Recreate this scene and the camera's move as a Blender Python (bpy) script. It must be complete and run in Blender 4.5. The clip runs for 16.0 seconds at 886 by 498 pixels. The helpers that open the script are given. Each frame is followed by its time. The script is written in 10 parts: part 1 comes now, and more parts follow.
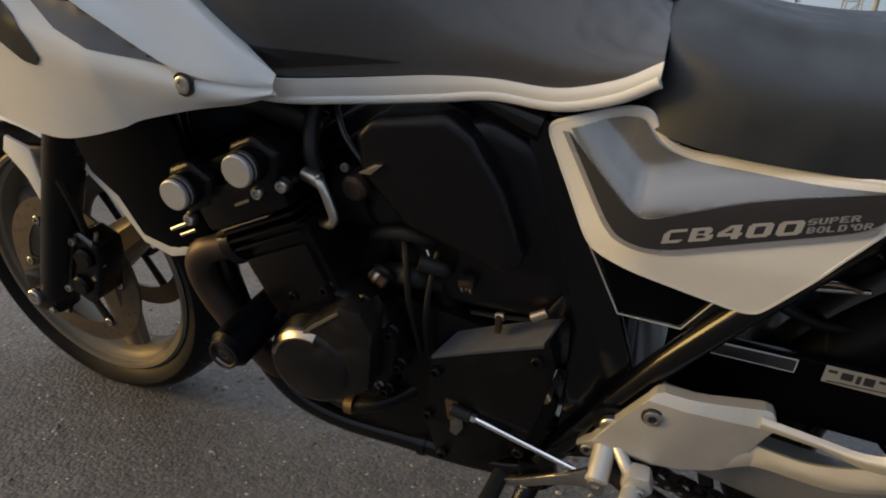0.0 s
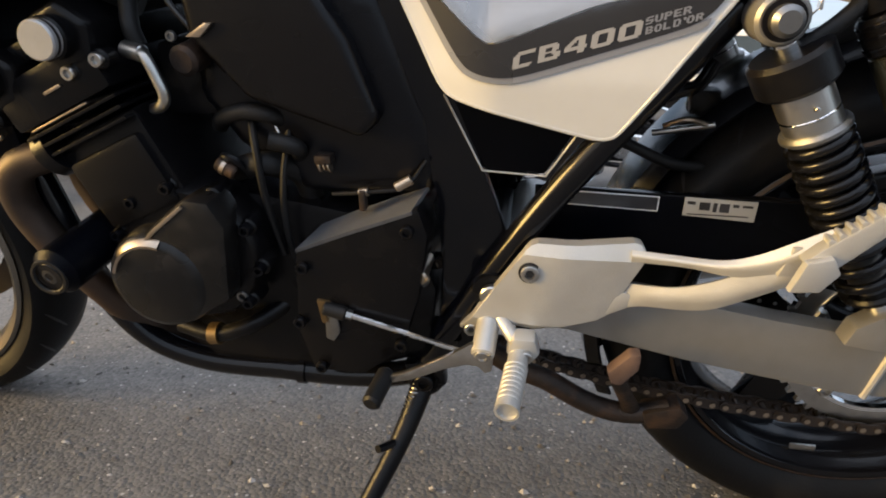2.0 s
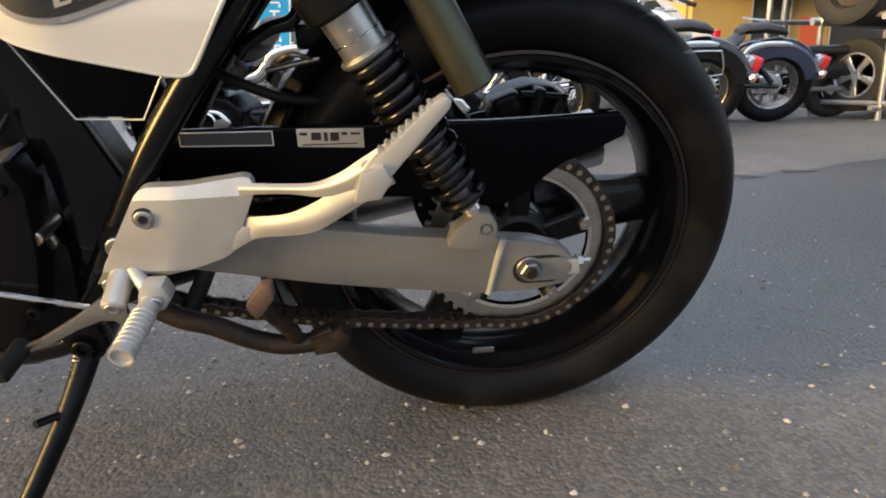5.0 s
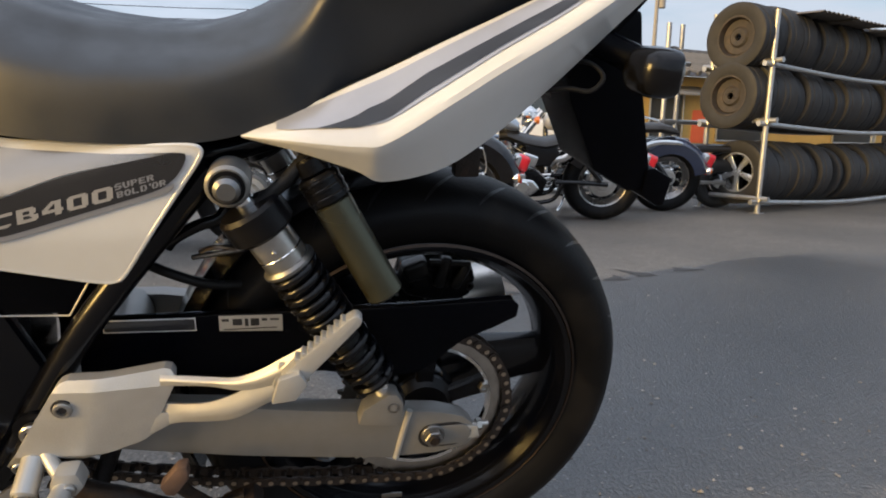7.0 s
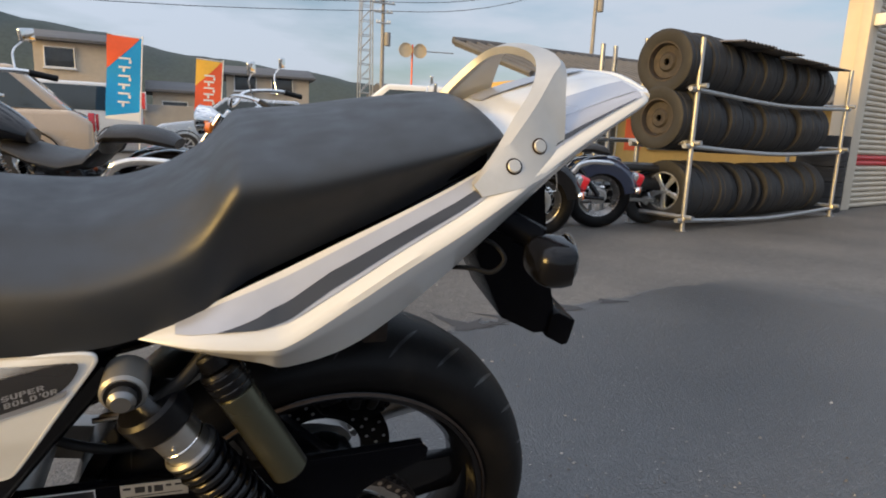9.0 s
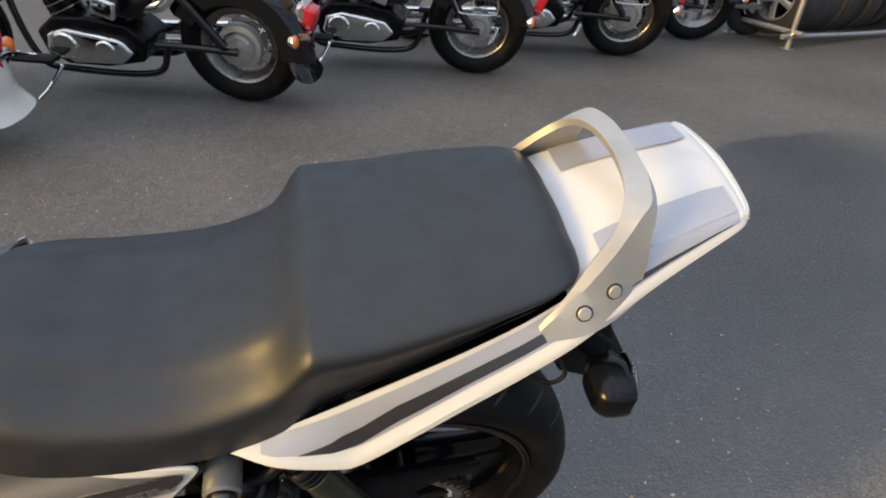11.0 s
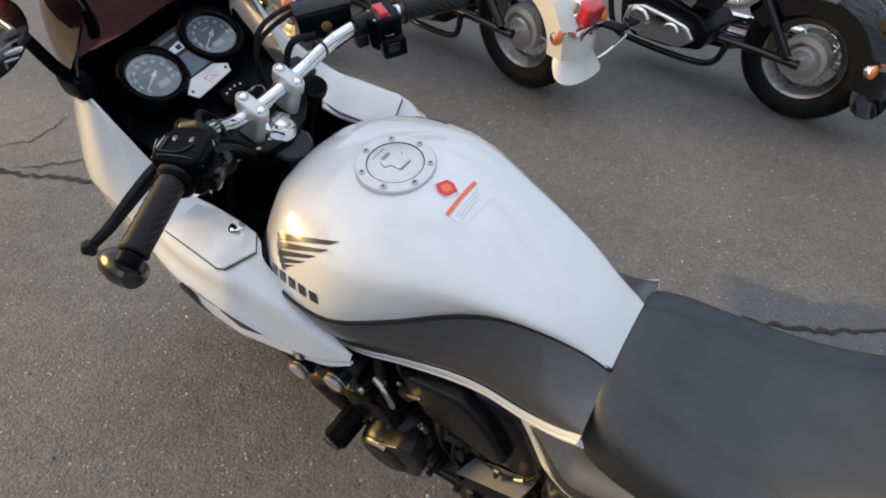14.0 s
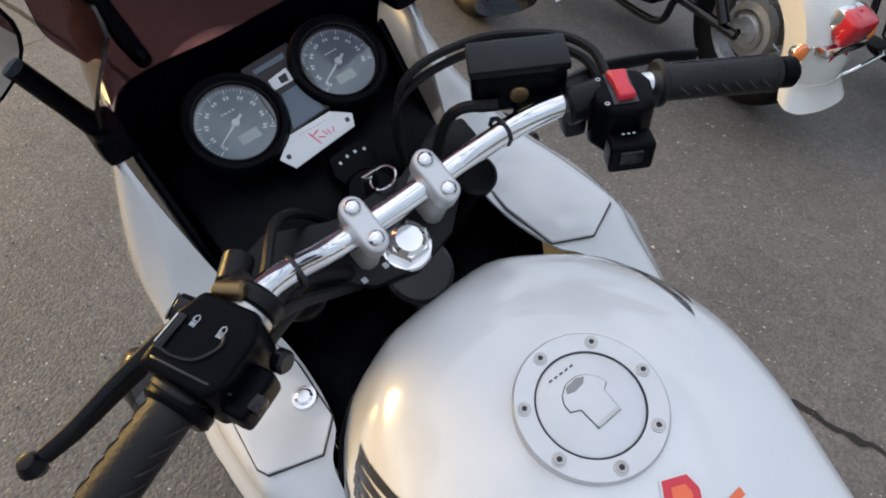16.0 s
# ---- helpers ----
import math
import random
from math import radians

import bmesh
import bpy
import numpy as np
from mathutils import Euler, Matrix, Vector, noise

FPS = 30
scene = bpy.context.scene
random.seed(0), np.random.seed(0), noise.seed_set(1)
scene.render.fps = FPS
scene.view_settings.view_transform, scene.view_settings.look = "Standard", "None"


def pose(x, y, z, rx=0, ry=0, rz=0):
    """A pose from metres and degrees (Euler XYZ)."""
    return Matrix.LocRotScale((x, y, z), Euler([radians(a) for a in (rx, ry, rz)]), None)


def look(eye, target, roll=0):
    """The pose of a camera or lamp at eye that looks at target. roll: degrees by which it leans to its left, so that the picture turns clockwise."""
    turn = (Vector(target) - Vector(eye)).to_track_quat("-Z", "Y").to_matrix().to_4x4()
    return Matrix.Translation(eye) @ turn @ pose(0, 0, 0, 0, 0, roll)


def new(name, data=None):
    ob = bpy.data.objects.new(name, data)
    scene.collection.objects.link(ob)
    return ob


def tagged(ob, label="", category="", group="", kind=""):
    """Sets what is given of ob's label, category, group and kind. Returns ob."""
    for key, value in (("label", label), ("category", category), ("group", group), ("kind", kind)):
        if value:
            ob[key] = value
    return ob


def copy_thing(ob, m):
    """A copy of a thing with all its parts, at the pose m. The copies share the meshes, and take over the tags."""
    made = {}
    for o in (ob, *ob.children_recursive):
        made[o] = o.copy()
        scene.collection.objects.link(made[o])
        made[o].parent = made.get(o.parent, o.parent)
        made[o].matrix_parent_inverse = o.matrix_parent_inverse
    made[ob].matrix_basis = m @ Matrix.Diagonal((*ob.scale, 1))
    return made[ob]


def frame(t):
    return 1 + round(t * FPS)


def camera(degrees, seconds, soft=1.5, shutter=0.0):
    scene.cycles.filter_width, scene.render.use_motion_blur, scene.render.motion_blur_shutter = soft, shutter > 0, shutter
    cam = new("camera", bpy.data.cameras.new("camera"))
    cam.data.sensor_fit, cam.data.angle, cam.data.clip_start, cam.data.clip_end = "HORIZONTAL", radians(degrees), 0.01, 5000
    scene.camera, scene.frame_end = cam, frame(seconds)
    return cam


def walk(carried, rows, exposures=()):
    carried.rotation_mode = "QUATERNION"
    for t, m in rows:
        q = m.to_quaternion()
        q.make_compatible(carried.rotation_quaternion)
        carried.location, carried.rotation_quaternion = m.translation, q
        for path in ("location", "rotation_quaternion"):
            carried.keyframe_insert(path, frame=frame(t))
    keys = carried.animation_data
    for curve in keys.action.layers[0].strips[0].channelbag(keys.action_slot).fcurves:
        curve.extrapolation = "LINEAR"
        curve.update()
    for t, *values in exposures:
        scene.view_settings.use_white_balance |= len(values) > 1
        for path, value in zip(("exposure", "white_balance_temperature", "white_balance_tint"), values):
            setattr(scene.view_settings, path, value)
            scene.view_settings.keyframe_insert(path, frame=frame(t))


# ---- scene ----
cam = camera(72.0, 16.0, soft=1.9)
# the parked machine leans on its side stand; the path is given in its own upright frame
BIKE = Matrix.Translation((0, 0, 0.07)) @ Matrix.Rotation(radians(13.5), 4, "X") @ Matrix.Translation((0, 0, -0.07))
PATH = [
    (0, (0.248, -0.678, 0.875), (-0.334, 0.958, -0.118), 0.9),
    (0.5, (0.222, -0.701, 0.786), (-0.289, 1.0, -0.133), 1.4),
    (1, (0.222, -0.712, 0.748), (-0.208, 1.027, -0.142), 1.3),
    (1.5, (0.251, -0.709, 0.742), (-0.093, 1.038, -0.169), 0.8),
    (2, (0.291, -0.71, 0.714), (0.033, 1.051, -0.197), -0.0),
    (2.5, (0.327, -0.718, 0.704), (0.185, 1.049, -0.222), -0.3),
    (3, (0.376, -0.732, 0.707), (0.332, 1.031, -0.236), -0.6),
    (3.5, (0.426, -0.743, 0.688), (0.473, 1.02, -0.257), -0.6),
    (4, (0.48, -0.749, 0.673), (0.608, 0.991, -0.305), -0.6),
    (4.2, (0.5, -0.749, 0.672), (0.645, 0.978, -0.326), -0.5),
    (6.3, (0.543, -0.746, 0.774), (0.905, 1.015, -0.104), 2.1),
    (6.5, (0.538, -0.749, 0.795), (0.936, 1.017, -0.055), 2.8),
    (7, (0.539, -0.754, 0.845), (1.011, 1.021, 0.053), 4.4),
    (7.5, (0.544, -0.758, 0.903), (1.086, 1.013, 0.148), 5.8),
    (8, (0.545, -0.757, 0.98), (1.177, 0.984, 0.223), 7.1),
    (8.2, (0.55, -0.758, 1.008), (1.196, 0.98, 0.258), 7.3),
    (10.3, (0.601, -0.523, 1.127), (1.226, 0.996, -0.014), 8.9),
    (10.5, (0.587, -0.5, 1.184), (1.167, 0.967, -0.046), 9.1),
    (11, (0.593, -0.479, 1.346), (1.011, 0.866, -0.075), 8.7),
    (11.5, (0.58, -0.468, 1.467), (0.783, 0.781, -0.082), 6.9),
    (12, (0.493, -0.469, 1.487), (0.452, 0.73, -0.113), 3.4),
    (12.5, (0.441, -0.473, 1.503), (0.157, 0.694, -0.096), -0.3),
    (13, (0.404, -0.484, 1.516), (-0.1, 0.648, -0.054), -3.2),
    (13.5, (0.373, -0.493, 1.528), (-0.286, 0.593, -0.016), -4.7),
    (14, (0.309, -0.472, 1.516), (-0.467, 0.555, -0.014), -6.1),
    (14.5, (0.201, -0.41, 1.499), (-0.657, 0.536, -0.04), -7.2),
    (15, (0.113, -0.356, 1.475), (-0.804, 0.499, -0.083), -7.9),
    (15.5, (0.057, -0.234, 1.43), (-0.922, 0.512, -0.146), -8.8),
    (16, (-0.025, -0.164, 1.386), (-1.029, 0.497, -0.213), -8.5),
]
EXPOSE = [(t, stops, 5800, 10) for t, stops in ((0.0, -0.12), (1.0, 0.32), (2.5, 0.90), (4.0, 0.90), (6.5, 0.50), (8.0, 0.34), (10.5, 0.26), (12.0, 0.50), (16.0, 0.38))]
walk(cam, [(t, BIKE @ look(eye, target, roll)) for t, eye, target, roll in PATH], EXPOSE)

# ---------------------------------------------------------------- light
SUN_ELEV, SUN_AZ = 8.5, 250.0      # low evening sun behind the camera, degrees; azimuth from +y clockwise
world = bpy.data.worlds.new("evening_sky")
scene.world = world
world.use_nodes = True
wn, wl = world.node_tree.nodes, world.node_tree.links
sky = wn.new("ShaderNodeTexSky")
sky.sky_type, sky.sun_disc = "NISHITA", False
sky.sun_elevation, sky.sun_rotation = radians(SUN_ELEV), radians(SUN_AZ)
sky.air_density, sky.dust_density, sky.ozone_density = 1.0, 2.0, 1.5
wtc = wn.new("ShaderNodeTexCoord")
wmap = wn.new("ShaderNodeMapping")
wmap.inputs["Scale"].default_value = (1.2, 1.2, 5.0)
wnoise = wn.new("ShaderNodeTexNoise")
wnoise.inputs["Scale"].default_value, wnoise.inputs["Detail"].default_value = 2.6, 7.0
wramp = wn.new("ShaderNodeValToRGB")
wramp.color_ramp.elements[0].position, wramp.color_ramp.elements[1].position = 0.26, 0.56
wmix = wn.new("ShaderNodeMixRGB")
# cloud brightness rises towards the low sun, which lies behind the camera
wdot = wn.new("ShaderNodeVectorMath")
wdot.operation = "DOT_PRODUCT"
wdot.inputs[1].default_value = (0.26 * math.sin(radians(SUN_AZ)), 0.26 * math.cos(radians(SUN_AZ)), 0.966)
wglow = wn.new("ShaderNodeValToRGB")
wglow.color_ramp.elements[0].position, wglow.color_ramp.elements[0].color = 0.40, (0.42, 0.42, 0.42, 1)
wglow.color_ramp.elements[1].position, wglow.color_ramp.elements[1].color = 1.0, (1.14, 1.13, 1.16, 1)
wmid = wglow.color_ramp.elements.new(0.66)
wmid.color = (0.48, 0.515, 0.56, 1)
wgain = wn.new("ShaderNodeVectorMath")
wgain.operation = "SCALE"
wgain.inputs["Scale"].default_value = 9.2
wmap2 = wn.new("ShaderNodeMapRange")
wmap2.inputs["From Min"].default_value, wmap2.inputs["From Max"].default_value = -1.0, 1.0
wmath = wn.new("ShaderNodeMath")
wmath.operation = "MULTIPLY"
wmath.inputs[1].default_value = 0.93
wl.new(wtc.outputs["Generated"], wmap.inputs["Vector"])
wl.new(wmap.outputs["Vector"], wnoise.inputs["Vector"])
wl.new(wnoise.outputs["Fac"], wramp.inputs["Fac"])
wl.new(wramp.outputs["Color"], wmath.inputs[0])
wl.new(wmath.outputs["Value"], wmix.inputs["Fac"])
wl.new(wtc.outputs["Generated"], wdot.inputs[0])
wl.new(wdot.outputs["Value"], wmap2.inputs["Value"])
wl.new(wmap2.outputs["Result"], wglow.inputs["Fac"])
wl.new(wglow.outputs["Color"], wgain.inputs[0])
wl.new(wgain.outputs["Vector"], wmix.inputs["Color2"])
wl.new(sky.outputs["Color"], wmix.inputs["Color1"])
wsun = wn.new("ShaderNodeVectorMath")
wsun.operation = "DOT_PRODUCT"
wsun.inputs[1].default_value = (math.sin(radians(SUN_AZ)) * math.cos(radians(SUN_ELEV)), math.cos(radians(SUN_AZ)) * math.cos(radians(SUN_ELEV)), math.sin(radians(SUN_ELEV)))
wnear = wn.new("ShaderNodeMapRange")
wnear.interpolation_type = "SMOOTHSTEP"
wnear.inputs["From Min"].default_value, wnear.inputs["From Max"].default_value, wnear.inputs["To Max"].default_value = 0.50, 1.0, 0.30
wwarm = wn.new("ShaderNodeMixRGB")
wwarm.inputs["Color2"].default_value = (9.2, 6.6, 4.0, 1)
wl.new(wtc.outputs["Generated"], wsun.inputs[0])
wl.new(wsun.outputs["Value"], wnear.inputs["Value"])
wl.new(wnear.outputs["Result"], wwarm.inputs["Fac"])
wl.new(wmix.outputs["Color"], wwarm.inputs["Color1"])
wl.new(wwarm.outputs["Color"], wn["Background"].inputs["Color"])
wn["Background"].inputs["Strength"].default_value = 0.13
sun_data = bpy.data.lights.new("sun", "SUN")
sun_data.energy, sun_data.angle, sun_data.color = 3.7, radians(24), (1.0, 0.60, 0.15)
sun = new("sun", sun_data)
sun.matrix_world = look((-8 * math.sin(radians(360 - SUN_AZ)), 8 * math.cos(radians(SUN_AZ)), 8 * math.tan(radians(SUN_ELEV))), (0, 0, 0))

# ---------------------------------------------------------------- materials
def mat(name, colour, rough=0.5, metal=0.0, vary=0.12, grain=60.0, bump=0.0, bump_scale=200.0, coat=0.0, spec=0.5, stain=0.0, stain_colour=(0.1, 0.08, 0.06), stain_scale=9.0):
    m = bpy.data.materials.new(name)
    m.use_nodes = True
    n, l = m.node_tree.nodes, m.node_tree.links
    b = n["Principled BSDF"]
    tc = n.new("ShaderNodeTexCoord")
    fine, broad = n.new("ShaderNodeTexNoise"), n.new("ShaderNodeTexNoise")
    fine.inputs["Scale"].default_value, fine.inputs["Detail"].default_value = grain, 4
    broad.inputs["Scale"].default_value, broad.inputs["Detail"].default_value = grain / 9, 3
    l.new(tc.outputs["Object"], fine.inputs["Vector"])
    l.new(tc.outputs["Object"], broad.inputs["Vector"])
    add = n.new("ShaderNodeMath")
    l.new(fine.outputs["Fac"], add.inputs[0])
    l.new(broad.outputs["Fac"], add.inputs[1])
    rng = n.new("ShaderNodeMapRange")
    rng.inputs["From Min"].default_value, rng.inputs["From Max"].default_value = 0.6, 1.4
    rng.inputs["To Min"].default_value, rng.inputs["To Max"].default_value = 1 - vary, 1 + vary
    l.new(add.outputs[0], rng.inputs["Value"])
    mul = n.new("ShaderNodeVectorMath")
    mul.operation = "SCALE"
    mul.inputs[0].default_value = colour
    l.new(rng.outputs["Result"], mul.inputs["Scale"])
    out = mul.outputs["Vector"]
    if stain:
        st = n.new("ShaderNodeTexNoise")
        st.inputs["Scale"].default_value, st.inputs["Detail"].default_value = stain_scale, 6
        l.new(tc.outputs["Object"], st.inputs["Vector"])
        sr = n.new("ShaderNodeMapRange")
        sr.inputs["From Min"].default_value, sr.inputs["From Max"].default_value = 0.5, 0.72
        sr.inputs["To Max"].default_value = stain
        l.new(st.outputs["Fac"], sr.inputs["Value"])
        mx = n.new("ShaderNodeMixRGB")
        mx.inputs["Color2"].default_value = (*stain_colour, 1)
        l.new(sr.outputs["Result"], mx.inputs["Fac"])
        l.new(out, mx.inputs["Color1"])
        out = mx.outputs["Color"]
    l.new(out, b.inputs["Base Color"])
    rr = n.new("ShaderNodeMapRange")
    rr.inputs["From Min"].default_value, rr.inputs["From Max"].default_value = 0.3, 0.7
    rr.inputs["To Min"].default_value, rr.inputs["To Max"].default_value = max(0.02, rough * 0.82), min(1, rough * 1.18)
    l.new(broad.outputs["Fac"], rr.inputs["Value"])
    l.new(rr.outputs["Result"], b.inputs["Roughness"])
    b.inputs["Metallic"].default_value = metal
    b.inputs["Specular IOR Level"].default_value = spec
    if coat:
        b.inputs["Coat Weight"].default_value, b.inputs["Coat Roughness"].default_value = coat, 0.04
    if bump:
        bn, bp = n.new("ShaderNodeTexNoise"), n.new("ShaderNodeBump")
        bn.inputs["Scale"].default_value, bn.inputs["Detail"].default_value = bump_scale, 5
        bp.inputs["Strength"].default_value, bp.inputs["Distance"].default_value = bump, 0.002
        l.new(tc.outputs["Object"], bn.inputs["Vector"])
        l.new(bn.outputs["Fac"], bp.inputs["Height"])
        l.new(bp.outputs["Normal"], b.inputs["Normal"])
    return m


WHITE = mat("pearl_white_paint", (0.68, 0.68, 0.67), 0.22, vary=0.02, coat=1.0)
GREYDECAL = mat("grey_decal", (0.30, 0.31, 0.34), 0.3, metal=0.35, vary=0.05, coat=0.6)
SILVERDECAL = mat("silver_decal", (0.40, 0.415, 0.47), 0.3, metal=0.3, vary=0.04, coat=0.6)
SILVERFIELD = mat("silver_metallic_field", (0.27, 0.265, 0.26), 0.28, metal=0.75, vary=0.04, coat=0.6)
DARKDECAL = mat("charcoal_decal", (0.022, 0.022, 0.025), 0.3, vary=0.08, coat=0.6)
LETTER = mat("silver_lettering", (0.42, 0.41, 0.40), 0.35, metal=0.3, vary=0.04)
TANKGREY = mat("charcoal_paint", (0.078, 0.078, 0.083), 0.35, metal=0.4, vary=0.08, coat=0.5)
TRIMBLACK = mat("black_trim", (0.012, 0.012, 0.014), 0.35, vary=0.2)
BLACK = mat("satin_black_metal", (0.0035, 0.0035, 0.0045), 0.30, spec=0.2, vary=0.25, bump=0.15, bump_scale=400, stain=0.2, stain_colour=(0.03, 0.026, 0.022), stain_scale=22)
FRAMEBLACK = mat("gloss_black_frame", (0.0035, 0.0036, 0.005), 0.2, vary=0.2, coat=0.18, spec=0.22)
CASEBLACK = mat("black_engine_paint", (0.0043, 0.0041, 0.0047), 0.25, spec=0.18, vary=0.25, bump=0.2, bump_scale=500, stain=0.2, stain_colour=(0.02, 0.017, 0.014), stain_scale=18)
# dusty casting, tinted paler than the engine black to stand in for sunlight
DUSTYLITCASE = mat("dusty_lit_casting", (0.0078, 0.0073, 0.0072), 0.30, spec=0.30, vary=0.3, bump=0.2, bump_scale=500, stain=0.4, stain_colour=(0.035, 0.031, 0.028), stain_scale=30)
PLASTIC = mat("black_plastic", (0.0016, 0.0019, 0.0034), 0.25, spec=0.06, vary=0.2, bump=0.25, bump_scale=700)
AIRBOX = mat("satin_black_airbox", (0.0042, 0.0042, 0.0055), 0.28, spec=0.24, vary=0.2, bump=0.15, bump_scale=500)
ALLOY = mat("satin_pale_alloy", (0.60, 0.60, 0.60), 0.36, metal=0.45, vary=0.05, bump=0.1, bump_scale=600)
RUBBER = mat("black_rubber", (0.007, 0.007, 0.0075), 0.5, spec=0.25, vary=0.25, bump=0.3, bump_scale=300, stain=0.35, stain_colour=(0.035, 0.032, 0.03), stain_scale=12)
TYRE = mat("tyre_rubber", (0.0050, 0.0050, 0.0056), 0.46, spec=0.14, vary=0.2, bump=0.2, bump_scale=260, stain=0.35, stain_colour=(0.035, 0.031, 0.027), stain_scale=10)
VINYL = mat("black_vinyl", (0.0050, 0.0080, 0.0130), 0.52, vary=0.08, grain=240, bump=0.12, bump_scale=900, spec=0.85, coat=0.0)
CAST = mat("silver_cast_alloy", (0.50, 0.496, 0.480), 0.42, metal=0.55, vary=0.08, bump=0.2, bump_scale=600, stain=0.2, stain_colour=(0.25, 0.22, 0.18), stain_scale=30)
SWING = mat("silver_painted_alloy", (0.25, 0.245, 0.235), 0.36, metal=0.5, vary=0.06, bump=0.15, bump_scale=500, stain=0.2, stain_colour=(0.2, 0.18, 0.15), stain_scale=14)
RIM = mat("champagne_rim_paint", (0.17, 0.146, 0.112), 0.40, metal=0.45, vary=0.08, stain=0.3, stain_colour=(0.15, 0.12, 0.1), stain_scale=20)
CHROME = mat("chrome", (0.78, 0.78, 0.78), 0.08, metal=1.0, vary=0.05, stain=0.15, stain_colour=(0.35, 0.3, 0.25), stain_scale=30)
STEEL = mat("steel", (0.48, 0.47, 0.45), 0.32, metal=1.0, vary=0.12, stain=0.3, stain_colour=(0.18, 0.13, 0.1), stain_scale=40)
RUSTY = mat("rusty_brown_steel", (0.016, 0.011, 0.009), 0.6, metal=0.4, vary=0.3, bump=0.5, bump_scale=300, stain=0.4, stain_colour=(0.12, 0.065, 0.035), stain_scale=35)
CHAINSTEEL = mat("oily_chain_steel", (0.06, 0.05, 0.045), 0.4, metal=0.8, vary=0.3)
CHAINPIN = mat("worn_chain_pin", (0.45, 0.38, 0.30), 0.35, metal=1.0, vary=0.15)
HEADER = mat("burnt_exhaust_steel", (0.05, 0.036, 0.028), 0.5, metal=0.6, vary=0.3, stain=0.5, stain_colour=(0.09, 0.05, 0.03), stain_scale=16)
OLIVE = mat("olive_anodised_alloy", (0.085, 0.085, 0.060), 0.3, metal=0.8, vary=0.08)
DUSTYDISC = mat("dusty_disc_steel", (0.115, 0.094, 0.075), 0.5, metal=0.7, vary=0.15, stain=0.4, stain_colour=(0.12, 0.09, 0.06), stain_scale=16)
DULLSTEEL = mat("dull_grey_steel", (0.22, 0.22, 0.22), 0.35, metal=0.9, vary=0.15, stain=0.3, stain_colour=(0.1, 0.08, 0.06), stain_scale=40)
DIAL = mat("gauge_face", (0.115, 0.145, 0.175), 0.5, vary=0.05)
DIALMARK = mat("gauge_print", (0.60, 0.63, 0.65), 0.5, vary=0.02)
PODGREY = mat("matt_dark_grey_plastic", (0.020, 0.018, 0.019), 0.5, vary=0.15, bump=0.2, bump_scale=600)
LCD = mat("gauge_lcd", (0.30, 0.34, 0.33), 0.4, vary=0.04)
REDPLASTIC = mat("red_plastic", (0.62, 0.03, 0.05), 0.35, vary=0.06)
REDLENS = mat("red_lens", (0.5, 0.01, 0.02), 0.12, vary=0.1, coat=1.0)
ORANGELENS = mat("orange_lens", (0.85, 0.22, 0.03), 0.15, vary=0.1, coat=1.0)
ORANGESTICK = mat("orange_sticker", (0.82, 0.16, 0.06), 0.45, vary=0.05)
PAPER = mat("pale_sticker", (0.72, 0.72, 0.72), 0.45, vary=0.05)
PINKINK = mat("pink_ink", (0.75, 0.12, 0.22), 0.5, vary=0.05)
SMOKEDLENS = mat("smoked_lens", (0.012, 0.012, 0.014), 0.1, vary=0.1, coat=1.0)
MIRROR = mat("mirror_glass", (0.92, 0.93, 0.94), 0.015, metal=1.0, vary=0.0)
CAPFACE = mat("machined_cap_face", (0.42, 0.42, 0.43), 0.4, metal=0.5, vary=0.08, stain=0.2, stain_colour=(0.2, 0.18, 0.15), stain_scale=40)
RUSTPAD = mat("bare_rusty_pad", (0.11, 0.068, 0.050), 0.75, metal=0.2, vary=0.3, bump=0.4, bump_scale=300)
# paler casting tone carries the sky's sheen on the upward ledge
SKYLEDGE = mat("sky_sheen_ledge", (0.13, 0.135, 0.15), 0.34, metal=0.5, vary=0.2)
GOLD = mat("brass", (0.22, 0.15, 0.07), 0.4, metal=0.9, vary=0.25, stain=0.5, stain_colour=(0.05, 0.035, 0.02), stain_scale=60)


def glass(name, colour, rough=0.02):
    m = bpy.data.materials.new(name)
    m.use_nodes = True
    b = m.node_tree.nodes["Principled BSDF"]
    b.inputs["Base Color"].default_value = (*colour, 1)
    b.inputs["Transmission Weight"].default_value = 1.0
    b.inputs["Roughness"].default_value = rough
    b.inputs["IOR"].default_value = 1.45
    return m


SMOKE = glass("smoked_screen", (0.16, 0.085, 0.10))
CLEARGLASS = glass("clear_glass", (0.95, 0.97, 0.97))


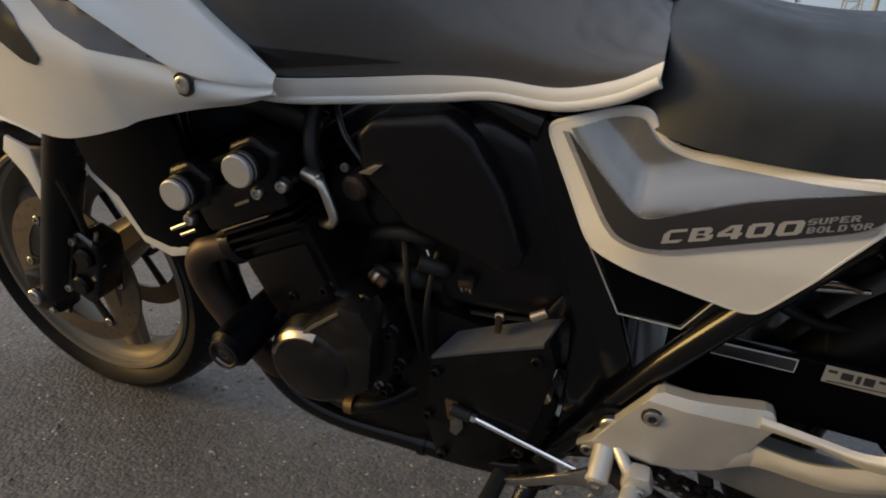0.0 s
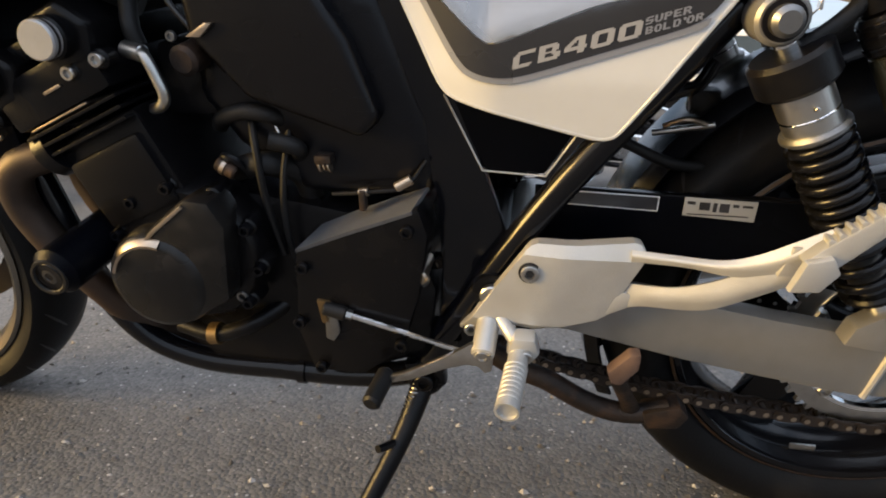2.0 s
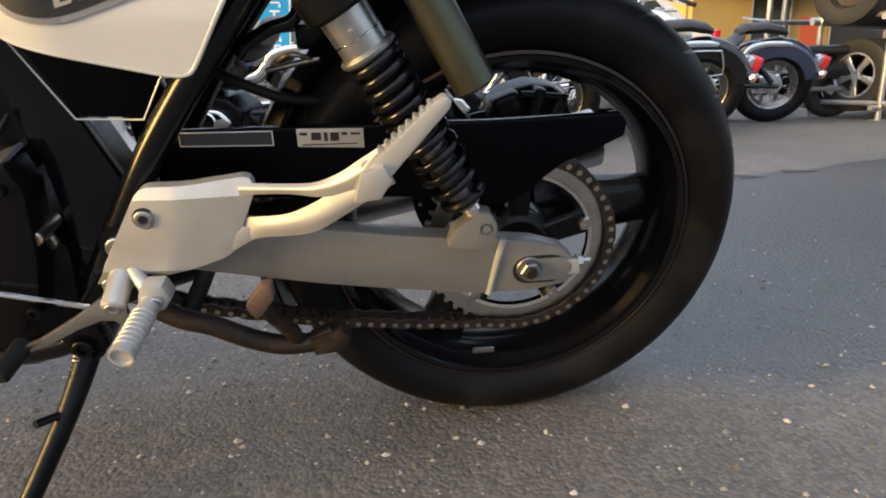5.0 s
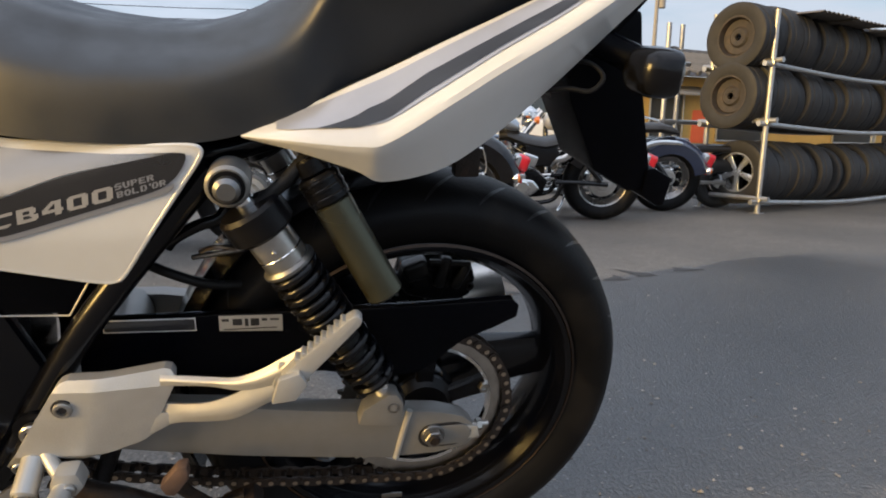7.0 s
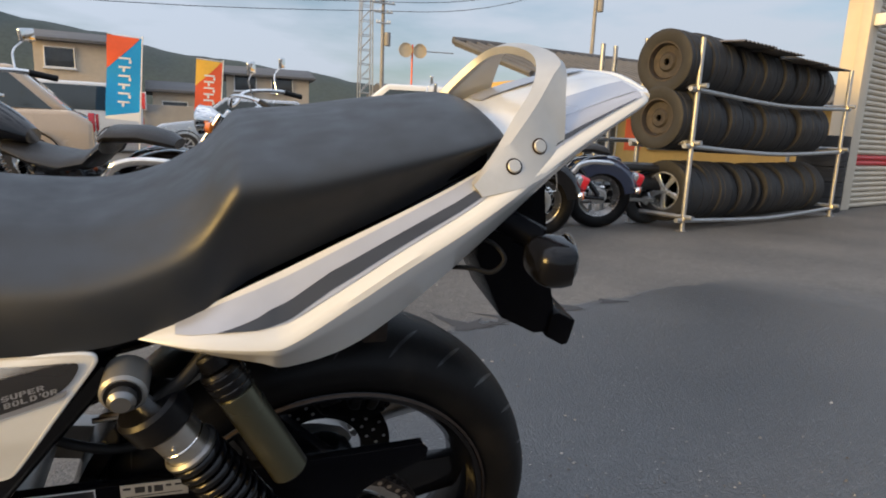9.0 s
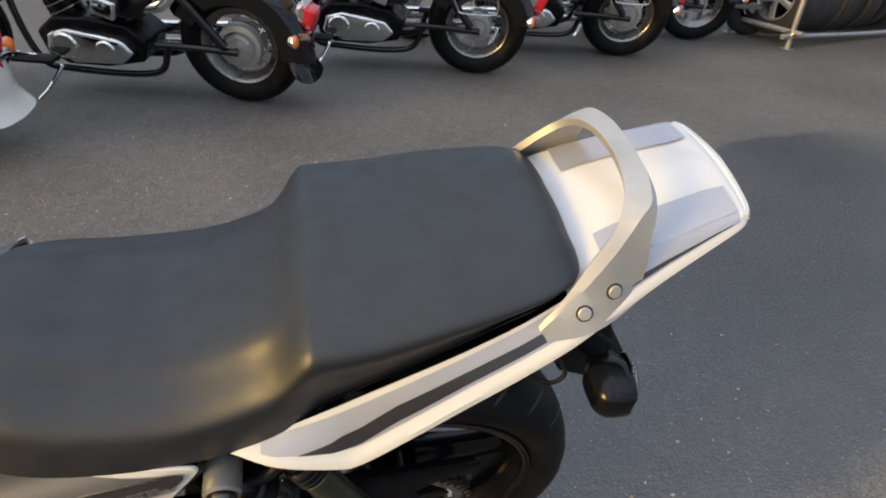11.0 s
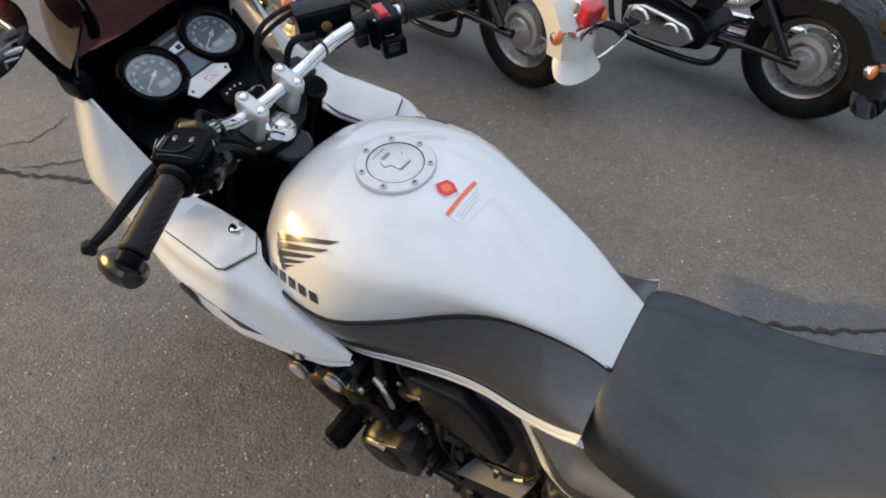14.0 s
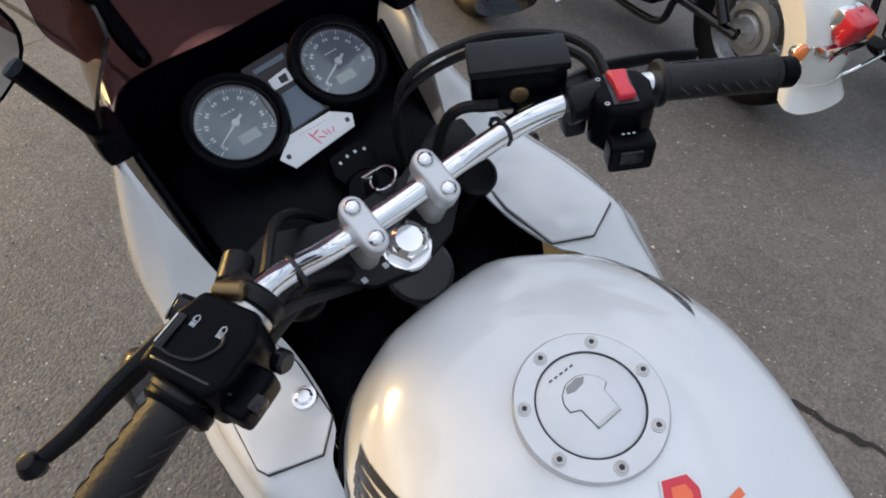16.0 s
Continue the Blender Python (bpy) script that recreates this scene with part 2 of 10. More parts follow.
def asphalt():
    m = bpy.data.materials.new("asphalt")
    m.use_nodes = True
    n, l = m.node_tree.nodes, m.node_tree.links
    b = n["Principled BSDF"]
    tc = n.new("ShaderNodeTexCoord")

    def noise_node(scale, detail=4.0, rough=0.5):
        q = n.new("ShaderNodeTexNoise")
        q.inputs["Scale"].default_value, q.inputs["Detail"].default_value, q.inputs["Roughness"].default_value = scale, detail, rough
        l.new(tc.outputs["Object"], q.inputs["Vector"])
        return q

    def ramp(src, a, c0, c, c1):
        r = n.new("ShaderNodeValToRGB")
        r.color_ramp.elements[0].position, r.color_ramp.elements[0].color = a, (*c0, 1)
        r.color_ramp.elements[1].position, r.color_ramp.elements[1].color = c, (*c1, 1)
        l.new(src, r.inputs["Fac"])
        return r

    def mix(kind, fac, a, c):
        q = n.new("ShaderNodeMixRGB")
        q.blend_type = kind
        for key, v in (("Fac", fac), ("Color1", a), ("Color2", c)):
            if isinstance(v, (int, float)):
                q.inputs[key].default_value = v
            elif isinstance(v, tuple):
                q.inputs[key].default_value = (*v, 1)
            else:
                l.new(v, q.inputs[key])
        return q.outputs["Color"]

    stones = n.new("ShaderNodeTexVoronoi")
    stones.inputs["Scale"].default_value = 150
    l.new(tc.outputs["Object"], stones.inputs["Vector"])
    stone_tone = ramp(stones.outputs["Color"], 0.25, (0.112, 0.106, 0.098), 0.95, (0.190, 0.179, 0.166))
    col = stone_tone.outputs["Color"]
    broad = ramp(noise_node(0.9, 5).outputs["Fac"], 0.3, (0.72, 0.72, 0.72), 0.7, (1.18, 1.15, 1.1))
    col = mix("MULTIPLY", 1.0, col, broad.outputs["Color"])
    mid = ramp(noise_node(14, 5).outputs["Fac"], 0.35, (0.90, 0.90, 0.90), 0.68, (1.08, 1.08, 1.08))
    col = mix("MULTIPLY", 1.0, col, mid.outputs["Color"])
    chips = n.new("ShaderNodeTexVoronoi")
    chips.inputs["Scale"].default_value = 70
    l.new(tc.outputs["Object"], chips.inputs["Vector"])
    small = ramp(chips.outputs["Distance"], 0.13, (1, 1, 1), 0.22, (0, 0, 0))
    rare = ramp(chips.outputs["Color"], 0.74, (0, 0, 0), 0.82, (1, 1, 1))
    chip = mix("MULTIPLY", 1.0, small.outputs["Color"], rare.outputs["Color"])
    col = mix("MIX", chip, col, (0.48, 0.455, 0.42))
    pebble = n.new("ShaderNodeTexVoronoi")
    pebble.inputs["Scale"].default_value = 21
    l.new(tc.outputs["Object"], pebble.inputs["Vector"])
    spot = ramp(pebble.outputs["Distance"], 0.040, (1, 1, 1), 0.068, (0, 0, 0))
    few = ramp(pebble.outputs["Color"], 0.66, (0, 0, 0), 0.70, (1, 1, 1))
    col = mix("MIX", mix("MULTIPLY", 1.0, spot.outputs["Color"], few.outputs["Color"]), col, (0.58, 0.55, 0.51))
    # the newer, darker patch of surfacing behind the machine, with a ragged seeping edge
    sep = n.new("ShaderNodeSeparateXYZ")
    wob = noise_node(2.2, 6, 0.6)
    wv = n.new("ShaderNodeVectorMath")
    wv.operation = "MULTIPLY_ADD"
    l.new(wob.outputs["Color"], wv.inputs[0])
    wv.inputs[1].default_value, wv.inputs[2].default_value = (0.35, 0.45, 0), (-0.175, -0.225, 0)
    wadd = n.new("ShaderNodeVectorMath")
    l.new(tc.outputs["Object"], wadd.inputs[0])
    l.new(wv.outputs["Vector"], wadd.inputs[1])
    l.new(wadd.outputs["Vector"], sep.inputs[0])

    def edge(ax, cx, cy, c0, width):
        a = n.new("ShaderNodeMath")
        a.operation = "MULTIPLY"
        a.inputs[1].default_value = cx
        l.new(sep.outputs["X"], a.inputs[0])
        c = n.new("ShaderNodeMath")
        c.operation = "MULTIPLY_ADD"
        c.inputs[1].default_value = cy
        l.new(sep.outputs["Y"], c.inputs[0])
        l.new(a.outputs[0], c.inputs[2])
        r = n.new("ShaderNodeMapRange")
        r.inputs["From Min"].default_value, r.inputs["From Max"].default_value = c0 - width, c0 + width
        l.new(c.outputs[0], r.inputs["Value"])
        return r.outputs["Result"]

    def times(a, c):
        q = n.new("ShaderNodeMath")
        q.operation = "MULTIPLY"
        l.new(a, q.inputs[0])
        l.new(c, q.inputs[1])
        return q.outputs[0]

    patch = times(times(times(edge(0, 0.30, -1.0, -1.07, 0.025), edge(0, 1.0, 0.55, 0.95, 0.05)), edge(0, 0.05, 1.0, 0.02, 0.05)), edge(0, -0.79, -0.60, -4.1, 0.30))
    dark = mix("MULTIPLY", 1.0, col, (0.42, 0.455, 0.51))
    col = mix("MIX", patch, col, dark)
    l.new(col, b.inputs["Base Color"])
    rr = n.new("ShaderNodeMapRange")
    rr.inputs["To Min"].default_value, rr.inputs["To Max"].default_value = 0.72, 0.36
    sp = n.new("ShaderNodeMapRange")
    sp.inputs["To Min"].default_value, sp.inputs["To Max"].default_value = 0.50, 0.95
    l.new(patch, sp.inputs["Value"])
    l.new(sp.outputs["Result"], b.inputs["Specular IOR Level"])
    l.new(patch, rr.inputs["Value"])
    l.new(rr.outputs["Result"], b.inputs["Roughness"])
    bp = n.new("ShaderNodeBump")
    bp.inputs["Strength"].default_value, bp.inputs["Distance"].default_value = 0.5, 0.004
    hgt = n.new("ShaderNodeMath")
    hgt.operation = "MULTIPLY_ADD"
    hgt.inputs[1].default_value = -1.0
    l.new(stones.outputs["Distance"], hgt.inputs[0])
    l.new(noise_node(45, 6).outputs["Fac"], hgt.inputs[2])
    l.new(hgt.outputs[0], bp.inputs["Height"])
    l.new(bp.outputs["Normal"], b.inputs["Normal"])
    return m


ASPHALT = asphalt()


# ---------------------------------------------------------------- mesh helpers
def put(name, bm, material, parent=None, label="", smooth=38):
    me = bpy.data.meshes.new(name)
    bmesh.ops.recalc_face_normals(bm, faces=bm.faces[:])
    bm.to_mesh(me)
    bm.free()
    if smooth:
        me.shade_smooth()
        me.set_sharp_from_angle(angle=radians(smooth))
    for m in material if isinstance(material, (list, tuple)) else [material]:
        me.materials.append(m)
    ob = new(name, me)
    if parent is not None:
        ob.parent = parent
    if label:
        ob["label"] = label
    return ob


def part(name, bm, material, parent, label=""):
    return put(name, bm, material, parent, label)


def thing(name, label, category, matrix=None, group="", kind=""):
    ob = new(name)
    ob.empty_display_size = 0.1
    if matrix is not None:
        ob.matrix_world = matrix
    return tagged(ob, label, category, group, kind)


def curve_pts(pts, n=6, closed=False):
    """Catmull-Rom through pts."""
    pts = [Vector(p) for p in pts]
    out, c = [], len(pts)
    for i in range(c if closed else c - 1):
        p0 = pts[(i - 1) % c] if closed or i else pts[0] * 2 - pts[1]
        p1, p2 = pts[i], pts[(i + 1) % c]
        p3 = pts[(i + 2) % c] if closed or i + 2 < c else p2 * 2 - p1
        for k in range(n):
            t = k / n
            out.append(0.5 * ((2 * p1) + (p2 - p0) * t + (2 * p0 - 5 * p1 + 4 * p2 - p3) * t * t + (3 * p1 - p0 - 3 * p2 + p3) * t ** 3))
    if not closed:
        out.append(pts[-1])
    return out


def skin(bm, rings, close=True, cap=True):
    vs = [[bm.verts.new(p) for p in r] for r in rings]
    for a, b in zip(vs, vs[1:]):
        m = len(a)
        for i in range(m if close else m - 1):
            j = (i + 1) % m
            try:
                bm.faces.new((a[i], a[j], b[j], b[i]))
            except ValueError:
                pass
    if cap and close:
        for r in (vs[0], vs[-1]):
            try:
                bm.faces.new(r)
            except ValueError:
                pass
    return bm


def tube(pts, r, seg=12, n=6, smooth=True, cap=True, bm=None, flat=1.0, up=(0, 1, 0)):
    """A swept tube; r a number or one radius a point; flat squeezes the section along up."""
    bm = bm or bmesh.new()
    path = curve_pts(pts, n) if smooth and len(pts) > 2 else [Vector(p) for p in pts]
    m = len(path)
    rings = []
    prev = None
    for i, p in enumerate(path):
        d = (path[min(i + 1, m - 1)] - path[max(i - 1, 0)]).normalized()
        if prev is None:
            ref = Vector(up) if abs(d.dot(Vector(up))) < 0.95 else Vector((1, 0, 0))
            a = (ref - d * ref.dot(d)).normalized()
        else:
            a = (prev - d * prev.dot(d)).normalized()
        prev = a
        b = d.cross(a)
        if isinstance(r, (list, tuple)):
            f = i / (m - 1) * (len(r) - 1)
            k = min(int(f), len(r) - 2)
            rad = r[k] + (r[k + 1] - r[k]) * (f - k)
        else:
            rad = r
        rings.append([p + (a * math.cos(q) * flat + b * math.sin(q)) * rad for q in (2 * math.pi * s / seg for s in range(seg))])
    return skin(bm, rings, True, cap)


def lathe(profile, seg=48, axis="y", centre=(0, 0, 0), bm=None, closed=False, arc=(0, 360)):
    """Turns (radius, along) pairs about an axis through centre."""
    bm = bm or bmesh.new()
    c = Vector(centre)
    full = abs(arc[1] - arc[0]) >= 360
    rings = []
    for s in range(seg + (0 if full else 1)):
        q = radians(arc[0] + (arc[1] - arc[0]) * s / seg)
        ring = []
        for r, h in profile:
            u, v = r * math.cos(q), r * math.sin(q)
            ring.append(c + Vector({"y": (u, h, v), "z": (u, v, h), "x": (h, u, v)}[axis]))
        rings.append([bm.verts.new(p) for p in ring])
    m = len(profile)
    k = len(rings)
    for s in range(k if full else k - 1):
        a, b = rings[s], rings[(s + 1) % k]
        for i in range(m if closed else m - 1):
            j = (i + 1) % m
            if (a[i].co - b[i].co).length < 1e-7 and (a[j].co - b[j].co).length < 1e-7:
                continue
            bm.faces.new((a[i], a[j], b[j], b[i]))
    bmesh.ops.remove_doubles(bm, verts=bm.verts[:], dist=1e-6)
    return bm


def bevelled(bm, width, seg=2, angle=30):
    edges = [e for e in bm.edges if len(e.link_faces) == 2 and e.calc_face_angle(0) > radians(angle)]
    bmesh.ops.bevel(bm, geom=edges, offset=width, segments=seg, affect="EDGES", profile=0.6, clamp_overlap=True)
    return bm


def prism(outline, y0, y1, bevel=0.003, axis="y", bm=None, seg=2):
    """An outline of (a, b) pairs pushed along an axis: y takes (x, z), z takes (x, y), x takes (y, z)."""
    own = bmesh.new()
    f = {"y": lambda a, b, h: (a, h, b), "z": lambda a, b, h: (a, b, h), "x": lambda a, b, h: (h, a, b)}[axis]
    lo = [own.verts.new(f(a, b, y0)) for a, b in outline]
    hi = [own.verts.new(f(a, b, y1)) for a, b in outline]
    own.faces.new(lo)
    own.faces.new(hi)
    for i in range(len(lo)):
        j = (i + 1) % len(lo)
        own.faces.new((lo[i], lo[j], hi[j], hi[i]))
    bmesh.ops.recalc_face_normals(own, faces=own.faces[:])
    if bevel:
        bevelled(own, bevel, seg)
    return join(bm, own)


def join(bm, own, m=None):
    if m is not None:
        own.transform(m)
    if bm is None:
        return own
    me = bpy.data.meshes.new("scrap")
    own.to_mesh(me)
    own.free()
    bm.from_mesh(me)
    bpy.data.meshes.remove(me)
    return bm


def block(size, centre=(0, 0, 0), bevel=0.004, rot=None, bm=None, seg=2):
    own = bmesh.new()
    bmesh.ops.create_cube(own, size=1.0)
    own.transform(Matrix.Diagonal((*size, 1)))
    if bevel:
        bevelled(own, bevel, seg)
    if rot is not None:
        own.transform(rot)
    own.transform(Matrix.Translation(centre))
    return join(bm, own)


def rod(a, b, r, seg=12, bm=None, bevel=0.0):
    """A straight round bar from a to b with softened rims."""
    a, b = Vector(a), Vector(b)
    d = (b - a)
    L = d.length
    e = min(bevel, r * 0.6, L * 0.4)
    prof = [(0, 0), (r - e, 0), (r, e), (r, L - e), (r - e, L), (0, L)] if e else [(0, 0), (r, 0), (r, L), (0, L)]
    own = lathe(prof, seg, "z")
    own.transform(Matrix.Translation(a) @ d.to_track_quat("Z", "Y").to_matrix().to_4x4())
    return join(bm, own)


def hexbolt(at, way, r=0.007, h=0.006, bm=None, socket=True):
    """A cap screw with a hex socket, its head rising along way."""
    own = lathe([(0, h * 0.45), (r * 0.5, h * 0.45), (r * 0.55, h), (r * 0.88, h), (r, h * 0.8), (r, 0)], 6 if not socket else 14, "z")
    own.transform(Matrix.Translation(at) @ Vector(way).to_track_quat("Z", "Y").to_matrix().to_4x4())
    return join(bm, own)


def sheet_loft(stations, n=4, m=4):
    """An open skin through rows of points, smoothed both ways."""
    rows = [curve_pts(s, m) for s in stations]
    cols = [curve_pts([r[i] for r in rows], n) for i in range(len(rows[0]))]
    bm = bmesh.new()
    return skin(bm, [[c[k] for c in cols] for k in range(len(cols[0]))], False, False)


def thicken(bm, d):
    bmesh.ops.recalc_face_normals(bm, faces=bm.faces[:])
    bmesh.ops.solidify(bm, geom=bm.faces[:], thickness=d)
    return bm


def drape(outline, place, step=0.012, thick=0.0):
    """A sheet cut to an outline of (a, b) pairs and bent to place(a, b)."""
    bm = bmesh.new()
    bm.faces.new([bm.verts.new((a, 0, b)) for a, b in outline])
    for k, nrm in ((0, (1, 0, 0)), (1, (0, 0, 1))):
        lo, hi = min(p[k] for p in outline), max(p[k] for p in outline)
        n = int((hi - lo) / step)
        for i in range(1, n + 1):
            c = lo + (hi - lo) * i / (n + 1)
            bmesh.ops.bisect_plane(bm, geom=bm.verts[:] + bm.edges[:] + bm.faces[:], plane_co=(c, 0, c), plane_no=nrm)
    for v in bm.verts:
        v.co = place(v.co.x, v.co.z)
    if thick:
        thicken(bm, thick)
    return bm


def eased(outline, cut=0.010, rounds=3):
    """The same outline with its blunt corners rounded off; sharp tips stay."""
    pts = [Vector(p) for p in outline]
    for _ in range(rounds):
        out = []
        for k, p in enumerate(pts):
            a, b = pts[k - 1] - p, pts[(k + 1) % len(pts)] - p
            if a.length < 1e-6 or b.length < 1e-6 or a.angle(b) < radians(75):
                out.append(p)
                continue
            out += [p + a * min(0.27, cut / a.length), p + b * min(0.27, cut / b.length)]
        pts = out
    return [(p.x, p.y) for p in pts]


def onto(m, bm):
    bm.transform(m)
    return bm


def mirror_y(bm):
    bm.transform(Matrix.Diagonal((1, -1, 1, 1)))
    bmesh.ops.reverse_faces(bm, faces=bm.faces[:])
    return bm


def lettering(text, height, m, material, parent, name="lettering", label="", shear=0.0, depth=0.0006, spacing=1.0, bold=0.0):
    cu = bpy.data.curves.new(name, "FONT")
    cu.body, cu.size, cu.extrude, cu.shear, cu.space_character, cu.offset = text, height, depth, shear, spacing, bold
    cu.align_x, cu.align_y = "LEFT", "BOTTOM"
    tmp = new(name, cu)
    me = bpy.data.meshes.new_from_object(tmp.evaluated_get(bpy.context.evaluated_depsgraph_get()))
    bpy.data.objects.remove(tmp)
    bpy.data.curves.remove(cu)
    me.materials.clear()
    me.materials.append(material)
    me.transform(m)
    ob = new(name, me)
    ob.parent = parent
    if label:
        ob["label"] = label
    return ob


SIDE_L = Matrix(((1, 0, 0, 0), (0, 0, -1, 0), (0, 1, 0, 0), (0, 0, 0, 1)))      # flat art in x, y onto a face that looks towards -y

# ---------------------------------------------------------------- ground
gb = bmesh.new()
bmesh.ops.create_grid(gb, x_segments=60, y_segments=60, size=400)
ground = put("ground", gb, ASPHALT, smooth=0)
tagged(ground, "grey worn asphalt yard with pale chips and a darker patch", "ground", kind="structure")

# loose grit and pale chips lying on the surfacing
GRIT = mat("pale_stone_chip", (0.44, 0.41, 0.37), 0.85, vary=0.5, grain=30)
gi = GRIT.node_tree.nodes
geo_ = gi.new("ShaderNodeNewGeometry")
gr_ = gi.new("ShaderNodeValToRGB")
gr_.color_ramp.elements[0].color, gr_.color_ramp.elements[1].color = (0.10, 0.092, 0.084, 1), (0.46, 0.43, 0.39, 1)
gr_.color_ramp.elements[0].position, gr_.color_ramp.elements[1].position = 0.35, 1.0
GRIT.node_tree.links.new(geo_.outputs["Random Per Island"], gr_.inputs["Fac"])
GRIT.node_tree.links.new(gr_.outputs["Color"], gi["Principled BSDF"].inputs["Base Color"])
random.seed(21)
gv, gf = [], []
for k in range(9000):
    x, y = random.gauss(0.1, 1.0), random.uniform(-1.3, 2.3) if k % 3 else random.uniform(-0.9, 0.5)
    r = 0.0014 + 0.0042 * random.random() ** 5
    q, e = random.uniform(0, 6.28), random.uniform(0.6, 1.6)
    n0 = len(gv)
    for j in range(5):
        a = q + 1.257 * j
        rr_ = r * random.uniform(0.75, 1.25)
        gv.append((x + rr_ * e * math.cos(a), y + rr_ * math.sin(a), 0.001))
    gv.append((x + r * random.uniform(-0.4, 0.4), y + r * random.uniform(-0.4, 0.4), 0.001 + r * random.uniform(0.6, 1.1)))
    gf += [(n0 + j, n0 + (j + 1) % 5, n0 + 5) for j in range(5)]
gm = bpy.data.meshes.new("loose_grit")
gm.from_pydata(gv, [], gf)
gm.materials.append(GRIT)
grit = new("loose_grit", gm)
tagged(grit, "pale loose grit scattered on worn asphalt", "grit", kind="stuff")

# cracks in the surfacing: dark ragged slivers lying on the ground
CRACK = mat("crack_filler", (0.018, 0.017, 0.016), 0.9, vary=0.3)


def crack(pts, w):
    random.seed(len(pts) * 7 + int(abs(pts[0][0]) * 100))
    path = curve_pts([(x, y, 0.004) for x, y in pts], 14)
    bm = bmesh.new()
    prev = None
    for i, p in enumerate(path):
        d = (path[min(i + 1, len(path) - 1)] - path[max(i - 1, 0)]).normalized()
        nrm = Vector((-d.y, d.x, 0))
        j = nrm * random.uniform(-0.012, 0.012)
        ww = w * random.uniform(0.35, 1.2) * min(1, i / 6 + 0.1, (len(path) - 1 - i) / 6 + 0.1)
        row = [bm.verts.new(p + j - nrm * ww), bm.verts.new(p + j + nrm * ww)]
        if prev:
            bm.faces.new((prev[0], prev[1], row[1], row[0]))
        prev = row
    part("crack", bm, CRACK, ground)


crack([(-4.2, -0.35), (-3.3, -0.12), (-2.55, 0.02), (-2.15, 0.08), (-1.89, 0.21), (-1.5, 0.26)], 0.012)
crack([(-2.2, 0.08), (-2.05, 0.30), (-2.12, 0.55), (-1.95, 0.8)], 0.005)
crack([(-2.5, 0.04), (-2.35, 0.26), (-2.45, 0.5)], 0.004)
crack([(-0.25, 0.80), (0.12, 0.90), (0.38, 0.94), (0.63, 1.04), (0.95, 1.25)], 0.011)
crack([(-2.9, -0.05), (-2.75, -0.4), (-2.9, -0.8)], 0.004)
SEEP = mat("seeped_binder", (0.045, 0.044, 0.045), 0.7, vary=0.25, grain=30)


def seep(x, y, h, lean, w):
    """A tongue of dark binder that crept out of the patch: broad foot, ragged hooked tip."""
    random.seed(int(x * 977))
    bm = bmesh.new()
    prev = None
    lift = 0.0014 + 0.0008 * (x - 1.0)
    for k in range(13):
        t = k / 12
        cx = x + lean * h * t * t + 0.012 * math.sin(9 * t + x * 20)
        half = w * (1 - t) ** 1.4 * random.uniform(0.7, 1.2) + 0.003 * (1 - t)
        row = [bm.verts.new((cx - half, y + h * t, lift)), bm.verts.new((cx + half, y + h * t + random.uniform(-0.02, 0.02) * h, lift))]
        if prev:
            bm.faces.new((prev[0], prev[1], row[1], row[0]))
        prev = row
    part("seep", bm, SEEP, ground)


for x, h, lean, w in ((1.00, 0.10, -0.5, 0.05), (1.06, 0.07, -0.9, 0.035), (1.31, 0.19, 0.35, 0.045), (1.35, 0.10, 0.5, 0.05), (1.44, 0.06, -0.5, 0.05), (1.55, 0.24, -0.35, 0.05), (1.60, 0.11, 0.6, 0.07), (1.70, 0.05, 0.3, 0.06), (1.80, 0.15, -0.8, 0.05), (2.02, 0.09, 0.5, 0.06), (2.21, 0.16, -0.6, 0.06), (2.5, 0.08, -0.5, 0.08)):
    seep(x, 1.055 + 0.28 * x, 1.35 * h, lean, 1.2 * w)

# ================================================================ the half-faired motorcycle
bike = thing("motorcycle", "white and charcoal half-faired naked motorcycle leaning on its side stand", "motorcycle", BIKE)


# ---- wheels
def tyre_profile(R, half, rim_r):
    """Cross-section of a road tyre, closed, as (radius, along)."""
    h = R - rim_r
    outer = [(rim_r, -half * 0.70), (rim_r + 0.30 * h, -half * 0.93), (rim_r + 0.52 * h, -half), (R - 0.30 * h, -half * 0.93), (R - 0.12 * h, -half * 0.66), (R - 0.03 * h, -half * 0.34), (R, 0)]
    out = outer + [(r, -a) for r, a in outer[-2::-1]]
    inner = [(rim_r - 0.004, half * 0.62), (rim_r + 0.4 * h, half * 0.75), (R - 0.25 * h, 0), (rim_r + 0.4 * h, -half * 0.75), (rim_r - 0.004, -half * 0.62)]
    return out + inner


def tyre_mesh(R, half, rim_r, centre, grooves=22):
    bm = lathe(tyre_profile(R, half, rim_r), 96, "y", centre, closed=True)
    return bm


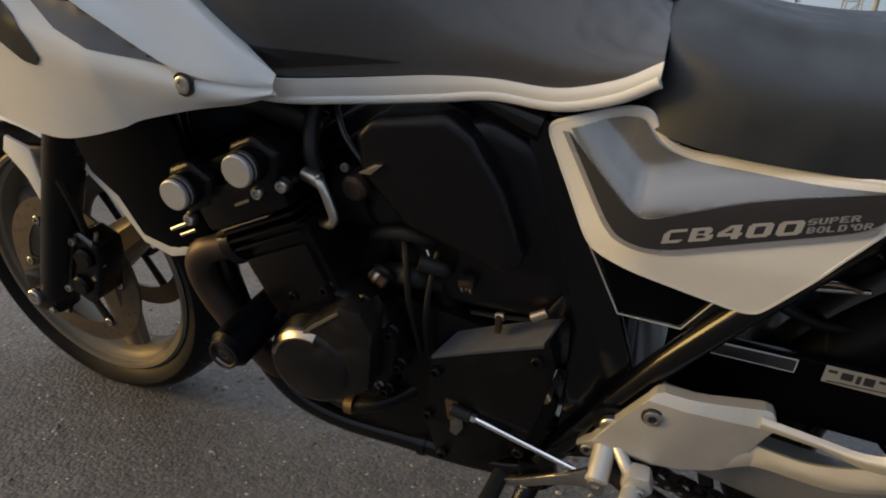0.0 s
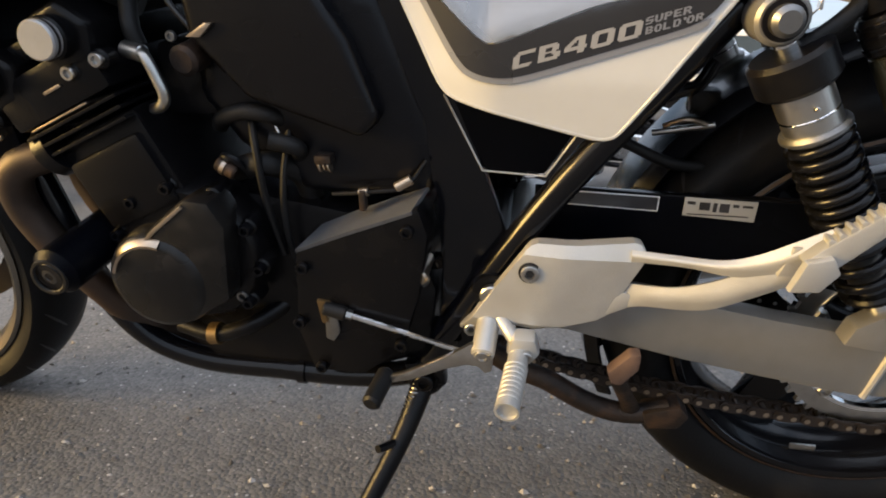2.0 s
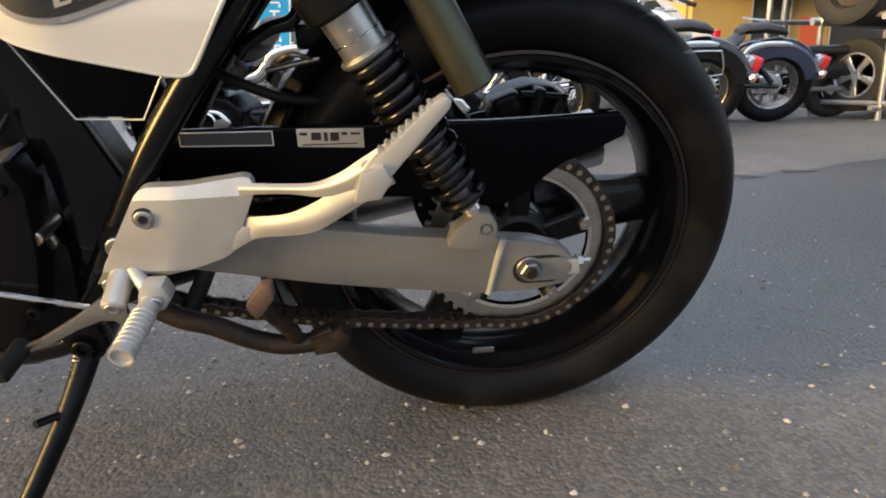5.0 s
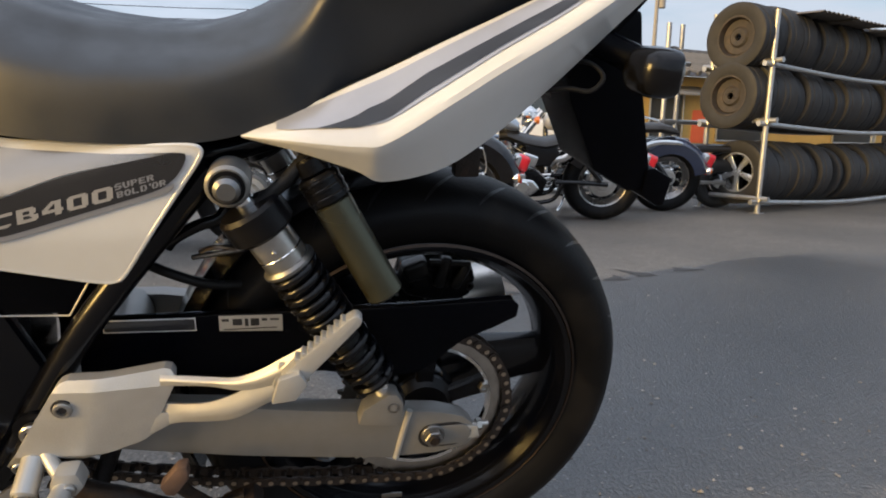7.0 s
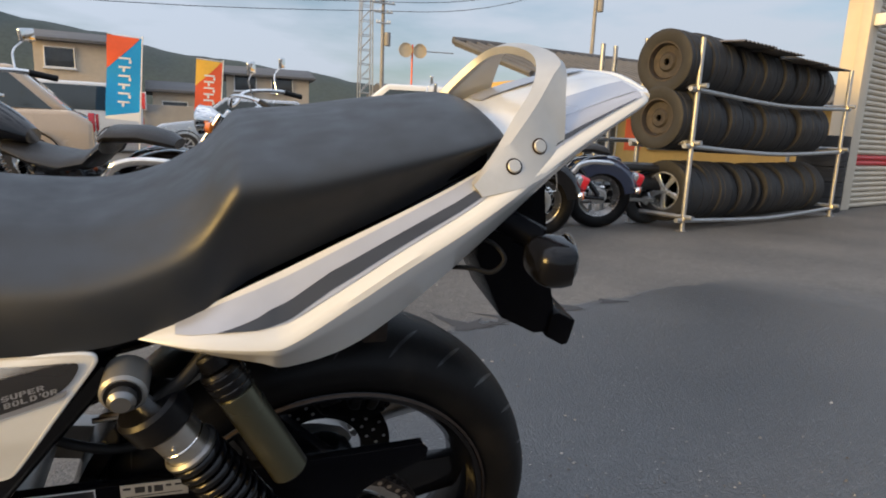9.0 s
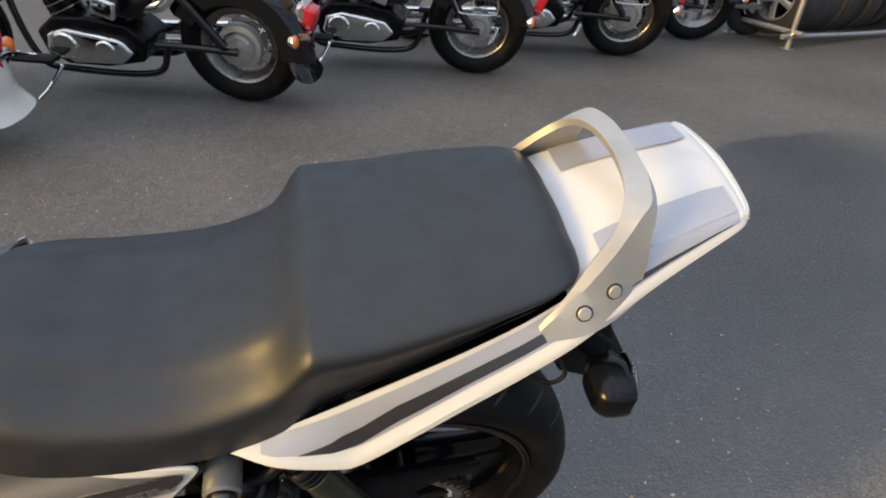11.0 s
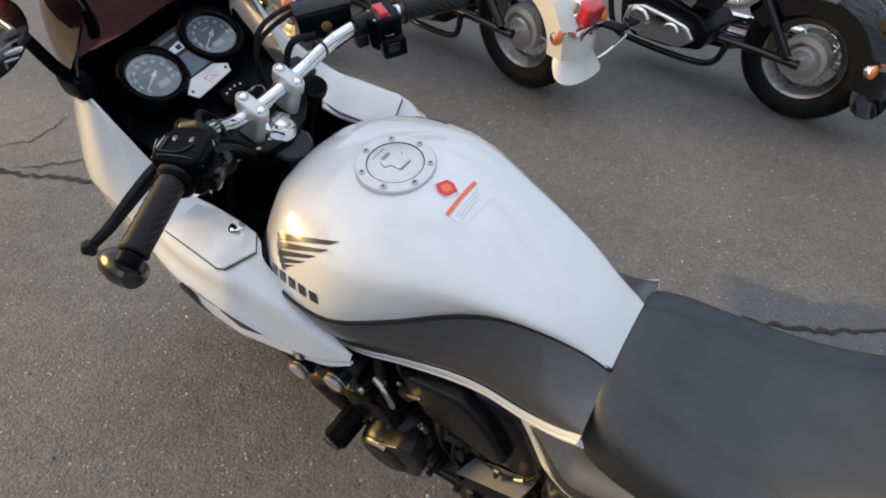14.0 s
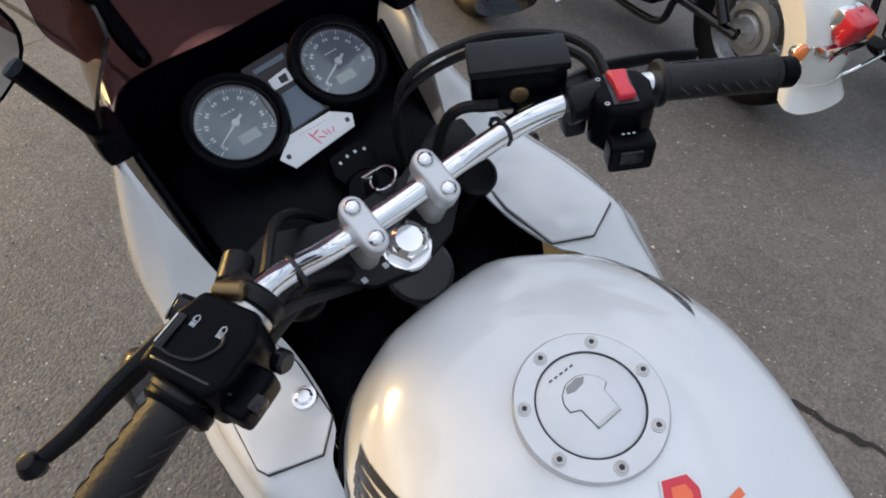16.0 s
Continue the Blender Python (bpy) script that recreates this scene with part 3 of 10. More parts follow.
def groove_mesh(R, half, rim_r, centre, count):
    """Raised edges of the slanting tread cuts, one shallow sliver each, lying on the shoulder."""
    bm = bmesh.new()
    c = Vector(centre)
    h = R - rim_r
    for side in (-1, 1):
        for i in range(count):
            q0 = 2 * math.pi * (i + (0.5 if side > 0 else 0)) / count
            ra, rb = [], []
            for k in range(7):
                s = k / 6
                along = side * half * (0.20 + 0.66 * s)
                u = 0.20 + 0.66 * s
                rad = R - h * next(d0 + (d1 - d0) * (u - u0) / (u1 - u0) for (u0, d0), (u1, d1) in (((0.0, 0.0), (0.34, 0.03)), ((0.34, 0.03), (0.66, 0.12)), ((0.66, 0.12), (0.93, 0.30))) if u <= u1) + 0.0005
                q = q0 + 0.16 * s
                w = 0.010 * (1 - abs(2 * s - 1) ** 3) + 0.001
                for lst, d in ((ra, -w), (rb, w)):
                    lst.append(bm.verts.new(c + Vector((rad * math.cos(q + d), along, rad * math.sin(q + d)))))
            for k in range(6):
                bm.faces.new((ra[k], ra[k + 1], rb[k + 1], rb[k]))
    return bm


def rim_mesh(rim_r, half, centre, lip=0.012):
    prof = [(rim_r + 0.004, -half), (rim_r - 0.002, -half - 0.004), (rim_r - lip, -half), (rim_r - lip - 0.006, -half * 0.8), (rim_r - 0.045, -half * 0.3), (rim_r - 0.045, half * 0.3),
            (rim_r - lip - 0.006, half * 0.8), (rim_r - lip, half), (rim_r - 0.002, half + 0.004), (rim_r + 0.004, half), (rim_r - 0.012, half * 0.5), (rim_r - 0.012, -half * 0.5)]
    return lathe(prof, 72, "y", centre, closed=True)


def spoke_mesh(r0, r1, w0, w1, d0, d1, angle, centre):
    """One flat cast spoke from hub to rim."""
    own = bmesh.new()
    rings = []
    for k in range(5):
        s = k / 4
        r, w, d = r0 + (r1 - r0) * s, w0 + (w1 - w0) * s * s, d0 + (d1 - d0) * s
        rings.append([Vector((r, -d, -w)), Vector((r, -d * 0.6, -w * 1.25)), Vector((r, d * 0.6, -w * 1.25)), Vector((r, d, -w)), Vector((r, d, w)), Vector((r, d * 0.6, w * 1.25)), Vector((r, -d * 0.6, w * 1.25)), Vector((r, -d, w))])
    skin(own, rings)
    own.transform(Matrix.Translation(centre) @ Matrix.Rotation(angle, 4, "Y"))
    return own


def disc_mesh(r0, r1, y, centre, thick=0.005, holes=24):
    c = Vector(centre) + Vector((0, y, 0))
    bm = lathe([(r0, -thick / 2), (r1, -thick / 2), (r1, thick / 2), (r0, thick / 2)], 64, "y", c, closed=True)
    return bm


def holes_mesh(rs, y, centre, count, r=0.004):
    bm = bmesh.new()
    for k, rad in enumerate(rs):
        for i in range(count):
            q = 2 * math.pi * (i + k * 0.33) / count
            own = lathe([(0, 0), (r, 0)], 8, "y")
            own.transform(Matrix.Translation(Vector(centre) + Vector((rad * math.cos(q), y, rad * math.sin(q)))))
            join(bm, own)
    return bm


def tread(R, half, rim_r, centre, count, tyre):
    """Slanting tread cuts, one sliver each, sharing two meshes."""
    me = groove_mesh(R, half, rim_r, (0, 0, 0), 1)
    sides = [[f for f in me.faces if f.calc_center_median().y * s > 0] for s in (-1, 1)]
    for k, s in enumerate((-1, 1)):
        one = me.copy()
        bmesh.ops.delete(one, geom=[f for f in one.faces if f.calc_center_median().y * s < 0], context="FACES")
        first = None
        for i in range(count):
            ob = put("tread_groove", one, TRIMBLACK, tyre) if first is None else new("tread_groove", first.data)
            first = first or ob
            ob.parent = tyre
            ob.matrix_local = Matrix.Translation(centre) @ Matrix.Rotation(2 * math.pi * i / count, 4, "Y")
    me.free()


RC, RR = Vector((0.705, 0, 0.312)), 0.312
RIM_R = 0.229
rear_tyre = part("rear_tyre", tyre_mesh(RR, 0.080, RIM_R, RC), TYRE, bike, "worn black rear tyre")
tread(RR, 0.080, RIM_R, RC, 26, rear_tyre)


def rim_ring(r, half, well, centre, seg=84):
    """A cast rim: bead lips, stepped flanks and the well that carries the spokes."""
    side = [(r + 0.004, half), (r - 0.001, half + 0.004), (r - 0.007, half + 0.002), (r - 0.009, half - 0.006), (r - 0.017, half * 0.80), (r - 0.021, half * 0.62), (well, half * 0.42)]
    prof = [(a, -b) for a, b in side] + [(a, b) for a, b in side[::-1]] + [(r - 0.010, half * 0.45), (r - 0.010, -half * 0.45)]
    return lathe(prof, seg, "y", centre, closed=True)


def blade_spoke(r0, r1, half_root, half_waist, half_tip, d0, d1, angle, centre, flip=1):
    """One broad cast blade: thick root, slim waist, flared into the rim, with a raised rib down each face."""
    own = bmesh.new()
    rings = []
    for k in range(9):
        q = k / 8
        r = r0 + (r1 - r0) * q
        w = half_root * (1 - q) + half_tip * q - half_waist * 4 * q * (1 - q)
        d = d0 + (d1 - d0) * q
        rings.append([Vector((r, -d, -w * 0.45)), Vector((r, -d * 0.72, -w * 0.62)), Vector((r, -d * 0.62, -w * 0.95)), Vector((r, 0, -w)), Vector((r, d * 0.62, -w * 0.95)), Vector((r, d, -w * 0.45)),
                      Vector((r, d, w * 0.45)), Vector((r, d * 0.62, w * 0.95)), Vector((r, 0, w)), Vector((r, -d * 0.62, w * 0.95)), Vector((r, -d * 0.72, w * 0.62)), Vector((r, -d, w * 0.45))])
    skin(own, rings)
    own.transform(Matrix.Translation(centre) @ Matrix.Rotation(-angle, 4, "Y"))
    return own


rear_rim = part("rear_rim", rim_ring(RIM_R, 0.062, 0.201, RC), FRAMEBLACK, bike, "gloss black cast three-spoke rear wheel")
for i in range(3):
    part("spoke", blade_spoke(0.040, 0.205, 0.056, 0.004, 0.034, 0.024, 0.014, 2 * math.pi * i / 3 + radians(4.5), RC), FRAMEBLACK, rear_rim)
part("hub", lathe([(0.0, -0.075), (0.045, -0.075), (0.05, -0.06), (0.042, -0.03), (0.042, 0.03), (0.055, 0.06), (0.055, 0.075), (0, 0.075)], 32, "y", RC), FRAMEBLACK, rear_rim)
part("rim_weight", block((0.032, 0.003, 0.009), RC + Vector((-0.030, -0.047, -0.200)), 0.001), STEEL, rear_rim, "grey stick-on wheel weight")
part("rim_edge", lathe([(0.2335, -0.0650), (0.2300, -0.0672), (0.2296, -0.0662), (0.2330, -0.0640)], 84, "y", RC, closed=True), HEADER, rear_rim, "thin worn edge of the rim")
# rear sprocket, its carrier and the teeth
SY = -0.086
sprocket = part("sprocket", lathe([(0.0965, SY - 0.003), (0.115, SY - 0.003), (0.115, SY + 0.003), (0.0965, SY + 0.003)], 88, "y", RC, closed=True), STEEL, bike, "worn steel rear sprocket")
part("sprocket_ring", lathe([(0.0915, SY - 0.0036), (0.0960, SY - 0.0046), (0.0970, SY + 0.004), (0.0910, SY + 0.004)], 64, "y", RC, closed=True), CHROME, sprocket)
cb = bmesh.new()
for i in range(44):
    q = 2 * math.pi * i / 44
    own = prism([(-0.0042, 0.112), (0.0042, 0.112), (0.0016, 0.1215), (-0.0016, 0.1215)], SY - 0.0028, SY + 0.0028, 0)
    own.transform(Matrix.Translation(RC) @ Matrix.Rotation(q, 4, "Y"))
    join(cb, own)
part("sprocket_teeth", cb, STEEL, sprocket)
part("sprocket_carrier", lathe([(0.0, SY - 0.006), (0.034, SY - 0.006), (0.044, SY + 0.004), (0.046, SY + 0.03), (0, SY + 0.03)], 32, "y", RC), BLACK, sprocket)
for i in range(5):
    q = 2 * math.pi * i / 5 + 0.29
    part("carrier_arm", spoke_mesh(0.030, 0.100, 0.010, 0.013, 0.007, 0.005, -q, RC + Vector((0, SY + 0.006, 0))), BLACK, sprocket)
    part("sprocket_nut", hexbolt(RC + Vector((0.088 * math.cos(q), SY - 0.001, 0.088 * math.sin(q))), (0, -1, 0), 0.0085, 0.008, socket=False), STEEL, sprocket)
rbd = part("rear_brake_disc", disc_mesh(0.07, 0.12, 0.09, RC), CASEBLACK, bike, "dark drilled rear brake disc")
part("drill_hole", holes_mesh((0.082, 0.096, 0.110), 0.0868, RC, 22, 0.0032), CAST, rbd)

# ---- chain: upper and lower run round two sprockets
FS, FR, BR = Vector((0.165, SY, 0.335)), 0.038, 0.1185
rc = Vector((RC.x, SY, RC.z))
span = (rc - FS)
base = math.atan2(span.z, span.x)
off = math.asin((BR - FR) / span.length)
loop = []
aU, aL = base + math.pi / 2 + off, base - math.pi / 2 - off


def ring_pt(c, r, a):
    return Vector((c.x + r * math.cos(a), SY, c.z + r * math.sin(a)))


for k in range(41):
    loop.append(ring_pt(FS, FR, aU + (2 * math.pi - (aU - aL)) * k / 40))
low0, low1 = ring_pt(FS, FR, aL), ring_pt(rc, BR, aL)
for k in range(1, 40):
    s = k / 40
    loop.append(low0.lerp(low1, s) - Vector((0, 0, 0.020 * math.sin(math.pi * s))))
for k in range(61):
    loop.append(ring_pt(rc, BR, aL + (aU - aL) * k / 60))
up0, up1 = ring_pt(rc, BR, aU), ring_pt(FS, FR, aU)
for k in range(1, 40):
    loop.append(up0.lerp(up1, k / 40))
lens_ = [0.0]
for a, b in zip(loop, loop[1:] + loop[:1]):
    lens_.append(lens_[-1] + (b - a).length)
total = lens_[-1]
N_LINK = round(total / 0.0159)


def along_loop(s):
    s %= total
    k = next(i for i in range(len(loop)) if lens_[i + 1] >= s)
    return loop[k].lerp(loop[(k + 1) % len(loop)], (s - lens_[k]) / max(1e-9, lens_[k + 1] - lens_[k]))


def link_bm(outer):
    bm = bmesh.new()
    w = 0.0105 if outer else 0.0078
    fig = []
    for cx, a0 in ((0.00795, -90), (-0.00795, 90)):
        for k in range(6):
            q = radians(a0 + 180 * k / 5)
            fig.append((cx + 0.0068 * math.cos(q), 0.0068 * math.sin(q)))
    for s in (-1, 1):
        prism(fig, s * w - 0.0012, s * w + 0.0012, 0, bm=bm)
    for cx in (0.00795, -0.00795):
        rod((cx, -w - 0.0028, 0), (cx, w + 0.0028, 0), 0.0036, 8, bm)
    for f in bm.faces:
        c = f.calc_center_median()
        f.material_index = 1 if abs(c.y) > w + 0.0016 else 0
    return bm


chain = part("chain", rod((FS.x, SY + 0.006, FS.z), (FS.x, SY - 0.012, FS.z), 0.014, 16), CHAINSTEEL, bike, "oily roller drive chain with bright pin heads")
protos = []
for outer in (True, False):
    ob = put("chain_link", link_bm(outer), [CHAINSTEEL, CHAINPIN], chain, smooth=30)
    protos.append(ob)
for i in range(N_LINK):
    a, b = along_loop(total * i / N_LINK), along_loop(total * (i + 1) / N_LINK)
    ob = protos[i % 2] if i < 2 else new("chain_link", protos[i % 2].data)
    ob.parent = chain
    d = b - a
    ob.matrix_local = Matrix.Translation((a + b) / 2) @ Matrix.Rotation(-math.atan2(d.z, d.x), 4, "Y")

# ---- swingarm
def swingarm_side(side):
    y0, y1 = side * 0.118, side * 0.146
    out = [(0.255, 0.398), (0.345, 0.396), (0.41, 0.386), (0.475, 0.378), (0.555, 0.365), (0.62, 0.357), (0.672, 0.353), (0.667, 0.320), (0.660, 0.277), (0.602, 0.285), (0.535, 0.295), (0.469, 0.306), (0.406, 0.319), (0.345, 0.332), (0.255, 0.352)]
    return prism(out, min(y0, y1), max(y0, y1), 0.006)


sw = part("swingarm", swingarm_side(-1), SWING, bike, "silver painted box-section swingarm")
part("arm", swingarm_side(1), SWING, sw)
part("cross_tube", rod((0.30, -0.125, 0.372), (0.30, 0.125, 0.372), 0.034, 20), SWING, sw)
part("pivot", rod((0.262, -0.15, 0.375), (0.262, 0.15, 0.375), 0.022, 18), BLACK, sw)
for side in (-1, 1):
    y = side * 0.132
    eb = prism([(0.668, 0.351), (0.710, 0.346), (0.745, 0.335), (0.760, 0.320), (0.767, 0.304), (0.755, 0.286), (0.712, 0.278), (0.660, 0.279), (0.665, 0.318)], y - 0.0125, y + 0.0125, 0.004)
    end = part("end_block", eb, SWING, sw)

    def oval(x0, x1, z, r, n=9):
        return [(x1 - r + r * math.cos(a), z + r * math.sin(a)) for a in (radians(-90 + 180 * k / n) for k in range(n + 1))] + [(x0 + r + r * math.cos(a), z + r * math.sin(a)) for a in (radians(90 + 180 * k / n) for k in range(n + 1))]
    yo = y + side * 0.0125
    part("axle_slot", prism(oval(0.687, 0.752, 0.3085, 0.0185), min(yo, yo + side * 0.0012), max(yo, yo + side * 0.0012), 0), TRIMBLACK, end)
    part("slot_plate", prism(oval(0.694, 0.757, 0.3085, 0.0150), min(yo, yo + side * 0.0030), max(yo, yo + side * 0.0030), 0.001), SWING, end)
    part("washer", rod((0.706, yo, 0.3115), (0.706, yo + side * 0.0050, 0.3115), 0.0155, 24, bevel=0.001), DULLSTEEL, end)
    part("axle_nut", rod((0.706, yo, 0.3115), (0.706, yo + side * 0.0135, 0.3115), 0.0125, 6, bevel=0.0015), DULLSTEEL, end, "steel axle nut")
    part("axle_end", rod((0.706, yo, 0.3115), (0.706, yo + side * 0.0165, 0.3115), 0.0070, 16, bevel=0.001), RUSTY, end)
    part("chain_adjuster", prism([(0.735, 0.322), (0.766, 0.318), (0.770, 0.300), (0.735, 0.297), (0.735, 0.303), (0.758, 0.305), (0.758, 0.313), (0.735, 0.316)], yo - 0.002, yo + 0.003, 0.001), CAST, end)
    part("adjuster_bolt", rod((0.760, y, 0.309), (0.785, y, 0.309), 0.0045, 10), STEEL, end)
    part("adjuster_nut", rod((0.768, y, 0.309), (0.775, y, 0.309), 0.0085, 6), STEEL, end)
    part("weld_rib", tube([(0.674, yo, 0.352), (0.6665, yo + side * 0.001, 0.318), (0.659, yo, 0.278)], 0.0042, 8), CAST, sw)
    lug = prism([(0.606, 0.360), (0.612, 0.380), (0.627, 0.391), (0.641, 0.400), (0.652, 0.399), (0.660, 0.386), (0.660, 0.352)], side * 0.160 - 0.014, side * 0.160 + 0.010, 0.003)
    part("shock_lug", lug, SWING, sw)
    part("lug_bolt", hexbolt((0.648, side * 0.170, 0.381), (0, side, 0), 0.0085, 0.004), STEEL, sw)


# ---- chain case and rear inner mudguard
cg = [(0.30, 0.479), (0.45, 0.478), (0.63, 0.4765), (0.752, 0.478), (0.811, 0.480), (0.820, 0.471), (0.819, 0.455), (0.786, 0.439), (0.750, 0.425), (0.730, 0.409), (0.712, 0.392), (0.690, 0.378), (0.640, 0.376), (0.57, 0.392), (0.40, 0.400), (0.30, 0.41)]
cgo = part("chain_guard", prism(cg, -0.1035, -0.098, 0.002), PLASTIC, bike, "black plastic chain guard with two stickers")
part("top_lip", prism([(0.30, 0.4795), (0.56, 0.4785), (0.66, 0.4772), (0.812, 0.4808), (0.812, 0.476), (0.66, 0.4735), (0.56, 0.474), (0.30, 0.475)], -0.1025, -0.090, 0.0015), FRAMEBLACK, cgo)
st = part("sticker", prism([(0.4515, 0.4785), (0.5225, 0.4765), (0.5225, 0.4545), (0.4515, 0.4585)], -0.1045, -0.1033, 0.0004), CAST, cgo, "dull silver sticker with worn black bars")
for x, w, z0, z1 in ((0.4545, 0.008, 0.4745, 0.4712), (0.4665, 0.0105, 0.4740, 0.4655), (0.4800, 0.004, 0.4738, 0.4640), (0.4865, 0.0095, 0.4735, 0.4640), (0.4990, 0.006, 0.4732, 0.4700), (0.5085, 0.010, 0.4725, 0.4700), (0.4560, 0.060, 0.4610, 0.4598)):
    part("print_bar", prism([(x, z0), (x + w, z0 - 0.0003), (x + w, z1 - 0.0003), (x, z1)], -0.1049, -0.1044, 0), DARKDECAL, st)
fr = part("sticker_frame", prism([(0.330, 0.4795), (0.4265, 0.4775), (0.4265, 0.4610), (0.330, 0.4640)], -0.1045, -0.1033, 0), PAPER, cgo, "thin pale outline of a black sticker")
part("sticker_face", prism([(0.331, 0.4783), (0.4253, 0.4765), (0.4253, 0.4622), (0.331, 0.4652)], -0.1049, -0.1044, 0), DARKDECAL, fr)
hg = lathe([(0.318, -0.058), (0.334, -0.046), (0.338, 0.0), (0.334, 0.046), (0.318, 0.058), (0.315, 0.056), (0.330, 0.043), (0.334, 0), (0.330, -0.043), (0.315, -0.056)], 26, "y", RC, closed=True, arc=(100, 205))
part("rear_mudguard", hg, FRAMEBLACK, bike, "black plastic inner mudguard close over the rear tyre")
tf = prism([(0.70, 0.665), (0.80, 0.715), (0.90, 0.80), (0.95, 0.86), (0.90, 0.86), (0.80, 0.79), (0.66, 0.72)], -0.085, 0.085, 0.012)
part("undertail", tf, PLASTIC, bike, "black plastic undertail")
part("plate_bracket", prism([(0.862, 0.79), (0.88, 0.82), (0.945, 0.835), (0.966, 0.745), (0.999, 0.640), (1.004, 0.612), (0.972, 0.610), (0.918, 0.638), (0.868, 0.730)], -0.058, 0.058, 0.006), PLASTIC, bike, "black number plate hanger")
part("plate_foot", prism([(0.992, 0.642), (1.003, 0.644), (1.032, 0.630), (1.028, 0.592), (1.018, 0.590), (0.990, 0.606)], -0.062, 0.062, 0.003), PLASTIC, bike)
part("tail_lamp", prism([(0.99, 0.930), (1.040, 0.937), (1.044, 0.928), (1.02, 0.908), (0.98, 0.905)], -0.060, 0.060, 0.006), REDLENS, bike, "red tail lamp under the tail")
part("undertail_latch", block((0.03, 0.02, 0.035), (0.735, -0.09, 0.66), 0.004), RUSTY, bike)

# wiring, brackets and the brake hose behind the frame triangle
part("hose_bracket", tube([(0.470, -0.050, 0.604), (0.456, -0.056, 0.581), (0.431, -0.060, 0.573), (0.406, -0.060, 0.559), (0.395, -0.056, 0.546)], 0.0075, 10, flat=0.6), FRAMEBLACK, bike)
part("wire_clip", tube([(0.430, -0.050, 0.536), (0.445, -0.058, 0.545), (0.456, -0.060, 0.546), (0.473, -0.054, 0.540)], 0.0030, 8), CHAINPIN, bike)
part("brake_rod", rod((0.420, -0.045, 0.527), (0.480, -0.055, 0.541), 0.0035, 10), STEEL, bike)
part("loom", tube([(0.360, -0.060, 0.535), (0.400, -0.070, 0.518), (0.445, -0.066, 0.500), (0.50, -0.050, 0.492)], 0.0060, 10), RUBBER, bike)
part("relay", block((0.030, 0.024, 0.026), (0.470, -0.030, 0.560), 0.004), CASEBLACK, bike)
# rear brake caliper beyond the wheel
rcal = part("rear_caliper", prism([(0.690, 0.420), (0.698, 0.448), (0.716, 0.462), (0.752, 0.471), (0.784, 0.468), (0.806, 0.452), (0.816, 0.424), (0.808, 0.392), (0.760, 0.384), (0.706, 0.398)], 0.070, 0.125, 0.010, seg=3), CASEBLACK, bike, "dusty black rear brake caliper")
part("caliper_bridge", block((0.040, 0.030, 0.030), (0.716, 0.066, 0.448), 0.009, rot=Matrix.Rotation(-0.35, 4, "Y"), seg=3), DUSTYLITCASE, rcal)
part("caliper_ridge", block((0.018, 0.024, 0.052), (0.757, 0.064, 0.444), 0.007, rot=Matrix.Rotation(0.25, 4, "Y"), seg=3), DUSTYLITCASE, rcal)
part("caliper_ridge", block((0.016, 0.024, 0.044), (0.786, 0.064, 0.436), 0.007, rot=Matrix.Rotation(0.45, 4, "Y"), seg=3), DUSTYLITCASE, rcal)
part("caliper_pin", rod((0.735, 0.058, 0.462), (0.800, 0.058, 0.456), 0.005, 12, bevel=0.001), DUSTYLITCASE, rcal)
for p in ((0.760, 0.440), (0.806, 0.412)):
    part("caliper_bolt", hexbolt((p[0], 0.074, p[1]), (0, -1, 0), 0.0075, 0.006), BLACK, rcal)

# ---- shocks
def spring(a, b, r, wire, turns, bm=None, seg=8):
    a, b = Vector(a), Vector(b)
    d = b - a
    q = d.to_track_quat("Z", "Y").to_matrix()
    n = int(turns * 18)
    pts = [a + q @ Vector((r * math.cos(2 * math.pi * turns * k / n), r * math.sin(2 * math.pi * turns * k / n), d.length * k / n)) for k in range(n + 1)]
    return tube(pts, wire, seg, smooth=False)


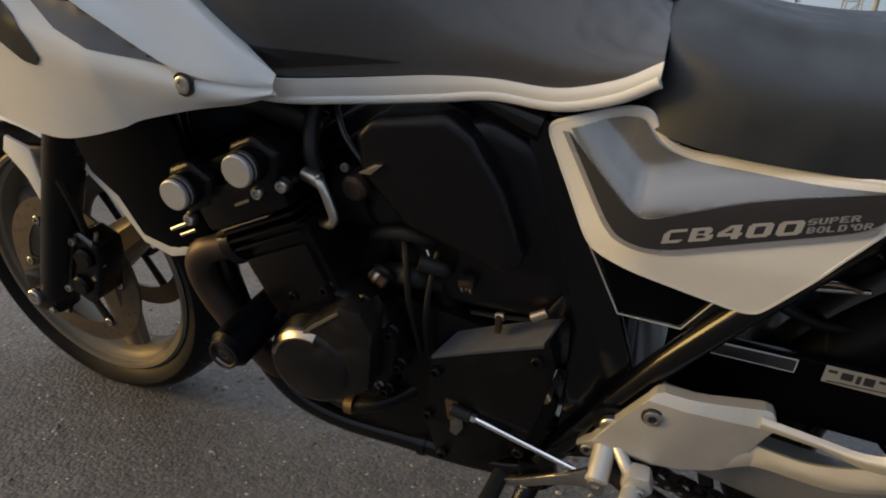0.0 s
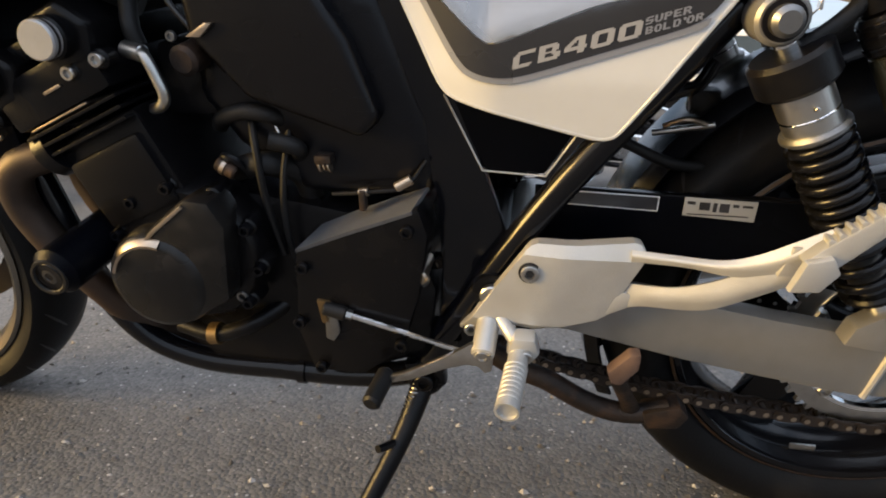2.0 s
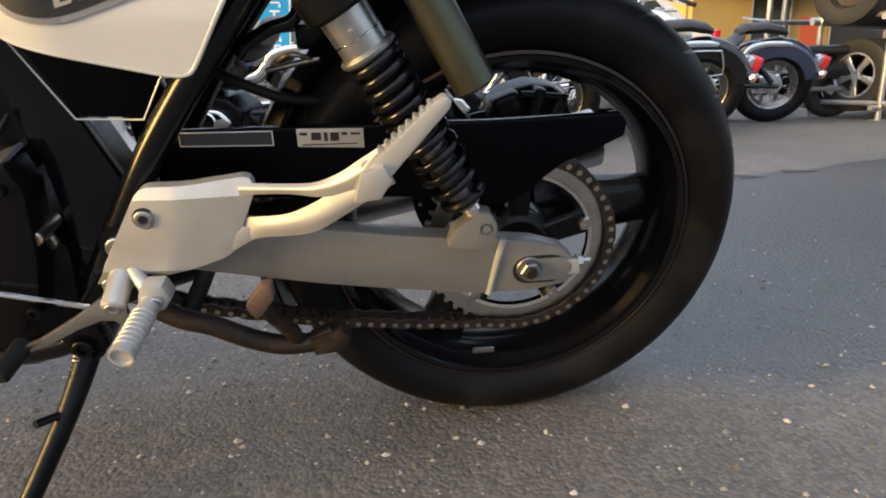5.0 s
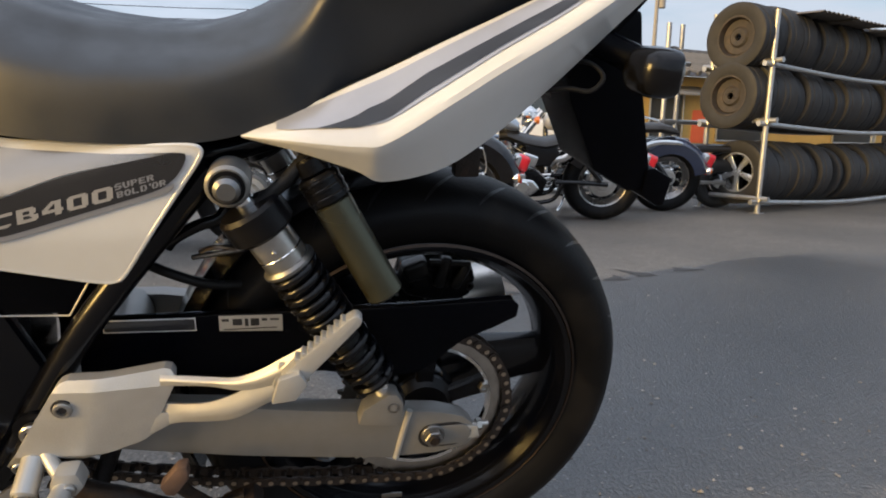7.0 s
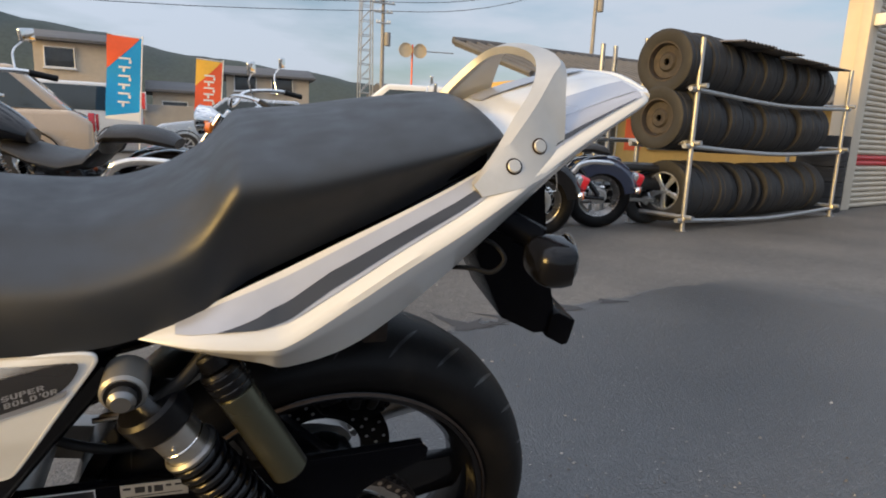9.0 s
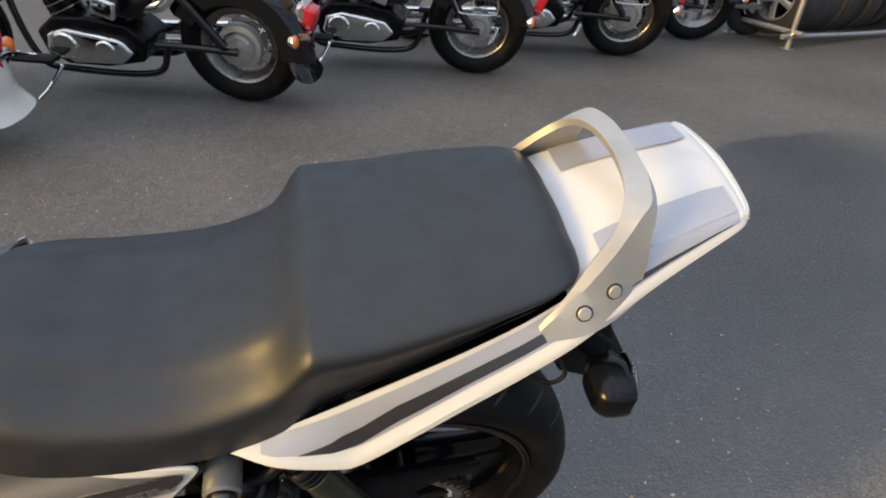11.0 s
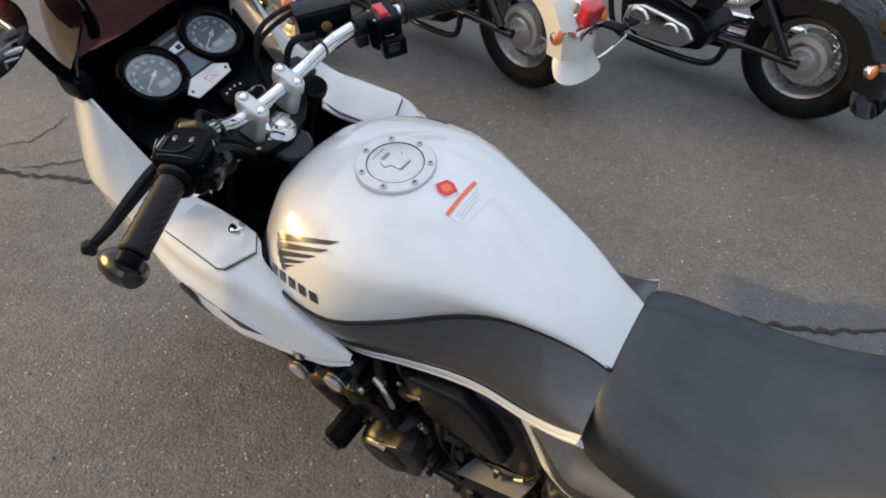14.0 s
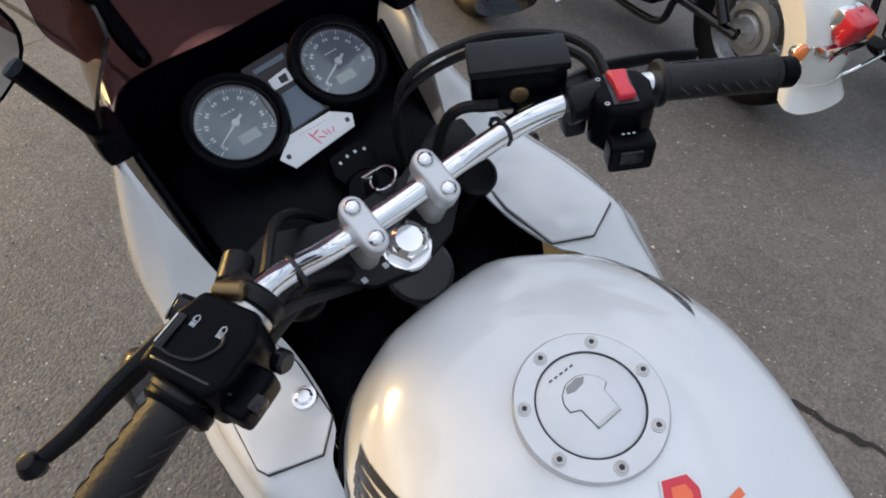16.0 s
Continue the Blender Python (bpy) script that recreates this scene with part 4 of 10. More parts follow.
def shock(side):
    top, bot = Vector((0.479, side * 0.158, 0.657)), Vector((0.645, side * 0.152, 0.379))
    d = (bot - top).normalized()
    P = lambda s: top + d * s
    L = (bot - top).length
    s = part("shock_absorber", rod(P(0.02), P(L - 0.02), 0.011, 16), CHROME, bike, "twin-tube rear shock with black spring")
    part("top_eye", rod(top + Vector((0, -0.02, 0)), top + Vector((0, 0.02, 0)), 0.021, 24, bevel=0.003), SWING, s)
    part("top_bolt", rod(top + Vector((0, side * 0.018, 0)), top + Vector((0, side * 0.034, 0)), 0.0125, 20, bevel=0.004), DULLSTEEL, s, "dull steel acorn nut")
    part("top_washer", rod(top + Vector((0, side * 0.017, 0)), top + Vector((0, side * 0.022, 0)), 0.0165, 24), BLACK, s)
    part("top_cap", rod(P(0.030), P(0.062), 0.034, 28, bevel=0.004), BLACK, s)
    part("sleeve", rod(P(0.058), P(0.104), 0.0240, 28, bevel=0.002), STEEL, s, "dull chrome upper sleeve")
    part("sleeve_crimp", rod(P(0.086), P(0.0885), 0.0247, 28, bevel=0.0008), CHROME, s)
    part("sleeve_pip", rod(P(0.078) + Vector((0, side * 0.024, 0)), P(0.078) + Vector((0, side * 0.0285, 0)), 0.0022, 10, bevel=0.0006), STEEL, s)
    turns = [(0.108, 0.0)]
    while turns[-1][0] < L - 0.045:
        turns.append((turns[-1][0] + (0.0125 if turns[-1][0] < 0.19 else 0.0185) / 18, turns[-1][1] + 2 * math.pi / 18))
    q_ = d.to_track_quat("Z", "Y").to_matrix()
    part("spring", tube([P(u) + q_ @ Vector((0.0245 * math.cos(v), 0.0245 * math.sin(v), 0)) for u, v in turns], 0.0050, 10, smooth=False), FRAMEBLACK, s, "gloss black progressive coil spring")
    part("spring_collar", rod(P(0.100), P(0.109), 0.0290, 28, bevel=0.003), DULLSTEEL, s)
    part("damper_body", rod(P(0.10), P(0.20), 0.0175, 20), TRIMBLACK, s)
    part("damper_tube", rod(P(0.20), P(L - 0.03), 0.0165, 20), DULLSTEEL, s)
    part("spring_seat", rod(P(L - 0.045), P(L - 0.036), 0.0275, 24, bevel=0.003), BLACK, s)
    part("bottom_eye", rod(bot + Vector((0, -0.012, 0)), bot + Vector((0, 0.012, 0)), 0.019, 20, bevel=0.003), BLACK, s)
    rt, rb = Vector((0.562, side * 0.150, 0.662)), Vector((0.634, side * 0.172, 0.533))
    e = (rb - rt).normalized()
    res = part("reservoir", rod(rt + e * 0.03, rb, 0.0205, 28, bevel=0.003), OLIVE, s, "olive anodised remote reservoir")
    part("reservoir_cap", rod(rt, rt + e * 0.032, 0.0218, 28, bevel=0.003), BLACK, res)
    part("reservoir_neck", rod(rt - e * 0.02, rt, 0.017, 24, bevel=0.003), BLACK, res)
    part("valve", rod(rt - e * 0.034, rt - e * 0.018, 0.006, 10), BLACK, res)
    for k in (0.004, 0.013, 0.022):
        part("cap_ring", rod(rt + e * k, rt + e * (k + 0.004), 0.0226, 28, bevel=0.001), FRAMEBLACK, res)
    part("hose", tube([P(0.035), P(0.02) + Vector((0.04, 0, 0.015)), rt - e * 0.02], 0.007, 10), RUBBER, s)


shock(-1)
shock(1)

# ---- footrest hanger, pegs, gear lever, stands
HOUT = [(0.228, 0.331), (0.239, 0.346), (0.249, 0.364), (0.294, 0.436), (0.299, 0.441), (0.306, 0.4435), (0.348, 0.4445), (0.399, 0.4490), (0.406, 0.4475), (0.410, 0.4420), (0.409, 0.431), (0.394, 0.399), (0.3835, 0.374), (0.3790, 0.368), (0.371, 0.363), (0.334, 0.351), (0.318, 0.3475), (0.309, 0.345), (0.291, 0.347), (0.262, 0.353), (0.262, 0.322), (0.240, 0.318)]


def hanger_y(x, z):
    """Depth of the faceted cast face: a crest runs from the upper edge down to the foot."""
    crest = 0.331 - (0.431 - z) * 0.25
    y = -0.1705
    y += max(0.0, z - 0.4325) * 0.55
    y += max(0.0, crest - x) * 0.10
    y += max(0.0, x - crest) * 0.045
    y += max(0.0, 0.352 - z) * 0.5
    return y


hb0 = bmesh.new()
hv = [hb0.verts.new((a, 0, b)) for a, b in HOUT]
hb0.faces.new(hv)
for k in range(1, 14):
    c = 0.22 + 0.19 * k / 14
    bmesh.ops.bisect_plane(hb0, geom=hb0.verts[:] + hb0.edges[:] + hb0.faces[:], plane_co=(c, 0, 0), plane_no=(1, 0, 0))
for co, nrm in (((0.331, 0, 0.431), (1, 0, -0.25)), ((0, 0, 0.4325), (0, 0, 1)), ((0, 0, 0.352), (0, 0, 1)), ((0, 0, 0.39), (0, 0, 1))):
    bmesh.ops.bisect_plane(hb0, geom=hb0.verts[:] + hb0.edges[:] + hb0.faces[:], plane_co=co, plane_no=nrm)
for v in hb0.verts:
    v.co.y = hanger_y(v.co.x, v.co.z)
bmesh.ops.recalc_face_normals(hb0, faces=hb0.faces[:])
if sum(f.normal.y for f in hb0.faces) > 0:
    bmesh.ops.reverse_faces(hb0, faces=hb0.faces[:])
ext = bmesh.ops.extrude_face_region(hb0, geom=hb0.faces[:])
for v in ext["geom"]:
    if isinstance(v, bmesh.types.BMVert):
        v.co.y += 0.014
fh = put("footrest_hanger", bevelled(hb0, 0.0022, 2, 40), CAST, bike, "pale silver cast footrest hanger plate", smooth=16)
for p_, r_ in (((0.300, 0.413), 0.0095), ((0.241, 0.330), 0.0075)):
    yb = hanger_y(*p_)
    # flush black disc drawn as the shade round the sunk bolt
    part("recess_shade", rod((p_[0], yb + 0.002, p_[1]), (p_[0], yb - 0.0006, p_[1]), r_ + 0.0022, 24), TRIMBLACK, fh)
    part("hanger_bolt", hexbolt((p_[0], yb - 0.0006, p_[1]), (0, -1, 0), r_, 0.004), STEEL, fh, "steel socket bolt")
    part("bolt_socket", rod((p_[0], yb - 0.0022, p_[1]), (p_[0], yb - 0.0030, p_[1]), r_ * 0.48, 6), TRIMBLACK, fh)
# passenger footrest bracket: a slim upper arm and a broad dished web that meet at the hinge
upper = sheet_loft([[(0.396, -0.164, 0.4445), (0.396, -0.169, 0.4405), (0.396, -0.168, 0.4335)], [(0.445, -0.178, 0.4475), (0.445, -0.184, 0.4440), (0.445, -0.182, 0.4380)], [(0.474, -0.190, 0.4525), (0.474, -0.196, 0.448), (0.476, -0.194, 0.4385)],
                    [(0.498, -0.198, 0.464), (0.500, -0.205, 0.457), (0.503, -0.202, 0.444)], [(0.522, -0.204, 0.481), (0.526, -0.213, 0.473), (0.530, -0.209, 0.455)], [(0.546, -0.208, 0.497), (0.550, -0.216, 0.487), (0.552, -0.212, 0.470)]], 5, 4)
ar = part("passenger_bracket", thicken(upper, 0.007), CAST, fh, "silver alloy passenger footrest bracket")
web = sheet_loft([[(0.386, -0.160, 0.406), (0.390, -0.163, 0.390), (0.380, -0.161, 0.372)], [(0.412, -0.170, 0.4090), (0.414, -0.174, 0.398), (0.410, -0.171, 0.3855)], [(0.440, -0.181, 0.4155), (0.443, -0.185, 0.404), (0.446, -0.181, 0.3910)],
                  [(0.466, -0.190, 0.4285), (0.470, -0.195, 0.414), (0.471, -0.190, 0.3995)], [(0.492, -0.198, 0.446), (0.497, -0.203, 0.431), (0.499, -0.199, 0.4190)], [(0.516, -0.204, 0.459), (0.522, -0.209, 0.448), (0.526, -0.206, 0.439)], [(0.540, -0.208, 0.474), (0.546, -0.213, 0.464), (0.551, -0.210, 0.456)]], 5, 4)
part("bracket_web", thicken(web, 0.005), CAST, fh, "dished lower web of the bracket")
part("web_root", prism([(0.374, 0.366), (0.398, 0.379), (0.412, 0.389), (0.412, 0.395), (0.394, 0.398), (0.385, 0.392)], -0.168, -0.156, 0.003), CAST, fh)
# passenger peg, folded up: a flat wedge with a toothed inner edge on its hinge
A, Bp = Vector((0.532, -0.222, 0.472)), Vector((0.600, -0.226, 0.541))
pw = [(-0.006, -0.011), (0.010, -0.012), (0.090, -0.0065), (0.0965, -0.004), (0.0975, 0.002), (0.094, 0.006), (0.086, 0.0075), (0.012, 0.010), (-0.006, 0.009)]
rotm = (Bp - A).to_track_quat("X", "Z").to_matrix().to_4x4()
pp = prism(pw, -0.008, 0.008, 0.0025)
pp.transform(Matrix.Translation(A) @ rotm)
peg2 = part("passenger_peg", pp, CAST, bike, "silver passenger footpeg folded up")
for k in range(8):
    tooth = prism([(-0.0040, 0.0), (0.0040, 0.0), (0.0012, 0.0052), (-0.0012, 0.0052)], -0.007, 0.007, 0.0006)
    tooth.transform(Matrix.Translation(A) @ rotm @ Matrix.Translation((0.020 + 0.0088 * k, 0, 0.0085 - 0.0004 * k)))
    part("tooth", tooth, CAST, peg2)
part("hinge_pin", rod((0.534, -0.238, 0.469), (0.534, -0.192, 0.469), 0.0065, 12, bevel=0.002), STEEL, peg2)
for yy in (-0.234, -0.206):
    part("hinge_ear", prism([(0.512, 0.450), (0.536, 0.452), (0.548, 0.470), (0.540, 0.484), (0.520, 0.478)], yy - 0.0045, yy + 0.0045, 0.002), CAST, peg2)
# rider peg in its fork
P0, P1 = Vector((0.297, -0.172, 0.332)), Vector((0.2865, -0.266, 0.319))
dp = (P1 - P0).normalized()
rp = part("rider_peg", tube([P0.lerp(P1, 0.22), P0.lerp(P1, 0.5), P1], [0.0105, 0.0112, 0.0116], 18), CAST, bike, "worn ribbed alloy rider footpeg")
for k in range(8):
    a = P0.lerp(P1, 0.42 + 0.066 * k)
    part("rib", rod(a, a + dp * 0.0032, 0.0122, 18, bevel=0.0008), CAST, rp)
part("peg_tip", lathe([(0.0122, -0.003), (0.0122, 0.003), (0.0098, 0.003), (0.0090, -0.002), (0.0, -0.002)], 22, "z"), CAST, rp).matrix_local = Matrix.Translation(P1) @ dp.to_track_quat("Z", "Y").to_matrix().to_4x4()
part("tip_hollow", rod(P1 - dp * 0.002, P1 - dp * 0.0008, 0.0088, 18), RUSTY, rp)
part("peg_root", prism([(0.288, 0.350), (0.310, 0.350), (0.316, 0.332), (0.306, 0.318), (0.288, 0.318), (0.281, 0.332)], -0.196, -0.172, 0.005), CAST, rp)
part("hinge_bolt", hexbolt((0.301, -0.197, 0.331), (0.05, -1, 0), 0.0075, 0.005), STEEL, rp)
part("peg_boss", tube([(0.272, -0.160, 0.352), (0.284, -0.176, 0.344), (0.292, -0.184, 0.336)], 0.0075, 10), CAST, rp)
# gear lever: a flat forged blade on a tall boss
gb_ = prism([(0.150, 0.2815), (0.172, 0.2905), (0.224, 0.321), (0.244, 0.336), (0.256, 0.339), (0.266, 0.333), (0.268, 0.318), (0.267, 0.303), (0.260, 0.300), (0.252, 0.308), (0.240, 0.309), (0.215, 0.300), (0.180, 0.282), (0.152, 0.274)], -0.192, -0.185, 0.002)
gl = part("gear_lever", gb_, STEEL, bike, "worn steel gear lever")
part("pivot_boss", rod((0.257, -0.196, 0.326), (0.260, -0.160, 0.346), 0.0125, 20, bevel=0.002), CAST, gl)
part("pivot_bolt", hexbolt((0.257, -0.1955, 0.326), (0, -1, -0.15), 0.0085, 0.004), STEEL, gl)
part("toe_rubber", rod((0.150, -0.178, 0.279), (0.142, -0.226, 0.272), 0.0105, 14, bevel=0.003), RUBBER, gl)
lr = part("gear_linkage", rod((0.100, -0.172, 0.350), (0.250, -0.178, 0.312), 0.0032, 8), CHROME, bike, "thin chrome gear linkage rod")
part("rod_boot", rod((0.080, -0.172, 0.354), (0.106, -0.172, 0.348), 0.0080, 12, bevel=0.002), RUBBER, lr)
part("rod_nut", rod((0.104, -0.172, 0.349), (0.112, -0.172, 0.347), 0.0055, 6), STEEL, lr)
part("selector_arm", prism([(0.072, 0.362), (0.088, 0.360), (0.086, 0.332), (0.076, 0.332)], -0.170, -0.160, 0.002), GOLD, lr)

# side stand: down to the ground
INV = BIKE.inverted()
foot = INV @ Vector((0.105, -0.245, 0.012))
knee = Vector((0.160, -0.172, 0.172))
piv = Vector((0.185, -0.115, 0.235))
ss = part("side_stand", tube([piv, knee, foot], [0.015, 0.0125, 0.011], 12, 8), BLACK, bike, "scuffed black side stand")
part("stand_pivot", rod((0.185, -0.14, 0.238), (0.185, -0.08, 0.238), 0.022, 18, bevel=0.003), BLACK, ss)
part("stand_spur", rod(knee, knee + Vector((-0.020, -0.03, 0.012)), 0.005, 8), BLACK, ss)
pad = bmesh.new()
lathe([(0, 0), (0.026, 0), (0.03, 0.004), (0.03, 0.008), (0, 0.012)], 20, "z", (0, 0, 0), pad)
pad.transform(INV @ Matrix.Translation((0.105, -0.245, 0.001)) @ Matrix.Diagonal((1.3, 0.9, 1, 1)))
part("stand_foot", pad, BLACK, ss)
part("stand_spring", spring(Vector((0.178, -0.135, 0.238)), knee.lerp(foot, 0.12) + Vector((-0.004, 0.016, 0)), 0.0045, 0.0014, 16), STEEL, ss)
part("pivot_bracket", prism([(0.160, 0.262), (0.206, 0.268), (0.212, 0.236), (0.192, 0.216), (0.168, 0.220)], -0.140, -0.118, 0.005), BLACK, ss)
part("pivot_bolt", hexbolt((0.185, -0.141, 0.240), (0, -1, 0), 0.012, 0.007), BLACK, ss)
# centre stand, folded back
cs = part("centre_stand", tube([(0.255, -0.120, 0.282), (0.295, -0.128, 0.262), (0.329, -0.132, 0.252), (0.371, -0.132, 0.228), (0.406, -0.132, 0.216), (0.441, -0.132, 0.216), (0.472, -0.132, 0.228)], 0.0125, 12), RUSTY, bike, "dark rusty centre stand folded under the chain")
part("stand_leg", tube([(0.255, 0.120, 0.282), (0.371, 0.132, 0.228), (0.472, 0.132, 0.228)], 0.0125, 12), RUSTY, cs)
part("cross_bar", rod((0.300, -0.125, 0.258), (0.300, 0.125, 0.258), 0.011, 12), RUSTY, cs)
part("foot_tang", tube([(0.428, -0.136, 0.224), (0.418, -0.148, 0.250), (0.404, -0.165, 0.285), (0.400, -0.178, 0.310)], [0.011, 0.009, 0.009, 0.010], 10, flat=0.6), RUSTY, cs)
part("tang_pad", prism([(0.386, 0.313), (0.406, 0.338), (0.417, 0.339), (0.417, 0.320), (0.401, 0.298), (0.391, 0.300)], -0.190, -0.174, 0.003), RUSTPAD, cs, "rust-bare foot pad")
part("stand_foot", prism([(0.440, 0.226), (0.480, 0.240), (0.492, 0.226), (0.482, 0.208), (0.446, 0.204)], -0.146, -0.118, 0.004), RUSTY, cs)

# ---- frame
fb = tube([(-0.33, -0.06, 0.80), (-0.30, -0.11, 0.62), (-0.235, -0.128, 0.38), (-0.185, -0.128, 0.275), (-0.11, -0.124, 0.232), (0.0, -0.122, 0.226), (0.10, -0.122, 0.226), (0.175, -0.124, 0.245), (0.215, -0.126, 0.305)], 0.0155, 14)
frm = part("frame", fb, FRAMEBLACK, bike, "gloss black tubular steel cradle frame")
part("cradle_tube", mirror_y(tube([(-0.33, -0.06, 0.80), (-0.30, -0.11, 0.62), (-0.235, -0.128, 0.38), (-0.185, -0.128, 0.275), (-0.11, -0.124, 0.232), (0.10, -0.122, 0.226), (0.175, -0.124, 0.245), (0.215, -0.126, 0.305)], 0.0155, 14)), FRAMEBLACK, frm)
part("tube_clamp", rod((0.022, -0.122, 0.226), (0.032, -0.122, 0.226), 0.0185, 16), FRAMEBLACK, frm)
for s in (-1, 1):
    part("seat_stay", tube([(0.205, s * 0.130, 0.300), (0.295, s * 0.132, 0.447), (0.355, s * 0.132, 0.532), (0.46, s * 0.125, 0.662)], 0.0155, 14), FRAMEBLACK, frm)
    part("pivot_plate", prism([(0.130, 0.700), (0.19, 0.70), (0.232, 0.55), (0.275, 0.43), (0.282, 0.36), (0.255, 0.29), (0.195, 0.27), (0.205, 0.36), (0.20, 0.47), (0.165, 0.58)], s * 0.118 - 0.010, s * 0.118 + 0.010, 0.006), FRAMEBLACK, frm)
    part("seat_rail", tube([(0.14, s * 0.10, 0.70), (0.30, s * 0.105, 0.672), (0.46, s * 0.11, 0.672), (0.62, s * 0.10, 0.735), (0.85, s * 0.085, 0.855)], 0.013, 12), FRAMEBLACK, frm)
    part("spine_tube", tube([(-0.32, s * 0.045, 0.84), (-0.15, s * 0.07, 0.755), (0.05, s * 0.10, 0.715), (0.15, s * 0.115, 0.69)], 0.019, 14), FRAMEBLACK, frm)
part("steering_head", rod((-0.318, 0, 0.915), (-0.395, 0, 0.755), 0.034, 24, bevel=0.004), FRAMEBLACK, frm)
part("stay_bolt", hexbolt((0.262, -0.152, 0.375), (0, -1, 0), 0.013, 0.008), STEEL, frm)

# ---- engine
CYL = Matrix.Translation((-0.077, 0, 0.388)) @ Matrix.Rotation(radians(-25), 4, "Y")      # local z runs up the cylinders
eng = part("engine", prism([(-0.165, 0.30), (-0.17, 0.40), (-0.13, 0.455), (-0.02, 0.47), (0.08, 0.455), (0.17, 0.44), (0.20, 0.36), (0.19, 0.27), (0.10, 0.235), (-0.08, 0.235)], -0.130, 0.130, 0.012), CASEBLACK, bike, "black painted inline four engine with dusty castings, some tinted paler as sunlit")


def cyl(bm):
    bm.transform(CYL)
    return bm


part("cylinder_block", cyl(block((0.108, 0.335, 0.130), (0.004, 0, 0.105), 0.006)), CASEBLACK, eng)
part("cylinder_face", cyl(block((0.094, 0.352, 0.080), (0.004, 0, 0.108), 0.008)), CASEBLACK, eng)
for z, w in ((0.163, 0.112), (0.174, 0.116), (0.185, 0.120)):
    part("cooling_fin", cyl(block((w, 0.362, 0.0036), (0, 0, z), 0.001)), CASEBLACK, eng)
part("fin_edge", cyl(block((0.075, 0.3625, 0.0020), (-0.010, 0, 0.1905), 0.0006)), CHAINPIN, eng, "thin bright edge of the head joint")
part("cylinder_head", cyl(block((0.126, 0.366, 0.048), (0, 0, 0.216), 0.008)), CASEBLACK, eng)
for sx in (-1, 1):
    hx = 0.049 * sx - 0.005
    hump = lathe([(0, -0.184), (0.030, -0.184), (0.035, -0.177), (0.035, 0.177), (0.030, 0.184), (0, 0.184)], 6, "y", (hx, 0, 0.248))
    part("cam_cover", cyl(bevelled(hump, 0.005)), CASEBLACK, eng)
    for side in (-1, 1):
        part("cam_end_cap", cyl(rod((hx, side * 0.180, 0.250), (hx, side * 0.210, 0.250), 0.0178, 28, bevel=0.0015)), CAPFACE, eng, "polished round cam end cap")
        part("cap_rim", cyl(rod((hx, side * 0.18, 0.250), (hx, side * 0.1985, 0.250), 0.0200, 28, bevel=0.002)), CASEBLACK, eng)
        part("cap_groove", cyl(rod((hx, side * 0.2025, 0.250), (hx, side * 0.2045, 0.250), 0.0188, 28)), RUSTY, eng)
part("cover_bridge", cyl(block((0.085, 0.33, 0.022), (-0.004, 0, 0.258), 0.008)), CASEBLACK, eng)
for x, z in ((-0.138, 0.601), (-0.106, 0.614), (-0.238, 0.551)):
    part("bolt_boss", rod((x, -0.165, z), (x, -0.184, z), 0.0095, 14, bevel=0.002), CASEBLACK, eng)
    part("head_bolt", hexbolt((x, -0.184, z), (0, -1, 0), 0.0070, 0.006), STEEL, eng)
part("casting_mark", cyl(block((0.022, 0.003, 0.0035), (0.006, -0.184, 0.214), 0.001)), CHAINPIN, eng)
# alternator cover with a bright arc for its rim highlight, and screws
ac = Vector((-0.090, 0, 0.386))
part("alternator_cover", lathe([(0, -0.204), (0.044, -0.204), (0.053, -0.199), (0.058, -0.188), (0.060, -0.15), (0.060, -0.10)], 44, "y", ac), DUSTYLITCASE, eng, "round black alternator cover")
part("rim_highlight", lathe([(0.044, -0.2050), (0.047, -0.2055), (0.0515, -0.2015), (0.053, -0.199), (0.044, -0.202)], 44, "y", ac, closed=True, arc=(75, 165)), CHAINPIN, eng)
part("cover_shoulder", lathe([(0.0, -0.172), (0.074, -0.172), (0.080, -0.164), (0.082, -0.12)], 44, "y", ac + Vector((0.025, 0, 0.020))), CASEBLACK, eng)
part("pulse_cover", prism([(-0.112, 0.425), (-0.080, 0.456), (-0.044, 0.484), (-0.018, 0.482), (-0.004, 0.455), (-0.012, 0.370), (-0.05, 0.345), (-0.09, 0.36)], -0.199, -0.15, 0.008), DUSTYLITCASE, eng)
# bright metal strip stands in for warm light on the bevel
part("edge_glint", prism([(-0.104, 0.4285), (-0.080, 0.4515), (-0.046, 0.4785), (-0.0435, 0.4755), (-0.078, 0.4475), (-0.102, 0.4255)], -0.2012, -0.1985, 0.0006), CHAINPIN, eng, "bright strip for the glint on the cover's edge")
for k in range(9):
    q = radians(-40 + 34 * k)
    p = ac + Vector((0.025, 0, 0.020)) + Vector((0.080 * math.cos(q), -0.170, 0.080 * math.sin(q)))
    part("cover_bolt", hexbolt(p, (0, -1, 0), 0.0065, 0.010), BLACK, eng)
    part("bolt_boss", rod(p + Vector((0, 0.03, 0)), p, 0.0095, 12, bevel=0.002), CASEBLACK, eng)
scov = part("sprocket_cover", prism([(0.052, 0.416), (0.11, 0.442), (0.186, 0.476), (0.196, 0.445), (0.185, 0.37), (0.165, 0.30), (0.12, 0.262), (0.06, 0.262), (0.045, 0.32)], -0.166, -0.12, 0.006), CASEBLACK, eng, "black front sprocket cover")
for p in ((0.06, 0.40), (0.175, 0.45), (0.165, 0.31), (0.07, 0.27), (0.05, 0.33)):
    part("cover_bolt", hexbolt((p[0], -0.167, p[1]), (0, -1, 0), 0.007, 0.006), BLACK, scov)
